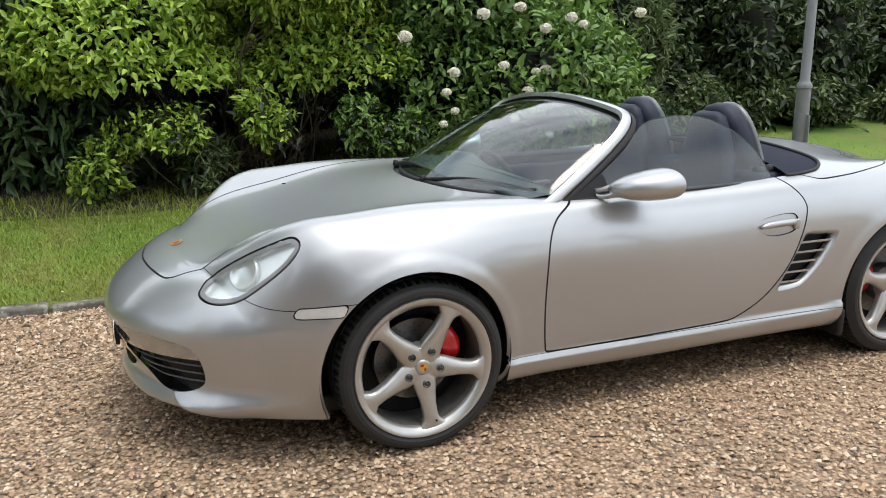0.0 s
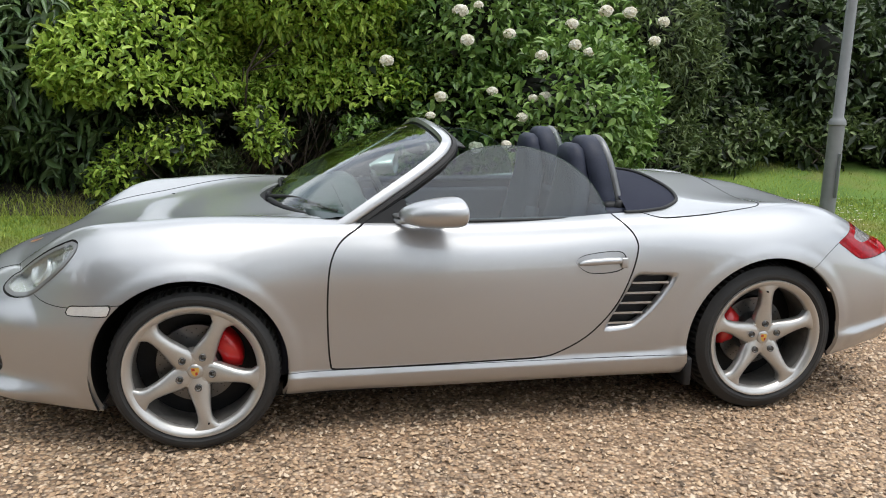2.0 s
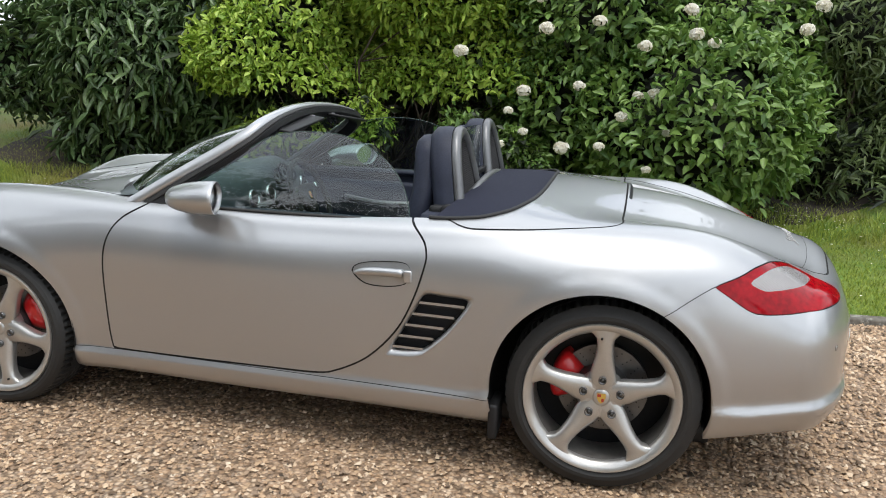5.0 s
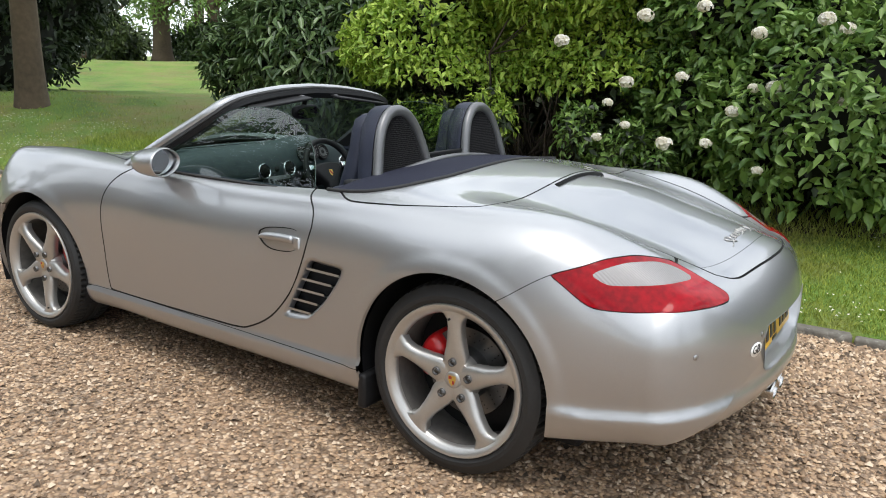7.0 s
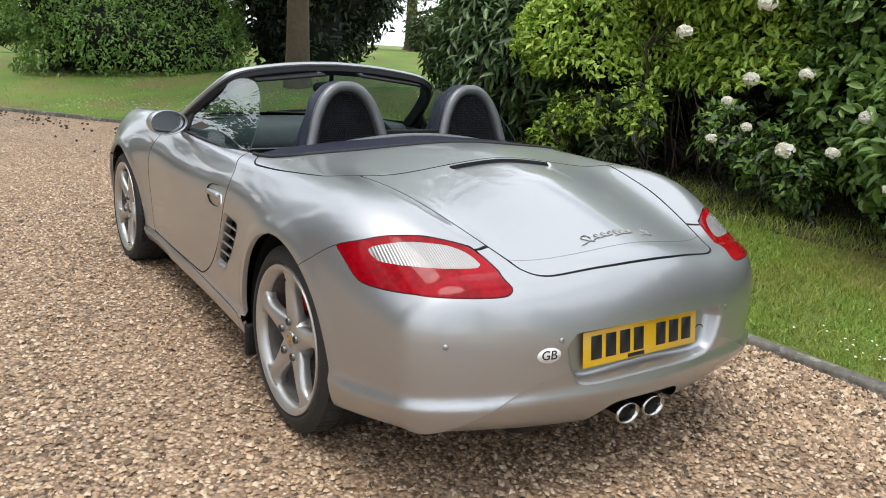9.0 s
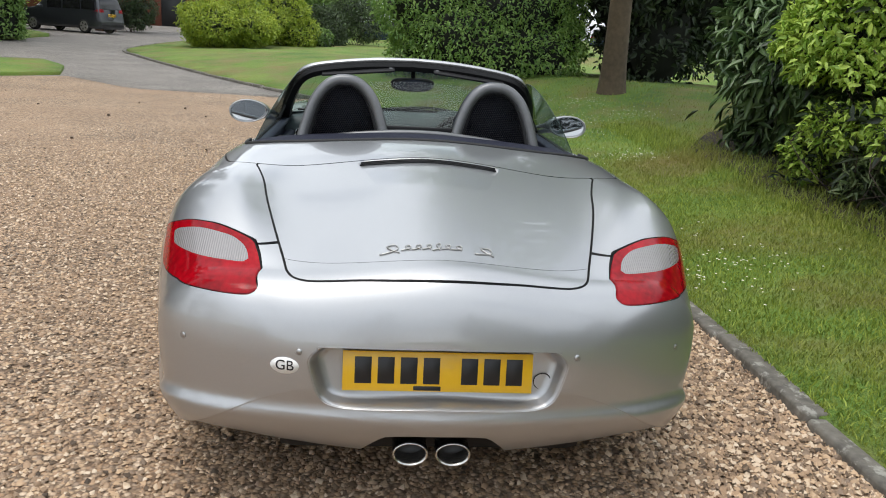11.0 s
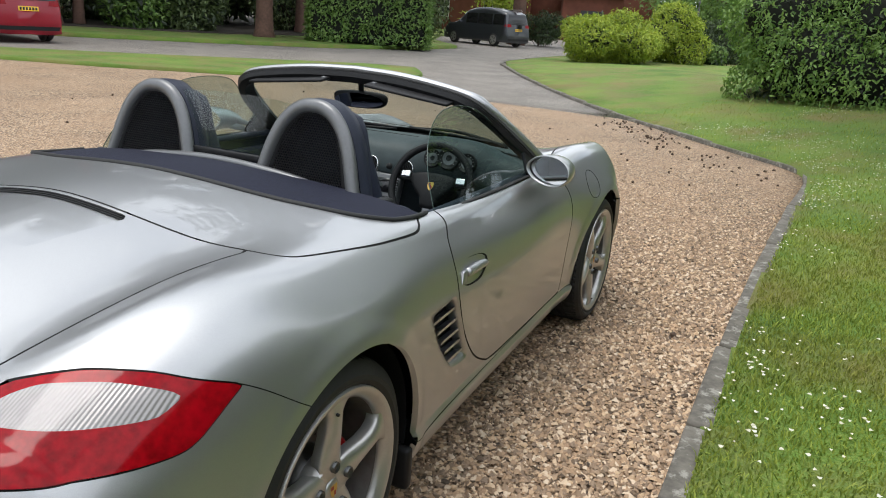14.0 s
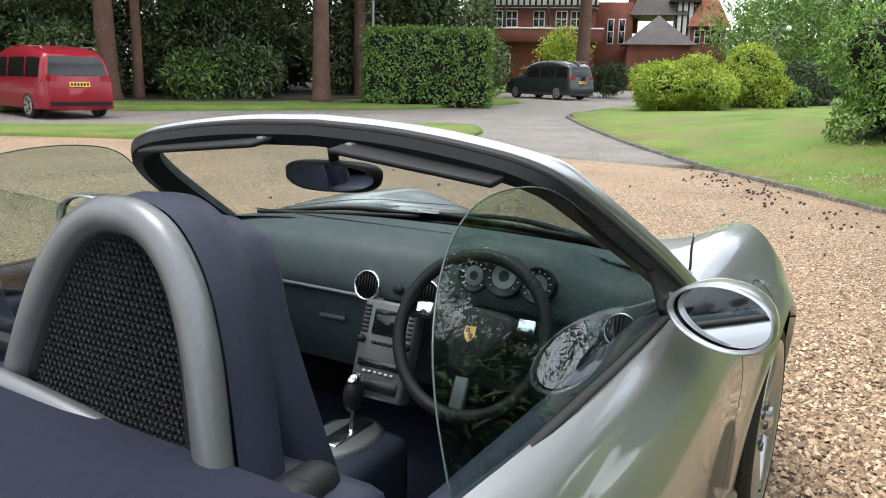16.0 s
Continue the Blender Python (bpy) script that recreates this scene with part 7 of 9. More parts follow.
def blades(n, x0, x1, y0, y1, seed, hmin, hmax, keep=None):
    r = np.random.default_rng(seed)
    x, y = r.uniform(x0, x1, n), r.uniform(y0, y1, n)
    if keep is not None:
        k = keep(x, y)
        x, y = x[k], y[k]
    n = len(x)
    z = lawn_h(x, y)
    a = r.uniform(0, 2 * np.pi, n)
    h = r.uniform(hmin, hmax, n)
    w = r.uniform(0.0022, 0.0045, n)
    lx, ly = r.normal(0, 0.5, n) * h, r.normal(0, 0.5, n) * h
    b = np.stack([x, y, z - 0.005], 1)
    s = np.stack([np.cos(a) * w, np.sin(a) * w, a * 0], 1)
    m = b + np.stack([lx * 0.35, ly * 0.35, h * 0.6], 1)
    t = b + np.stack([lx, ly, h * 0.95], 1)
    V = np.stack([b - s, b + s, m + s * 0.7, m - s * 0.7, t], 1).reshape(-1, 3)
    i = np.arange(n)[:, None] * 5
    F = np.concatenate([i + np.array([[0, 1, 2]]), i + np.array([[0, 2, 3]]), i + np.array([[3, 2, 4]])])
    return V, F


_lf = poly_field([(9.0, 1.74)] + [(x, y + 0.025) for x, y in KERB[1:]] + [(-60, -8), (-60, 60), (30, 60), (30, 1.8)], 260, False)
on_lawn = lambda x, y: _lf(x, y) < 0
thin = lambda cx, cy, w, sd: (lambda x, y: on_lawn(x, y) & (np.random.default_rng(sd).random(len(x)) < np.exp(-(np.hypot(x - cx, (y - cy) * 1.3) / w) ** 3)) & (np.hypot(x - cx, (y - cy) * 1.3) < w * 1.12))
V1, F1 = blades(100000, -9.5, 8.5, 1.54, 6.5, 4, 0.018, 0.05, thin(-0.8, 2.2, 6.5, 71))
V2, F2 = blades(40000, -15, -4, -5.0, 6.5, 5, 0.02, 0.06, thin(-8.0, 1.6, 5.0, 72))
V3, F3 = blades(9000, -7, 3.6, 3.0, 3.7, 6, 0.05, 0.13, on_lawn)
V4, F4 = blades(90000, -4.5, 5.5, 1.54, 3.3, 7, 0.015, 0.04, thin(0.8, 2.0, 4.8, 73))
scatter("grass_blades", np.concatenate([V1, V2, V3, V4]), np.concatenate([F1, F2 + len(V1), F3 + len(V1) + len(V2), F4 + len(V1) + len(V2) + len(V3)]), G_BLADE, "short green lawn grass with longer tufts", "grass")


def daisies(n, seed):
    """Small white flowers in drifts."""
    r = np.random.default_rng(seed)
    cs = np.stack([r.uniform(-12, 6, 26), r.uniform(0.2, 3.6, 26)], 1)
    k = r.integers(0, 26, n)
    p = cs[k] + r.normal(0, 0.28, (n, 2))
    p = p[on_lawn(p[:, 0], p[:, 1])]
    n = len(p)
    z = lawn_h(p[:, 0], p[:, 1]) + r.uniform(0.03, 0.055, n)
    c = np.stack([p[:, 0], p[:, 1], z], 1)
    V, F = [], []
    rad = r.uniform(0.005, 0.010, n)
    for q in range(7):
        a = 2 * np.pi * q / 7
        V.append(c + np.stack([np.cos(a) * rad, np.sin(a) * rad, 0.003 * np.sin(a * 2 + p[:, 0] * 50)], 1))
    V = np.stack(V, 1).reshape(-1, 3)
    F = np.arange(n * 7).reshape(n, 7)
    return V, F


v, f = daisies(2600, 8)
scatter("daisies", v, f, M_PETAL, "white daisies dotted over the lawn", "flowers")
# fallen cones and scraps where the kerb turns
crng = random.Random(9)
cone_mesh = []
for i in range(3):
    bm = lathe_bm([(0.0, 0.035), (0.010, 0.030), (0.017, 0.018), (0.019, 0.006), (0.014, -0.006), (0.0, -0.010)], 9)
    for v in bm.verts:
        v.co *= 1 + 0.35 * noise.noise(v.co * 90 + Vector((i, 0, 0)))
    me = bpy.data.meshes.new("pine_cone")
    bm.to_mesh(me)
    bm.free()
    me.materials.append(M_CONE)
    cone_mesh.append(me)
spots = [(-0.021, 1.198), (0.30, 1.25), (-1.2, 1.28)]
for i in range(105):
    u = crng.random() ** 0.8
    a, b = Vector((-6.6, 1.55)), Vector((-11.0, -1.1))
    p = a + (b - a) * u + Vector((crng.gauss(0.25, 0.35), crng.gauss(-0.28, 0.3)))
    spots.append((p.x, p.y))
for i in range(26):
    spots.append((crng.uniform(-10, -3), crng.uniform(-8, 1)))
for x, y in spots:
    if GFIELD(np.array([x]), np.array([y]))[0] > -0.12:
        continue
    o = new("pine_cone", crng.choice(cone_mesh))
    o.matrix_basis = Matrix.Translation((x, y, 0.010 + float(lift(x, y)))) @ Matrix.Rotation(crng.uniform(0, 6.28), 4, "Z") @ Matrix.Rotation(radians(80), 4, "X") @ Matrix.Scale(crng.uniform(0.45, 0.95), 4)
    tagged(o, "dark brown pine cone lying on the gravel", "pine cone", "fallen cones")
tw = part("twig", tube_bm(smooth_path([(2.05, -1.62, 0.012), (2.0, -1.52, 0.02), (1.9, -1.46, 0.016), (1.82, -1.5, 0.012)], 12), 0.004, 5), M_TWIG)
tagged(tw, "thin curved brown twig lying on gravel", "twig")

# ---- plants ----
def leaf_cloud(name, centres, normals, size, per, material, parent, rng, spread=0.12, droop=0.2, slim=0.42, label="", fold=0.25, full=False):
    """Leaves in small sprays round twig ends: each leaf is folded along its rib and pointed."""
    n = len(centres) * per
    c = np.repeat(np.asarray(centres), per, 0) + rng.normal(0, spread * 0.5, (n, 3))
    nn = np.repeat(np.asarray(normals), per, 0)
    d = nn * 0.55 + rng.normal(0, 0.75, (n, 3))
    d[:, 2] -= droop
    d /= np.linalg.norm(d, axis=1)[:, None] + 1e-9
    up = nn * 0.8 + np.array([0, 0, 0.9]) + rng.normal(0, 0.35, (n, 3))
    s = np.cross(d, up)
    s /= np.linalg.norm(s, axis=1)[:, None] + 1e-9
    u = np.cross(s, d)
    L = size * rng.uniform(0.6, 1.25, n)[:, None]
    W = L * slim * rng.uniform(0.8, 1.2, n)[:, None]
    base = c
    tip = c + d * L - u * L * 0.16
    if full:
        # an oval blade: two shoulders on either side of the rib
        sh = []
        for k, w in ((0.28, 0.46), (0.66, 0.40)):
            m = c + d * L * k - u * L * 0.03 * k
            sh += [m + s * W * w + u * W * fold, m - s * W * w + u * W * fold]
        V = np.stack([base, sh[0], sh[2], tip, sh[3], sh[1]], 1).reshape(-1, 3)
        i = np.arange(n) * 6
        F = np.concatenate([np.stack([i, i + 3, i + 2], 1), np.stack([i, i + 2, i + 1], 1), np.stack([i, i + 4, i + 3], 1), np.stack([i, i + 5, i + 4], 1)])
    else:
        mid = c + d * L * 0.45 - u * 0.02 * L
        l = mid + s * W * 0.5 + u * W * fold
        r = mid - s * W * 0.5 + u * W * fold
        V = np.stack([base, l, tip, r], 1).reshape(-1, 3)
        i = np.arange(n) * 4
        F = np.concatenate([np.stack([i, i + 2, i + 1], 1), np.stack([i, i + 3, i + 2], 1)])
    me = bpy.data.meshes.new(name)
    me.vertices.add(len(V))
    me.vertices.foreach_set("co", V.ravel())
    me.loops.add(len(F) * 3)
    me.loops.foreach_set("vertex_index", F.ravel().astype(np.int32))
    me.polygons.add(len(F))
    me.polygons.foreach_set("loop_start", np.arange(len(F), dtype=np.int32) * 3)
    me.polygons.foreach_set("loop_total", np.full(len(F), 3, dtype=np.int32))
    me.materials.append(material)
    me.update(calc_edges=True)
    ob = new(name, me)
    if parent is not None:
        under(ob, parent)
    if label:
        ob["label"] = label
    return ob


def lobes(rng, centre, radius, count, jitter):
    """Overlapping lumps that make an uneven crown."""
    out = []
    for _ in range(count):
        d = rng.normal(0, 1, 3)
        d /= np.linalg.norm(d)
        p = np.array(centre) + d * np.array(radius) * rng.uniform(0.25, 0.75) * (0.6 + jitter)
        out.append((p, np.array(radius) * rng.uniform(0.30, 0.55)))
    return out


def crown_points(rng, lumps, n, floor, cut=None, depth=0.25):
    """Points and outward normals over the lumps, only where no other lump covers them."""
    P, N = [], []
    w = np.array([r[0] * r[2] for _, r in lumps])
    pick = rng.choice(len(lumps), n * 3, p=w / w.sum())
    for k in pick:
        c, r = lumps[k]
        d = rng.normal(0, 1, 3)
        d /= np.linalg.norm(d)
        q = c + d * r * (1 - depth * rng.random() ** 2)
        if q[2] < floor or (cut is not None and not cut(q)):
            continue
        inside = False
        for j, (c2, r2) in enumerate(lumps):
            if j != k and (((q - c2) / (r2 * 0.86)) ** 2).sum() < 1:
                inside = True
                break
        if inside:
            continue
        P.append(q)
        N.append(d)
        if len(P) >= n:
            break
    return np.array(P), np.array(N)


def limbs(rng, base, lumps, radius, material, parent, name="branch", bend=0.2):
    """Branches from the base out into the lumps."""
    bm = None
    for c, r in lumps:
        a, b = np.array(base, float), np.array(c, float)
        a = a + rng.normal(0, 0.10, 3) * np.array([1, 1, 0])
        m = (a + b) / 2 + rng.normal(0, bend, 3) * np.array([1, 1, 0.4])
        pts = smooth_path([a, m, b], 7)
        bm = tube_bm(pts, list(np.linspace(radius, radius * 0.3, 7)), 5, bm)
        for _ in range(3):
            e = b + rng.normal(0, 1, 3) * r * 0.6
            bm = tube_bm(smooth_path([m, (m + e) / 2 + rng.normal(0, 0.08, 3), e], 5), list(np.linspace(radius * 0.4, radius * 0.12, 5)), 4, bm)
    return part(name, bm, material, parent)


G_LIME = leafy("lime_leaves", (0.19, 0.33, 0.04), (0.50, 0.64, 0.11), 0.5, 0.3)
G_MID = leafy("mid_leaves", (0.075, 0.16, 0.032), (0.235, 0.36, 0.085), 0.42, 0.25)
G_DARK = leafy("laurel_leaves", (0.04, 0.085, 0.027), (0.15, 0.23, 0.085), 0.35, 0.15)
G_WOOD = leafy("wood_leaves", (0.022, 0.045, 0.015), (0.08, 0.12, 0.04), 0.5, 0.2)
G_YELLOW = leafy("golden_leaves", (0.19, 0.29, 0.03), (0.47, 0.54, 0.06), 0.5, 0.3)
G_WILLOW = leafy("narrow_leaves", (0.065, 0.105, 0.037), (0.20, 0.26, 0.10), 0.45, 0.25)
# green darkened to carry the shade inside the crowns
G_SHADED = leafy("shaded_inner_leaves", (0.008, 0.016, 0.006), (0.03, 0.05, 0.016), 0.5, 0.1)
# near-black for the added cores that stand in for shade behind leaves
M_SHADE = plain("shade_core", (0.007, 0.009, 0.005), 0.95, grain=0.4, scale=6)


def bush(name, label, category, base, centre, radius, count, leaves, size, material, seed, per=6, floor=0.2, slim=0.42, spread=0.12, droop=0.2, cut=None, jitter=0.4, limb=0.022, group="", core=0.6, solid=0.0):
    rng = np.random.default_rng(seed)
    t = thing(name, label, category, group, at=base)
    lumps = lobes(rng, centre, radius, count, jitter)
    if limb:
        limbs(rng, base, lumps[: min(len(lumps), 14)], limb, M_TWIG, t)
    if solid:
        # added solid lumps, black in place of the shade between the leaves
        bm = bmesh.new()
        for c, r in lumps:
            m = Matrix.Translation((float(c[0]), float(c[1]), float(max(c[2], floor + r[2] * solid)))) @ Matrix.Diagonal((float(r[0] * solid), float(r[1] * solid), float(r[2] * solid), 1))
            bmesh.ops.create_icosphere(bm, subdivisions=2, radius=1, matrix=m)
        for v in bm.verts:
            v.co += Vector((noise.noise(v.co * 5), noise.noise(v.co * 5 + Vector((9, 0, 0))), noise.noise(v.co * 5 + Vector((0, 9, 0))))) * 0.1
        part("shade_core", bm, M_SHADE, t, "added black lumps standing in for shade inside the bush")
    P, N = crown_points(rng, lumps, leaves, floor, cut)
    leaf_cloud("foliage", P, N, size, per, material, t, rng, spread, droop, slim, full=solid > 0)
    # near-black inner leaves fill the depth, the crown's shade put into their colour
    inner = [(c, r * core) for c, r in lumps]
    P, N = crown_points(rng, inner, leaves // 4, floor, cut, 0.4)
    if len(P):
        leaf_cloud("shaded_foliage", P, N, size * 1.5, max(per - 2, 3), G_SHADED, t, rng, spread * 2, droop, slim)
    return t



def flower_head(parent, place, normal, size, rng):
    """A domed head of many tiny white florets."""
    n = 64
    d = rng.normal(0, 1, (n, 3)) + np.array(normal) * 1.1
    d /= np.linalg.norm(d, axis=1)[:, None]
    c = np.array(place) + d * size * np.array([1, 0.9, 0.72]) * rng.uniform(0.85, 1.05, (n, 1))
    t = np.cross(d, rng.normal(0, 1, (n, 3)))
    t /= np.linalg.norm(t, axis=1)[:, None]
    b = np.cross(d, t)
    r = size * 0.33
    V, F = [], []
    for k in range(5):
        a = 2 * math.pi * k / 5
        V.append(c + t * (r * math.cos(a)) + b * (r * math.sin(a)) + d * r * 0.2)
    V = np.stack(V, 1)
    V = np.concatenate([c[:, None, :] - d[:, None, :] * r * 0.1, V], 1).reshape(-1, 3)
    for i in range(n):
        for k in range(5):
            F.append((i * 6, i * 6 + 1 + k, i * 6 + 1 + (k + 1) % 5))
    raw("flower_head", V, F, M_PETAL, parent, "", smooth=False)


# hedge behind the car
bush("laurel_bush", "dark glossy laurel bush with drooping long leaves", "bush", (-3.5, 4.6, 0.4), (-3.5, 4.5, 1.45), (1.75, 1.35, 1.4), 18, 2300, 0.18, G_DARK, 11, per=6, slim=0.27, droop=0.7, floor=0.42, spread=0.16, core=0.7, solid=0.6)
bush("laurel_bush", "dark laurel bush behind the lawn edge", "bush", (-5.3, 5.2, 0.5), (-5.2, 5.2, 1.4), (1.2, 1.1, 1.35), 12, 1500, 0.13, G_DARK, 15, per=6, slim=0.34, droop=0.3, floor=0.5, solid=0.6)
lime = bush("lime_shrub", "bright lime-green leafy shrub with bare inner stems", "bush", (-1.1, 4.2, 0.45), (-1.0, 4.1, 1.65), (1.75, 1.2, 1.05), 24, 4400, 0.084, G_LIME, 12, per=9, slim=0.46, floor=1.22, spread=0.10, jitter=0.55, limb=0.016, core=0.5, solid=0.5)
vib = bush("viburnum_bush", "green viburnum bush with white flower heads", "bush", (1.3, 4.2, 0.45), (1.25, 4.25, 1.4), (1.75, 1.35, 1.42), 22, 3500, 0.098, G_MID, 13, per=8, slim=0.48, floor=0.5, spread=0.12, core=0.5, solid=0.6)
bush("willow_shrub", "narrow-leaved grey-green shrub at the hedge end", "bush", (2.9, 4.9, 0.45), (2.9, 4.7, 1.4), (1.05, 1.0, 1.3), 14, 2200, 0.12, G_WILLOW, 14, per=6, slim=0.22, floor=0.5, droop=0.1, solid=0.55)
frng = np.random.default_rng(77)
for x, y, z in ((0.61, 2.72, 1.73), (-0.03, 2.78, 1.56), (0.98, 2.80, 1.79), (0.44, 2.92, 1.28), (0.34, 2.84, 1.13), (0.45, 2.93, 0.97), (0.29, 2.80, 0.88), (1.29, 3.08, 1.27), (1.41, 3.12, 1.28), (1.18, 3.02, 1.11), (1.53, 3.2, 0.99), (1.31, 2.96, 1.63), (1.81, 3.15, 1.67),
                (1.68, 3.15, 1.73), (0.75, 2.93, 0.86), (2.55, 3.25, 1.95), (2.15, 3.1, 2.01), (1.39, 3.0, 0.72), (1.03, 2.98, 0.88), (0.55, 2.72, 1.95), (0.70, 2.74, 2.0), (1.62, 3.1, 1.90), (1.95, 3.15, 2.02), (2.45, 3.2, 1.78), (0.86, 2.85, 1.33), (1.86, 3.2, 1.2), (2.0, 3.2, 0.9)):
    flower_head(vib, (x, y - 0.25, z), (0, -1, 0.4), frng.uniform(0.036, 0.060), frng)
# leafy sprigs low in front of the hedge
for i, (x, y, z, r, m) in enumerate(((-1.7, 3.4, 0.75, 0.28, G_LIME), (-0.1, 3.45, 0.7, 0.32, G_MID), (-1.0, 3.35, 0.95, 0.22, G_LIME), (0.35, 3.3, 0.62, 0.3, G_MID), (-2.3, 3.5, 0.62, 0.3, G_LIME), (-1.45, 3.45, 0.55, 0.3, G_WILLOW))):
    bush("low_sprig", "low leafy sprig in front of the hedge", "plant", (x, y, 0.32), (x, y, z), (r, r, r * 1.1), 4, 120, 0.075 if m is not G_WILLOW else 0.11, m, 60 + i, per=6, slim=0.44 if m is not G_WILLOW else 0.2, floor=0.35, spread=0.08, limb=0.006, group="low sprigs")
# bare stems below the lime shrub
srng = np.random.default_rng(5)
for k in range(26):
    x = srng.uniform(-2.0, 0.2)
    a = np.array([-1.0 + (x + 1) * 0.45 + srng.normal(0, 0.1), 4.0 + srng.normal(0, 0.15), 0.4])
    b = np.array([x, 3.7 + srng.normal(0, 0.25), srng.uniform(1.1, 1.5)])
    part("stem", tube_bm(smooth_path([a, (a + b) / 2 + srng.normal(0, 0.08, 3), b], 7), list(np.linspace(0.012, 0.005, 7)), 5), M_TWIG, lime)
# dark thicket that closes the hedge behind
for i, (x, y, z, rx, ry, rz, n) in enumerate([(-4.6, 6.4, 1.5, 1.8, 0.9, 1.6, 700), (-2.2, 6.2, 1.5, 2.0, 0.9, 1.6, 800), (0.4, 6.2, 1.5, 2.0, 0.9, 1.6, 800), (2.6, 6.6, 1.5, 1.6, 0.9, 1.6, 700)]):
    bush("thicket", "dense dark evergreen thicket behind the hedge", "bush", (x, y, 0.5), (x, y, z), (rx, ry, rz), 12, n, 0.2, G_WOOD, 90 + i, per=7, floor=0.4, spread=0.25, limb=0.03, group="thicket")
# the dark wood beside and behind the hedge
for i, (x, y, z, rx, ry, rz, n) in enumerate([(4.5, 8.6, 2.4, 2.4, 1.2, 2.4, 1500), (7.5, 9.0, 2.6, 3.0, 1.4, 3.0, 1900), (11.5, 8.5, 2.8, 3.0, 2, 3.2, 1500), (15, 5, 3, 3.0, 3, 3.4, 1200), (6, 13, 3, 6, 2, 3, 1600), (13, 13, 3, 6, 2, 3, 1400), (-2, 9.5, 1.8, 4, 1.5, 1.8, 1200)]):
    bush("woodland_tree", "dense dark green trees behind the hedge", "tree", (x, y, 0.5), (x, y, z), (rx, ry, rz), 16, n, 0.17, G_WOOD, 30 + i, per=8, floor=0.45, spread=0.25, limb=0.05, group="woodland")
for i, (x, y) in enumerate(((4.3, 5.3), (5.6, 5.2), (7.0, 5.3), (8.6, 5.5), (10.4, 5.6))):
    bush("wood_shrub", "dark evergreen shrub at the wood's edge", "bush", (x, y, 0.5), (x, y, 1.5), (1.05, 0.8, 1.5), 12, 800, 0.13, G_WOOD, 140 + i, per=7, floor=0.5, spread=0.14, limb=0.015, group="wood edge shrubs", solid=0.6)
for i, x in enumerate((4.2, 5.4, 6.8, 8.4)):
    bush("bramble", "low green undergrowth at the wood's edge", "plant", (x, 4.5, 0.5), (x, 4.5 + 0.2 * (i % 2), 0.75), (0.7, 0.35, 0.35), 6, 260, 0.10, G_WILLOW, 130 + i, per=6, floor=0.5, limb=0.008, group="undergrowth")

# ---- lamp post by the hedge ----
post = thing("lamp_post", "grey painted lamp post with a stepped base", "lamp post", at=(4.01, 2.43, 0.15))
bm = lathe_bm([(0.0, 0.10), (0.088, 0.10), (0.088, 0.16), (0.068, 0.18), (0.066, 1.06), (0.075, 1.07), (0.075, 1.095), (0.060, 1.12), (0.047, 1.14), (0.041, 2.6), (0.036, 4.6), (0.0, 4.62)], 28, matrix=Matrix.Translation((4.01, 2.43, 0)))
part("shaft", bm, M_POST, post, angle=40)
part("access_door", box_bm(0.012, 0.075, 0.40, 0.004, at=(4.01, 2.363, 0.62), rot=None), M_POST, post)
part("lantern", lathe_bm([(0.0, 5.05), (0.10, 5.0), (0.13, 4.8), (0.07, 4.6), (0.0, 4.58)], 16, matrix=Matrix.Translation((4.01, 2.43, 0))), M_POST, post)


# ---- trees ----
def tree(name, label, base, height, radius, crown, material, seed, leaves=900, leaf=0.28, bare=0.45, lean=0.03, group="", limb_count=9, bark=M_BARK):
    """A tapered trunk, limbs and a broken crown of leaf sprays."""
    rng = np.random.default_rng(seed)
    t = thing(name, label, "tree", group, at=base)
    b = np.array(base, float)
    top = b + np.array([rng.normal(0, lean) * height, rng.normal(0, lean) * height, height])
    mid = (b + top) / 2 + np.array([rng.normal(0, lean), rng.normal(0, lean), 0]) * height * 0.3
    foot = b - np.array([0, 0, 0.3])
    pts = smooth_path([foot, (foot * 2 + mid) / 3, (foot + mid * 2) / 3, mid, (mid + top) / 2, top], 31)
    rad = radius * np.linspace(1.0, 0.35, 31)
    rad *= 1 + 0.55 * np.exp(-(pts[:, 2] - pts[0, 2]) / 0.35)
    part("trunk", tube_bm(pts, list(rad), 14), bark, t)
    if crown:
        lumps = []
        for k in range(limb_count):
            h = bare + (1 - bare) * (k + 0.5) / limb_count
            p = np.array([np.interp(h, np.linspace(0, 1, 31), pts[:, c]) for c in range(3)])
            a = k * 2.4 + rng.uniform(-0.4, 0.4)
            r = crown * (1.1 - 0.55 * h) * rng.uniform(0.7, 1.15)
            e = p + np.array([math.cos(a) * r, math.sin(a) * r, rng.uniform(0.0, 0.25) * crown])
            part("limb", tube_bm(smooth_path([p, (p + e) / 2 + rng.normal(0, 0.1, 3) * crown * 0.4, e], 7), list(np.linspace(radius * 0.32, radius * 0.06, 7)), 6), bark, t)
            lumps.append((e, np.array([1, 1, 0.7]) * crown * rng.uniform(0.32, 0.5)))
            lumps.append(((p + e) / 2, np.array([1, 1, 0.6]) * crown * rng.uniform(0.25, 0.4)))
        P, N = crown_points(rng, lumps, leaves, b[2] + 0.5, None, 0.5)
        leaf_cloud("crown", P, N, leaf, 8, material, t, rng, leaf * 2.2, 0.15, 0.4)
    return t


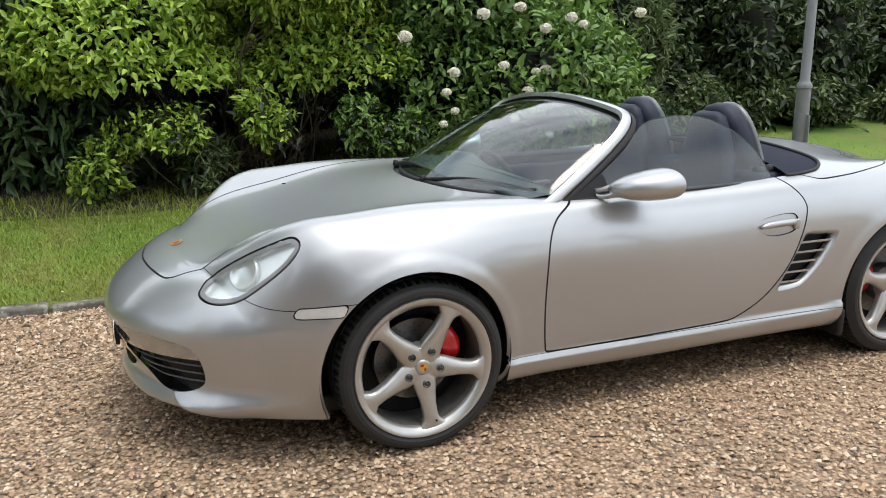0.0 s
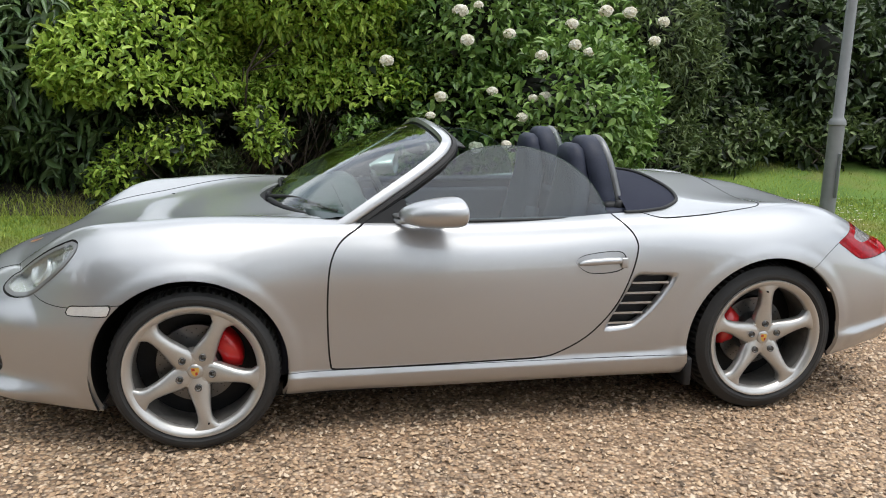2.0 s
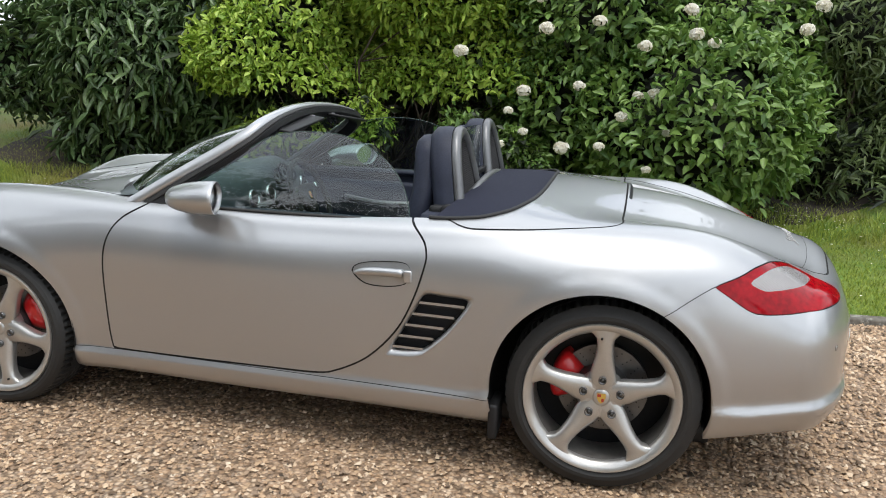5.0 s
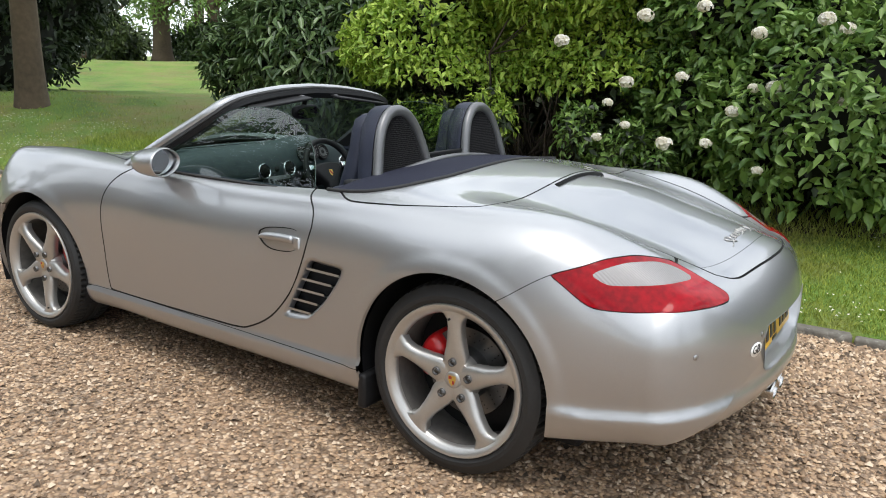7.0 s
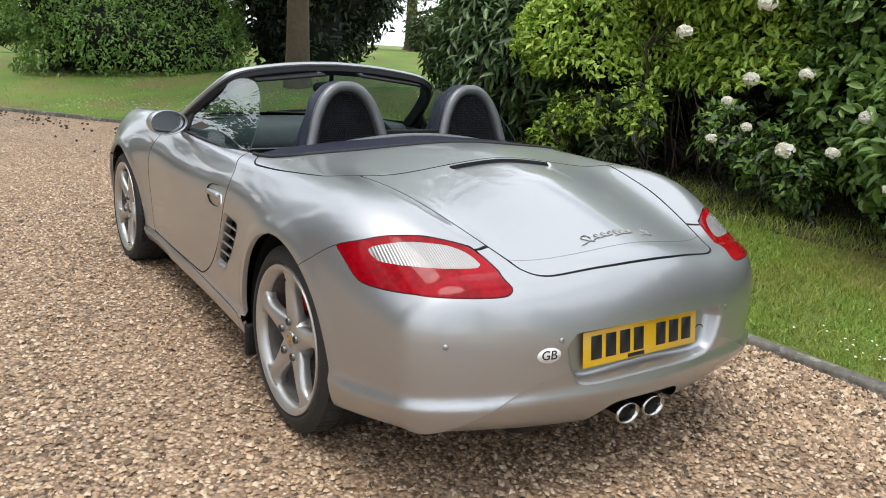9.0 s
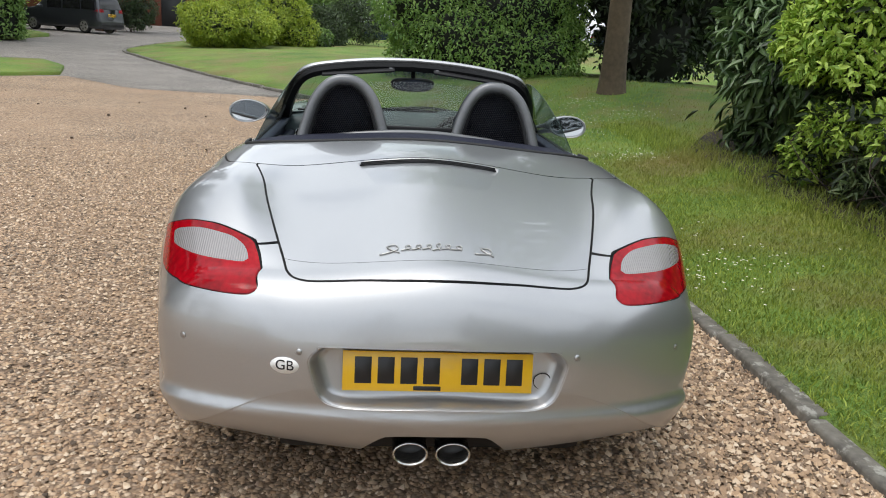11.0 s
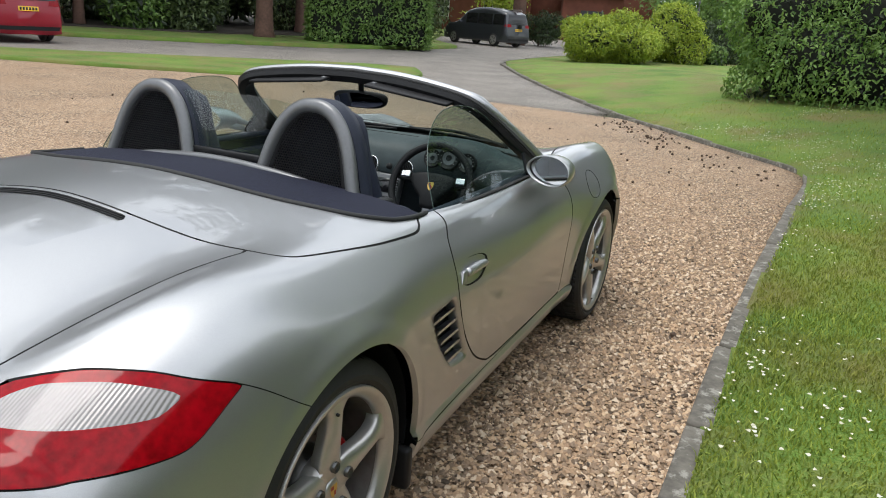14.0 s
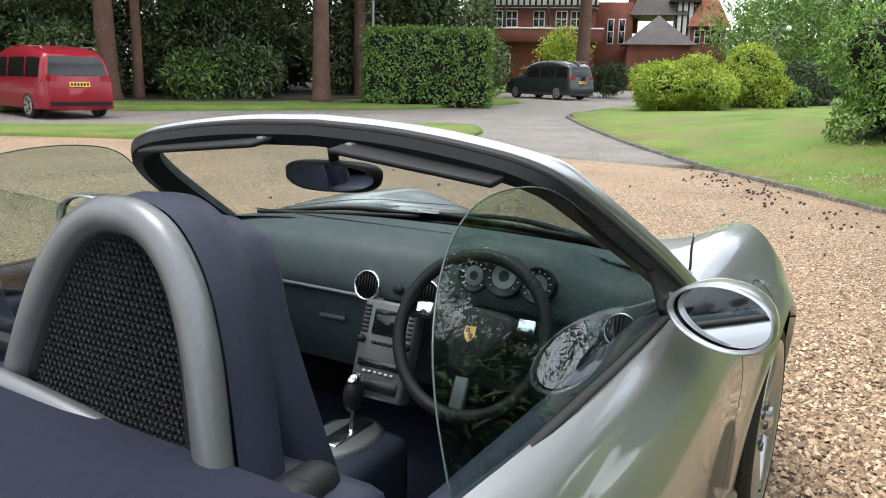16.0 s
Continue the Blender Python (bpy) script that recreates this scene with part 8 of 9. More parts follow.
def conifer(base, height, spread, seed, group="conifers", label="tall dark spruce with drooping branches"):
    rng = np.random.default_rng(seed)
    t = thing("conifer", label, "tree", group, at=base)
    b = np.array(base, float)
    part("trunk", tube_bm([b, b + np.array([0, 0, height])], [0.28, 0.03], 10), M_BARK, t)
    P, N = [], []
    for k in range(int(height * 5)):
        u = rng.random() ** 0.8
        z = 0.08 + 0.9 * u
        a = rng.uniform(0, 2 * math.pi)
        r = spread * (1 - u) ** 0.85 * rng.uniform(0.6, 1.1)
        for q in np.linspace(0.25, 1, 9):
            P.append(b + np.array([math.cos(a) * r * q, math.sin(a) * r * q, z * height - 0.25 * r * q * q + rng.normal(0, 0.05)]))
            N.append((math.cos(a), math.sin(a), -0.1))
    leaf_cloud("crown", np.array(P), np.array(N), 0.34, 9, G_WOOD, t, rng, 0.30, 0.35, 0.22)
    return t


tree("lawn_tree", "bare-trunked tree standing on the lawn", (-9.5, 3.9, float(lawn_h(-9.5, 3.9)[0])), 10.0, 0.215, 4.2, G_MID, 201, leaves=2400, leaf=0.22, bare=0.48, lean=0.006, limb_count=13)
G_LAUREL = leafy("fresh_laurel_leaves", (0.085, 0.19, 0.034), (0.25, 0.39, 0.08), 0.42, 0.25)
# yew green taken down to near black, its deep shade put into the colour
G_YEW = leafy("shaded_yew_leaves", (0.012, 0.025, 0.010), (0.045, 0.07, 0.025), 0.5, 0.1)
# trees on the far bank
for i, (x, y, z, h, r, c, m) in enumerate([(-33, 24.5, 1.2, 12, 0.5, 4.0, G_MID), (-30, 25.5, 1.25, 13, 0.38, 3.5, G_MID), (-42, 22, 1.2, 12, 0.55, 5.0, G_MID), (-48, 30, 1.2, 12, 0.5, 6.0, G_MID), (-38, 31, 1.2, 10, 0.4, 5.0, G_WILLOW), (-26, 33, 1.2, 11, 0.4, 4.5, G_MID), (-52, 18, 0.8, 13, 0.5, 6.0, G_MID)]):
    tree("parkland_tree", "spring tree with thin foliage on the far bank", (x, y, z), h, r, c, m, 210 + i, leaves=620, leaf=0.3, bare=0.22, group="parkland trees")
for i, (x, y, r) in enumerate([(-30, 25.5, 1.3), (-38, 25, 1.5), (-35, 28, 1.2), (-44, 30, 1.6), (-36, 34, 1.4), (-50, 24, 1.8), (-24, 38, 1.8), (-40, 40, 2.0)]):
    bush("far_shrub", "pale green shrub on the distant bank", "bush", (x, y, 1.2), (x, y, 1.2 + r * 0.6), (r, r, r * 0.8), 8, 350, 0.35, G_WILLOW if i % 2 else G_WOOD, 240 + i, per=7, floor=1.1, spread=0.4, limb=0.03, group="far shrubs")

# big rounded hedge beyond the corner of the drive
bush("clipped_laurel", "large rounded broad-leaved evergreen hedge on the lawn", "bush", (-14.2, 2.35, 0.45), (-14.2, 2.35, 1.42), (2.25, 2.5, 1.62), 34, 6400, 0.092, G_LAUREL, 301, per=7, slim=0.42, droop=0.5, floor=0.42, spread=0.11, limb=0.03, jitter=0.32, solid=0.7)
bush("dark_yew", "dark evergreen yew behind the rounded hedge", "bush", (-14.5, 6.2, 0.5), (-14.6, 6.2, 3.3), (2.2, 2.6, 3.6), 16, 1500, 0.18, G_YEW, 302, per=7, floor=0.5, spread=0.2, limb=0.03, solid=0.8)
bush("dark_yew", "dark evergreen yew behind the rounded hedge", "bush", (-17.5, 3.5, 0.5), (-17.5, 3.6, 2.8), (2.2, 2.4, 2.9), 14, 1200, 0.19, G_YEW, 303, per=7, floor=0.5, spread=0.2, limb=0.03, solid=0.8)
# golden shrubs and small evergreens on the lawn by the lane
bush("golden_shrub", "bright golden-green clipped shrub", "bush", (-26.9, -5.9, 0.25), (-26.9, -5.9, 1.22), (1.95, 1.95, 1.18), 18, 3200, 0.12, G_YELLOW, 311, per=6, floor=0.12, jitter=0.3, limb=0.015)
bush("golden_shrub", "golden-green shrub with darker foot", "bush", (-30.2, -3.95, 0.3), (-30.2, -3.95, 1.3), (1.5, 1.5, 1.2), 12, 1900, 0.12, G_YELLOW, 312, per=6, floor=0.12, jitter=0.3, limb=0.015)
for i, (x, y, r, h, m) in enumerate([(-42.0, -13.6, 1.2, 2.3, G_WOOD), (-34.5, -2.5, 1.3, 2.1, G_WOOD), (-36.5, -1.2, 1.6, 2.6, G_WOOD), (-32.0, -2.7, 0.7, 1.0, G_MID), (-24.5, 1.5, 1.3, 1.6, G_MID)]):
    bush("evergreen_shrub", "small dark rounded evergreen on the lawn", "bush", (x, y, 0.3), (x, y, 0.25 + h * 0.5), (r, r, h * 0.5), 10, 800, 0.13, m, 320 + i, per=6, floor=0.15, spread=0.12, limb=0.015, group="lawn evergreens")
# square-cut hedge across the lane
bh = thing("box_hedge", "square-clipped dark green hedge across the lane", "hedge", at=(-25.2, -15.0, 0.3))
hr = np.random.default_rng(331)
n = 3600
q = hr.uniform(-1, 1, (n, 3))
ax = hr.integers(0, 3, n)
sgn = np.where(hr.random(n) < 0.5, -1, 1)
nn = np.zeros((n, 3))
for i in range(n):
    q[i, ax[i]] = sgn[i] if not (ax[i] == 2 and sgn[i] < 0) else 1
    nn[i, ax[i]] = q[i, ax[i]]
q *= np.array([1.1, 2.35, 1.35]) * (1 - 0.04 * np.abs(hr.normal(0, 1, (n, 1))))
ca, sa = math.cos(radians(28)), math.sin(radians(28))
R = np.array([[ca, -sa, 0], [sa, ca, 0], [0, 0, 1]])
leaf_cloud("foliage", q @ R.T + np.array([-25.2, -15.0, 1.66]), nn @ R.T, 0.15, 6, G_MID, bh, hr, 0.13, 0.2, 0.45)
# added black block behind the leaves, in place of the hedge's inner shade
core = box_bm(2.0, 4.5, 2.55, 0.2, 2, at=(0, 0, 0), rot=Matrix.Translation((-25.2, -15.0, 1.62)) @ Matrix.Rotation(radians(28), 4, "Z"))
part("shade_core", core, M_SHADE, bh)
G_LANE = leafy("lane_leaves", (0.035, 0.062, 0.022), (0.17, 0.22, 0.08), 0.5, 0.25)
# trunks and wood across the lane
for i, (x, y, r, h) in enumerate([(-22.9, -18.4, 0.34, 16), (-17.5, -23.7, 0.37, 16), (-19.0, -24.0, 0.20, 14), (-41.0, -14.7, 0.40, 17), (-12, -27, 0.35, 15), (-29, -21, 0.30, 15)]):
    tree("redwood", "tall straight reddish-brown trunk at the lane", (x, y, 0.1 + float(lift(x, y))), h + 5, r, 4.2, G_WOOD, 340 + i, leaves=900, leaf=0.55, bare=0.45, lean=0.008, group="lane trees", bark=M_REDBARK)
for i, (x, y, z, rx, ry, rz, nl, m) in enumerate([(-14, -31, 4, 4.5, 2, 4.5, 1400, G_WOOD), (-20, -28, 3.6, 4, 2, 4.2, 1600, G_WOOD), (-25, -25.5, 3.6, 3.6, 2, 4.0, 1500, G_WOOD), (-30, -22.5, 3.4, 3.0, 2, 4.0, 1300, G_WOOD), (-34, -21, 3.6, 2.6, 2, 4.0, 1100, G_WOOD), (-9, -36, 4, 5, 2, 5, 1100, G_WOOD), (-22.5, -22.0, 1.3, 1.6, 1.0, 1.4, 700, G_WILLOW), (-17, -25, 1.3, 1.6, 1.2, 1.5, 600, G_WILLOW), (-20.5, -22.6, 1.0, 1.2, 1.0, 1.1, 500, G_MID),
        (-35, -18.6, 2.6, 1.8, 1.8, 2.8, 900, G_WILLOW), (-25, -30, 11, 9, 3, 7, 1900, G_WOOD), (-14, -36, 11, 9, 3, 7, 1700, G_WOOD), (-38, -26, 10, 7, 3, 8, 1500, G_WOOD)]):
    bush("wood_edge", "mixed evergreen wood across the lane", "tree", (x, y, 0.1), (x, y, z), (rx, ry, rz), 16, nl, 0.24, G_LANE if m is G_WOOD else m, 360 + i, per=8, floor=0.15, spread=0.35, limb=0.06, group="wood across the lane")
for i, (x, y, z, rx, rz) in enumerate([(-12, -44, 9, 9, 11), (-24, -40, 9, 8, 11), (-35, -34, 9, 7, 11), (-45, -30, 7.5, 6, 9), (-2, -46, 8, 9, 10), (-52, -34, 6, 6, 7), (-18, -32, 2, 6, 2.4), (-28, -28, 2, 6, 2.4), (-36, -25, 2, 4, 2.4)]):
    bush("far_wood", "dense dark wood behind the lane", "tree", (x, y, 0.1), (x, y, z), (rx, 3, rz), 14, 1500, 0.60, G_LANE, 700 + i, per=7, floor=0.2, spread=0.5, limb=0.05, group="wood across the lane")
tree("light_tree", "small fresh green tree by the house", (-45.5, -17.5, 0.1), 3.6, 0.12, 1.7, G_YELLOW, 381, leaves=500, leaf=0.25, bare=0.3)
tree("chestnut_tree", "broad spreading chestnut tree beyond the lawn", (-56, -3.0, 0.2), 11, 0.5, 6.5, G_MID, 382, leaves=3000, leaf=0.34, bare=0.12, limb_count=16)
tree("chestnut_tree", "broad spreading tree beyond the lawn", (-60, 6.0, 0.2), 12, 0.5, 6.5, G_MID, 383, leaves=2400, leaf=0.36, bare=0.12, limb_count=14)
# conifers behind the viewpoint, mirrored in the car's glass and flanks
for i, (x, y, h, sp) in enumerate([(-4.5, -17, 13, 3.4), (0.4, -14.5, 20, 5.4), (7.5, -19, 9, 3.2), (12.5, -19, 9, 3.6), (18, -13, 9, 3.5), (20, -4, 11, 3.6), (-8.5, -22, 14, 3.6), (22, 6, 12, 3.4)]):
    conifer((x, y, 0.0), h, sp, 400 + i)
# modern lantern on the lawn and a thin pole by the hedge
sl = thing("street_lamp", "dark street lamp with a swan-neck lantern", "street lamp", at=(-34.8, -3.9, 0.1))
part("pole", tube_bm(smooth_path([(-34.8, -3.9, 0.0), (-34.8, -3.9, 2.6), (-34.8, -3.88, 3.45), (-34.8, -3.72, 3.72), (-34.8, -3.5, 3.62)], 20), list(np.linspace(0.06, 0.035, 20)), 8), M_SLAT, sl)
part("lantern", lathe_bm([(0.0, 0.14), (0.08, 0.12), (0.12, 0.0), (0.05, -0.06), (0.0, -0.06)], 14, matrix=Matrix.Translation((-34.8, -3.48, 3.52))), M_WHITE, sl)
tp = thing("thin_pole", "thin dark lamp pole at the lane verge", "pole", at=(-23.8, -16.6, 0.1))
part("pole", tube_bm([(-23.8, -16.6, 0.05), (-23.8, -16.6, 1.2), (-23.8, -16.6, 6.5)], [0.075, 0.05, 0.04], 10), M_POST, tp)


# ---- other cars ----
def van(name, label, at, heading, paint, length=4.85, width=1.88, height=1.74, group="", plate=True):
    """A people carrier: shaped body, glass, wheels, lamps and trim."""
    t = thing(name, label, "car", group)
    hl, hw = length / 2, width / 2
    M = Matrix.Translation(at) @ Matrix.Rotation(radians(heading), 4, "Z")
    k = height / 1.74
    prof_top = cubic([-hl, -hl + 0.06, -hl + 0.35, -hl + 0.75, 0.3, 0.95, 1.45, hl - 0.25, hl], [0.55 * k, 0.95 * k, 1.60 * k, 1.70 * k, 1.70 * k, 1.45 * k, 1.06 * k, 0.86 * k, 0.55 * k])
    xs = np.concatenate([np.linspace(-hl, -hl + 0.5, 12), np.linspace(-hl + 0.55, hl - 0.3, 40), np.linspace(hl - 0.26, hl, 9)])
    V, F = [], []
    belt = 0.98 * k
    nv = 15
    for x in xs:
        zt = float(prof_top(x))
        e = 1 - 0.12 * max(0, (abs(x) - hl + 0.45) / 0.45) ** 2
        pts = [(0.0, 0.22), (hw * 0.90, 0.22), (hw * 0.985, 0.36), (hw, 0.60), (hw * 0.985, min(0.80, zt - 0.1)), (hw * 0.965, min(belt, zt - 0.04)), (hw * 0.88, min(belt + (zt - belt) * 0.6, zt - 0.02) if zt > belt else zt - 0.015), (hw * 0.76, zt - 0.02 if zt > belt + 0.2 else zt - 0.005), (hw * 0.55, zt), (0.0, zt + 0.02)]
        p = smooth_path([(a * e, b) for a, b in pts], nv)
        V += [(x, a, b) for a, b in p] + [(x, -a, b) for a, b in p[::-1]]
    m = 2 * nv
    for i in range(len(xs) - 1):
        for j in range(m):
            F.append((i * m + j, i * m + (j + 1) % m, (i + 1) * m + (j + 1) % m, (i + 1) * m + j))
    F.append(tuple(range(m))[::-1])
    F.append(tuple((len(xs) - 1) * m + j for j in range(m)))
    body = raw("body", V, F, paint, None)
    body.matrix_basis = M
    under(body, t)
    tree_b = BVHTree.FromPolygons([Vector(v) for v in V], F)

    def stick(nm, pts, way, mat, off=0.006, lab="", thick=0.012):
        """A panel laid on the body: its outline is cast along way."""
        bm = bmesh.new()
        ring = []
        for q, e in zip(pts, pts[1:] + pts[:1]):
            ring += [Vector(q).lerp(Vector(e), k / 5) for k in range(5)]
        c = sum(ring, Vector()) / len(ring)
        cast = lambda q: tree_b.ray_cast(q - Vector(way) * 4, Vector(way))[0]
        rows = []
        for u in (1.0, 0.75, 0.5, 0.25):
            row = []
            for q in ring:
                p = cast(c.lerp(q, u))
                row.append(bm.verts.new((p if p is not None else c.lerp(q, u)) - Vector(way) * off))
            rows.append(row)
        p = cast(c)
        vc = bm.verts.new((p if p is not None else c) - Vector(way) * off)
        m_ = len(ring)
        for r0, r1 in zip(rows, rows[1:]):
            for k in range(m_):
                bm.faces.new((r0[k], r0[(k + 1) % m_], r1[(k + 1) % m_], r1[k]))
        for k in range(m_):
            bm.faces.new((rows[-1][k], rows[-1][(k + 1) % m_], vc))
        bmesh.ops.recalc_face_normals(bm, faces=bm.faces)
        o = part(nm, bm, mat, None, lab)
        o.matrix_basis = M
        under(o, t)
        return o
    for s in (-1, 1):
        w = (0, -s, 0)
        for a, b in ((-hl + 0.28, -hl + 1.05), (-hl + 1.12, -hl + 2.15), (-hl + 2.22, -hl + 3.1)):
            zt = lambda x: min(1.50 * k, float(prof_top(x)) - 0.14)
            stick("side_window", [(a, s * hw, 1.02 * k), (b, s * hw, 1.02 * k), (b, s * hw, zt(b)), ((a + b) / 2, s * hw, zt((a + b) / 2)), (a + 0.06, s * hw, zt(a + 0.1))], w, M_GLOSSBLACK)
        for xw in (-hl + 0.92, hl - 0.92):
            bm = lathe_bm([(0.0, 0.02), (0.06, 0.03), (0.19, 0.015), (0.215, 0.03), (0.235, 0.01), (0.30, 0.02), (0.325, -0.03), (0.325, -0.18), (0.0, -0.18)], 32)
            for f in bm.faces:
                r = f.calc_center_median().to_2d().length
                f.material_index = 0 if r > 0.225 else 1
            o = part("wheel", bm, [M_RUBBER, M_ALLOY], None, "alloy wheel with black tyre")
            o.matrix_basis = M @ Matrix.Translation((xw, s * (hw - 0.01), 0.325)) @ Matrix.Rotation(radians(-90 * s), 4, "X")
            under(o, t)
            for q in range(5):
                sp = part("spoke_gap", box_bm(0.10, 0.05, 0.004, 0.01, 1, at=(0.135, 0, 0.024)), M_BLACK, None)
                sp.matrix_basis = o.matrix_basis @ Matrix.Rotation(2 * math.pi * q / 5, 4, "Z")
                under(sp, o)
        stick("tail_lamp", [(-hl, s * (hw - 0.02), 0.92 * k), (-hl, s * (hw - 0.42), 0.93 * k), (-hl, s * (hw - 0.38), 1.06 * k), (-hl, s * (hw - 0.10), 1.08 * k)], (1, 0, 0), M_REDLENS, 0.01)
        stick("headlamp", [(hl, s * (hw - 0.15), 0.66), (hl, s * (hw - 0.5), 0.62), (hl, s * (hw - 0.5), 0.72), (hl, s * (hw - 0.2), 0.80)], (-1, 0, 0), M_CLEARLENS, 0.01)
        o = part("roof_rail", tube_bm([(-hl + 0.5, s * 0.66, 1.70 * k), (-hl + 0.6, s * 0.66, 1.76 * k), (0.1, s * 0.66, 1.76 * k), (0.3, s * 0.66, 1.69 * k)], 0.016, 6), M_ALLOY, None)
        o.matrix_basis = M
        under(o, t)
        mr = part("door_mirror", box_bm(0.10, 0.20, 0.14, 0.04, at=(hl - 1.55, s * (hw + 0.09), 1.05 * k)), paint, None)
        mr.matrix_basis = M
        under(mr, t)
    stick("rear_window", [(-hl, -hw * 0.80, 1.06 * k), (-hl, hw * 0.80, 1.06 * k), (-hl, hw * 0.68, 1.53 * k), (-hl, -hw * 0.68, 1.53 * k)], (1, 0, 0), M_GLOSSBLACK, 0.012)
    stick("windscreen", [(hl, -hw * 0.72, 1.12 * k), (hl, hw * 0.72, 1.12 * k), (hl, hw * 0.6, 1.58 * k), (hl, -hw * 0.6, 1.58 * k)], (-1, 0, 0), M_GLOSSBLACK, 0.012)
    stick("rear_bumper_strip", [(-hl, -hw * 0.8, 0.32), (-hl, hw * 0.8, 0.32), (-hl, hw * 0.84, 0.42), (-hl, -hw * 0.84, 0.42)], (1, 0, 0), M_BLACK, 0.012)
    if plate:
        pl = stick("number_plate", [(-hl, -0.26, 0.80), (-hl, 0.26, 0.80), (-hl, 0.26, 0.915), (-hl, -0.26, 0.915)], (1, 0, 0), M_YELLOW, 0.02)
        for q in range(6):
            bq = part("bar", box_bm(0.004, 0.05, 0.07, 0, at=(0, -0.2 + q * 0.08, 0.857)), M_INK, None)
            p, _, _, _ = tree_b.ray_cast(Vector((-hl - 2, 0, 0.857)), Vector((1, 0, 0)))
            bq.matrix_basis = M @ Matrix.Translation(((p.x if p else -hl) - 0.023, 0, 0))
            under(bq, pl)
    return t


M_RED = plain("red_car_paint", (0.27, 0.004, 0.018), 0.3, 0.0, coat=0.2, grain=0.05)
M_DKGREY = plain("dark_grey_car_paint", (0.035, 0.038, 0.045), 0.3, 0.4, coat=0.9, grain=0.05)
M_BLUE = plain("blue_car_paint", (0.03, 0.05, 0.11), 0.3, 0.3, coat=0.9, grain=0.05)
hd = radians(259)
van("red_people_carrier", "red people carrier parked beside the lane", (-11.6 + 2.4 * math.cos(hd), -17.0 + 2.4 * math.sin(hd), float(lift(-11.9, -19.0)) - 0.01), 259, M_RED, 4.85, 1.90, 1.76)
van("dark_grey_van", "dark grey people carrier parked at the house", (-37.6, -15.2, float(lift(-37.6, -15.2)) - 0.005), 247, M_DKGREY, 4.9, 1.84, 1.86)
van("blue_car", "blue car parked far beyond the lawn", (-46, 15.6, 0.75), 100, M_BLUE, 4.4, 1.8, 1.5, "far parked cars")
van("blue_car", "blue car parked beyond the big hedge", (-47, 3.2, 0.25), 60, M_BLUE, 4.3, 1.8, 1.48, "far parked cars")
van("blue_car", "blue car parked beyond the big hedge", (-50, 1.0, 0.25), 60, M_BLUE, 4.3, 1.8, 1.48, "far parked cars")


# ---- the house ----
house = thing("country_house", "red-brick country house with black and white timbering", "house", at=(-60.9, -21.5, 0.4))
HM = Matrix(((-0.342, 0.940, 0, -60.9), (0.940, 0.342, 0, -21.5), (0, 0, 1, 0.3), (0, 0, 0, 1)))


def hpart(name, u0, u1, w0, w1, z0, z1, mat, label="", parent=house, bevel=0.03):
    """A block of the house: u across the front, w towards the drive, z up."""
    o = part(name, box_bm(u1 - u0, w1 - w0, z1 - z0, bevel, 1, at=((u0 + u1) / 2, (w0 + w1) / 2, (z0 + z1) / 2)), mat, None, label)
    o.matrix_basis = HM
    return under(o, parent)


def hwindow(u, z, w, h, front, panes=2, mat=M_RENDER):
    f = hpart("window", u - w / 2, u + w / 2, front, front + 0.10, z - h / 2, z + h / 2, mat, "white framed window")
    for i in range(panes):
        for j in range(2):
            a, b = u - w / 2 + 0.08 + i * (w - 0.08) / panes, u - w / 2 + (i + 1) * (w - 0.08) / panes
            hpart("pane", a, b, front + 0.09, front + 0.115, z - h / 2 + 0.08 + j * (h - 0.08) / 2, z - h / 2 + (j + 1) * (h - 0.08) / 2, M_GLOSSBLACK, "", f, 0)
    return f


def hroof(name, pts, ridge, mat, label=""):
    """A pitched or pointed roof over an eaves outline."""
    bm = bmesh.new()
    lo = [bm.verts.new(p) for p in pts]
    hi = [bm.verts.new(p) for p in ridge]
    bm.faces.new(lo[::-1])
    if len(hi) == 1:
        for a, b in zip(lo, lo[1:] + lo[:1]):
            bm.faces.new((a, b, hi[0]))
    else:
        bm.faces.new((lo[0], lo[1], hi[0]))
        bm.faces.new((lo[1], lo[2], hi[1], hi[0]))
        bm.faces.new((lo[2], lo[3], hi[1]))
        bm.faces.new((lo[3], lo[0], hi[0], hi[1]))
    bmesh.ops.recalc_face_normals(bm, faces=bm.faces)
    o = part(name, bm, mat, None, label, smooth=False)
    o.matrix_basis = HM
    return under(o, house)


hpart("wall", -9.5, 0.3, -9, 0, 0, 6.6, M_BRICK, "red brick wall")
hpart("balcony", -9.5, 0.9, 0, 1.2, 3.9, 4.9, M_BRICK, "brick balcony front")
hpart("balcony_coping", -9.6, 1.0, -0.02, 1.28, 4.9, 5.02, M_RENDER)
hpart("jettied_storey", -9.7, 0.5, -9, 0.7, 6.6, 9.6, M_RENDER, "white rendered upper storey with black timbers")
for k in range(22):
    hpart("timber", -9.7 + k * 0.47, -9.54 + k * 0.47, 0.68, 0.76, 6.6, 9.6, M_TIMBER, "", house, 0)
for z in (6.6, 7.4, 8.4):
    hpart("timber", -9.7, 0.5, 0.70, 0.80, z, z + 0.18, M_TIMBER, "", house, 0)
for u in (-7.6, -6.4, -4.2, -2.4, -1.2):
    hwindow(u, 5.75, 0.95, 1.3, 0.02)
for u in (-6.8, -3.2, -1.0):
    hwindow(u, 2.2, 0.8, 1.6, 0.02)
for u in (-7.0, -3.5):
    hpart("oak_post", u, u + 0.18, 0.9, 1.1, 5.0, 6.7, M_TIMBER)
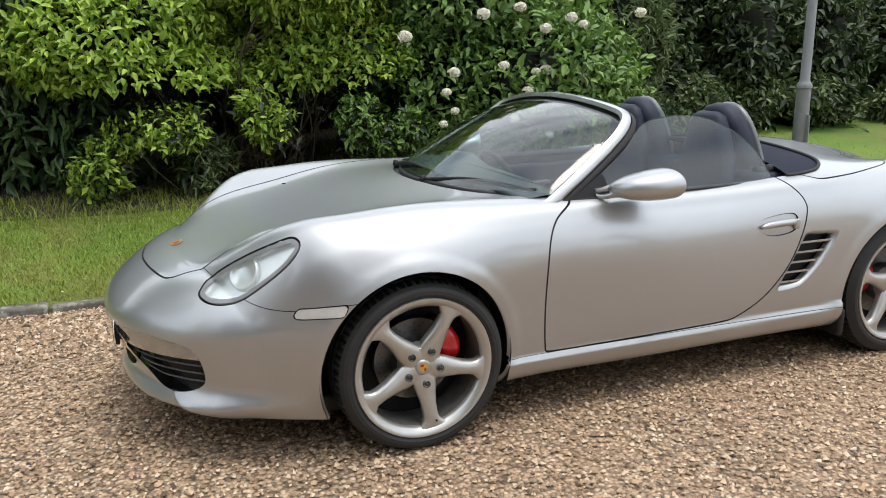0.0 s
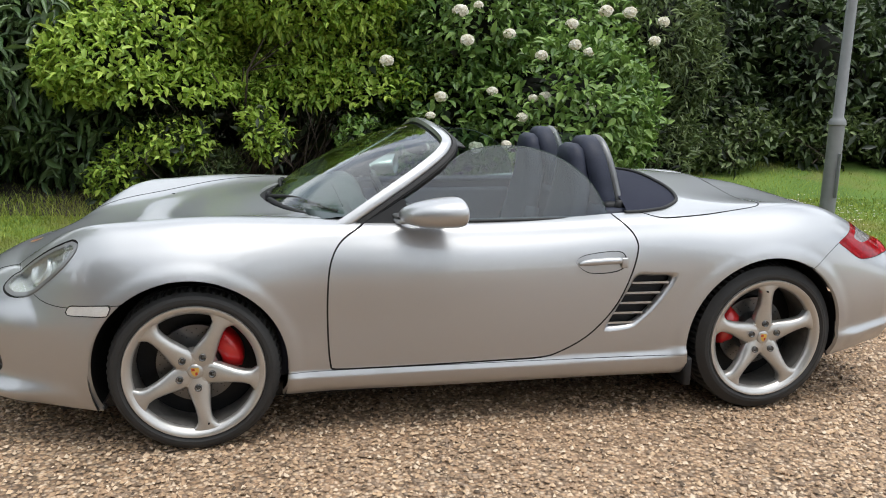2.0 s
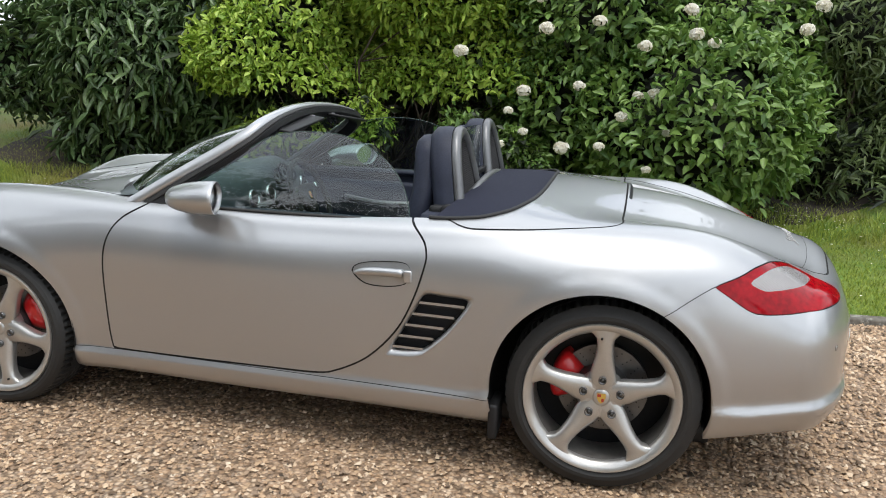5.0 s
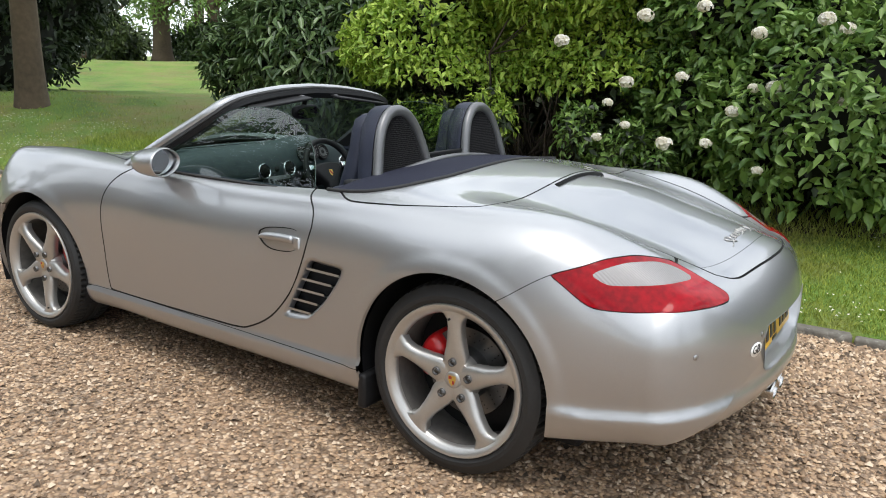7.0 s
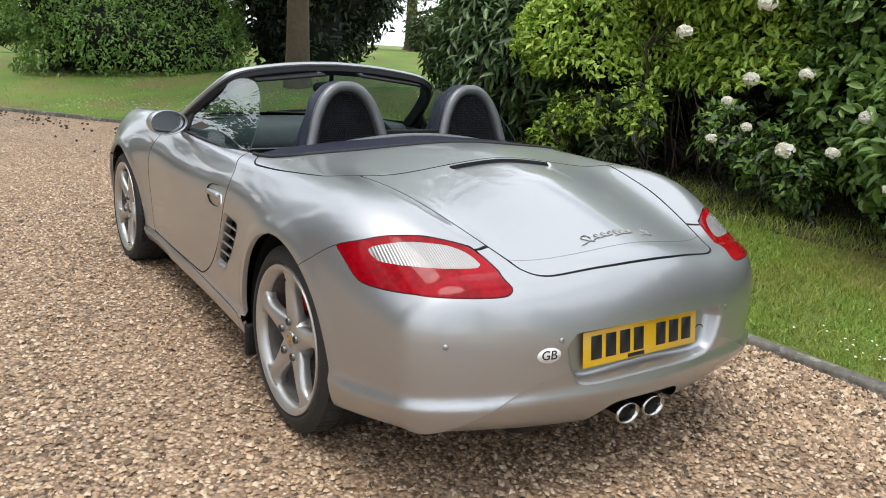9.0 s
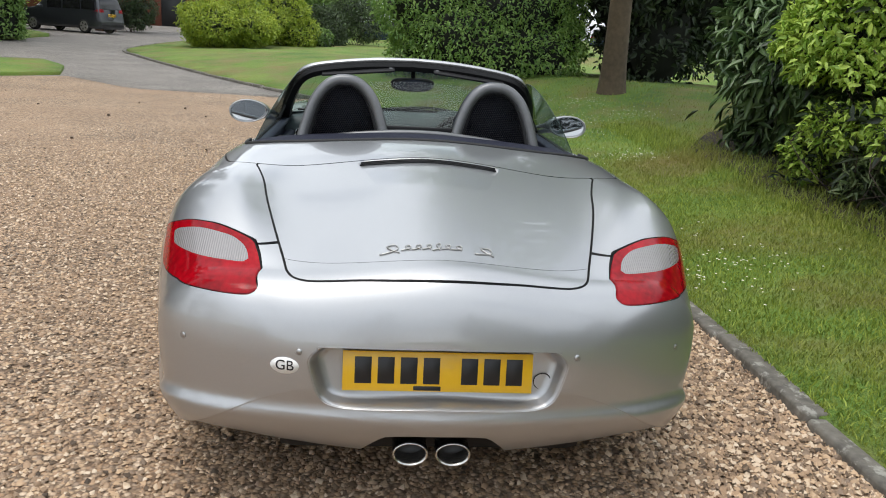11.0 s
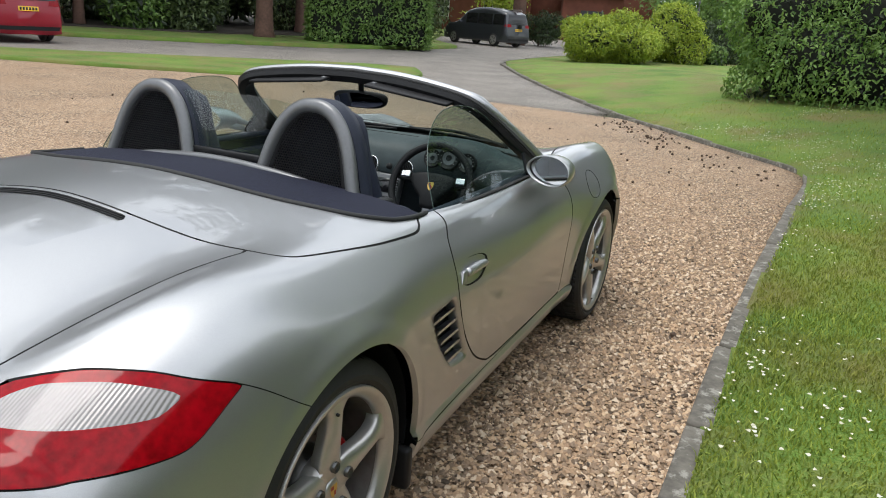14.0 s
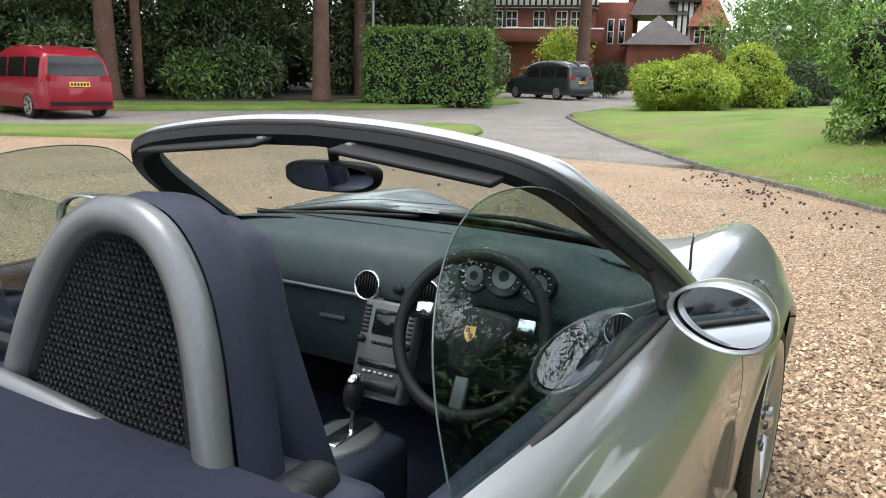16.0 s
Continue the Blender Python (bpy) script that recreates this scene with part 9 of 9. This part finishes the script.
hroof("main_roof", [(-10.2, 1.2, 9.6), (0.9, 1.2, 9.6), (0.9, -9.5, 9.6), (-10.2, -9.5, 9.6)], [(-5, -4, 13.5), (-4, -4, 13.5)], M_TILE, "red clay tile roof")
hpart("wing_wall", 0.3, 3.3, -9, -1.4, 0, 7.2, M_BRICK, "red brick wing")
for u in (1.55, 2.45):
    hwindow(u, 4.9, 0.55, 2.0, -1.38, 1)
hpart("chimney", 3.0, 3.9, -6, -5, 5, 12, M_BRICK, "tall brick chimney stack")
hroof("wing_roof", [(3.0, -1.0, 6.2), (7.6, -1.0, 6.2), (7.6, -8, 6.2), (3.0, -8, 6.2)], [(5.0, -3.5, 10.5), (5.6, -5.5, 10.5)], M_SLATE, "grey slate roof")
hpart("gable_wall", 6.6, 8.0, -3, -1.2, 0, 7.6, M_RENDER, "white timbered gable")
for k in range(4):
    hpart("timber", 6.6 + k * 0.44, 6.74 + k * 0.44, -1.22, -1.14, 4.6, 7.6, M_TIMBER, "", house, 0)
hroof("gable_roof", [(6.0, -0.8, 7.2), (8.5, -0.8, 7.2), (8.5, -4, 7.2), (6.0, -4, 7.2)], [(7.3, -0.8, 9.6), (7.3, -4, 9.6)], M_TIMBER)
hpart("porch_wall", 2.8, 7.4, -0.9, 3.2, 0, 3.75, M_BRICK, "red brick porch")
hpart("porch_arch", 4.2, 6.0, 3.15, 3.26, 0.2, 2.6, M_INK, "dark porch arch")
hroof("porch_roof", [(2.4, 3.6, 3.7), (7.8, 3.6, 3.7), (7.8, -1.2, 3.7), (2.4, -1.2, 3.7)], [(5.1, 1.2, 6.0)], M_SLATE, "hipped slate porch roof")
hpart("turret_wall", 7.8, 10.5, -3.4, -0.8, 0, 5.4, M_BRICK, "red brick turret")
for u in (8.3, 9.1, 9.9):
    hwindow(u, 4.5, 0.5, 1.1, -0.78, 1)
hroof("turret_roof", [(7.5, -0.5, 5.3), (9.15, 0.1, 5.3), (10.8, -0.5, 5.3), (10.8, -3.7, 5.3), (7.5, -3.7, 5.3)], [(9.15, -2.1, 8.9)], M_TILE, "pointed red tile turret roof")
for i, (u, w, r, h) in enumerate([(-12, -2, 3, 6), (13.5, -2, 3.5, 8), (18, -4, 4, 9), (-16, 0, 3.5, 8)]):
    p = HM @ Vector((u, w, 0))
    bush("house_tree", "leafy tree beside the house", "tree", (p.x, p.y, 0.3), (p.x, p.y, h * 0.55), (r, r, h * 0.55), 12, 700, 0.4, G_MID, 500 + i, per=7, floor=0.4, spread=0.4, limb=0.1, group="house trees")
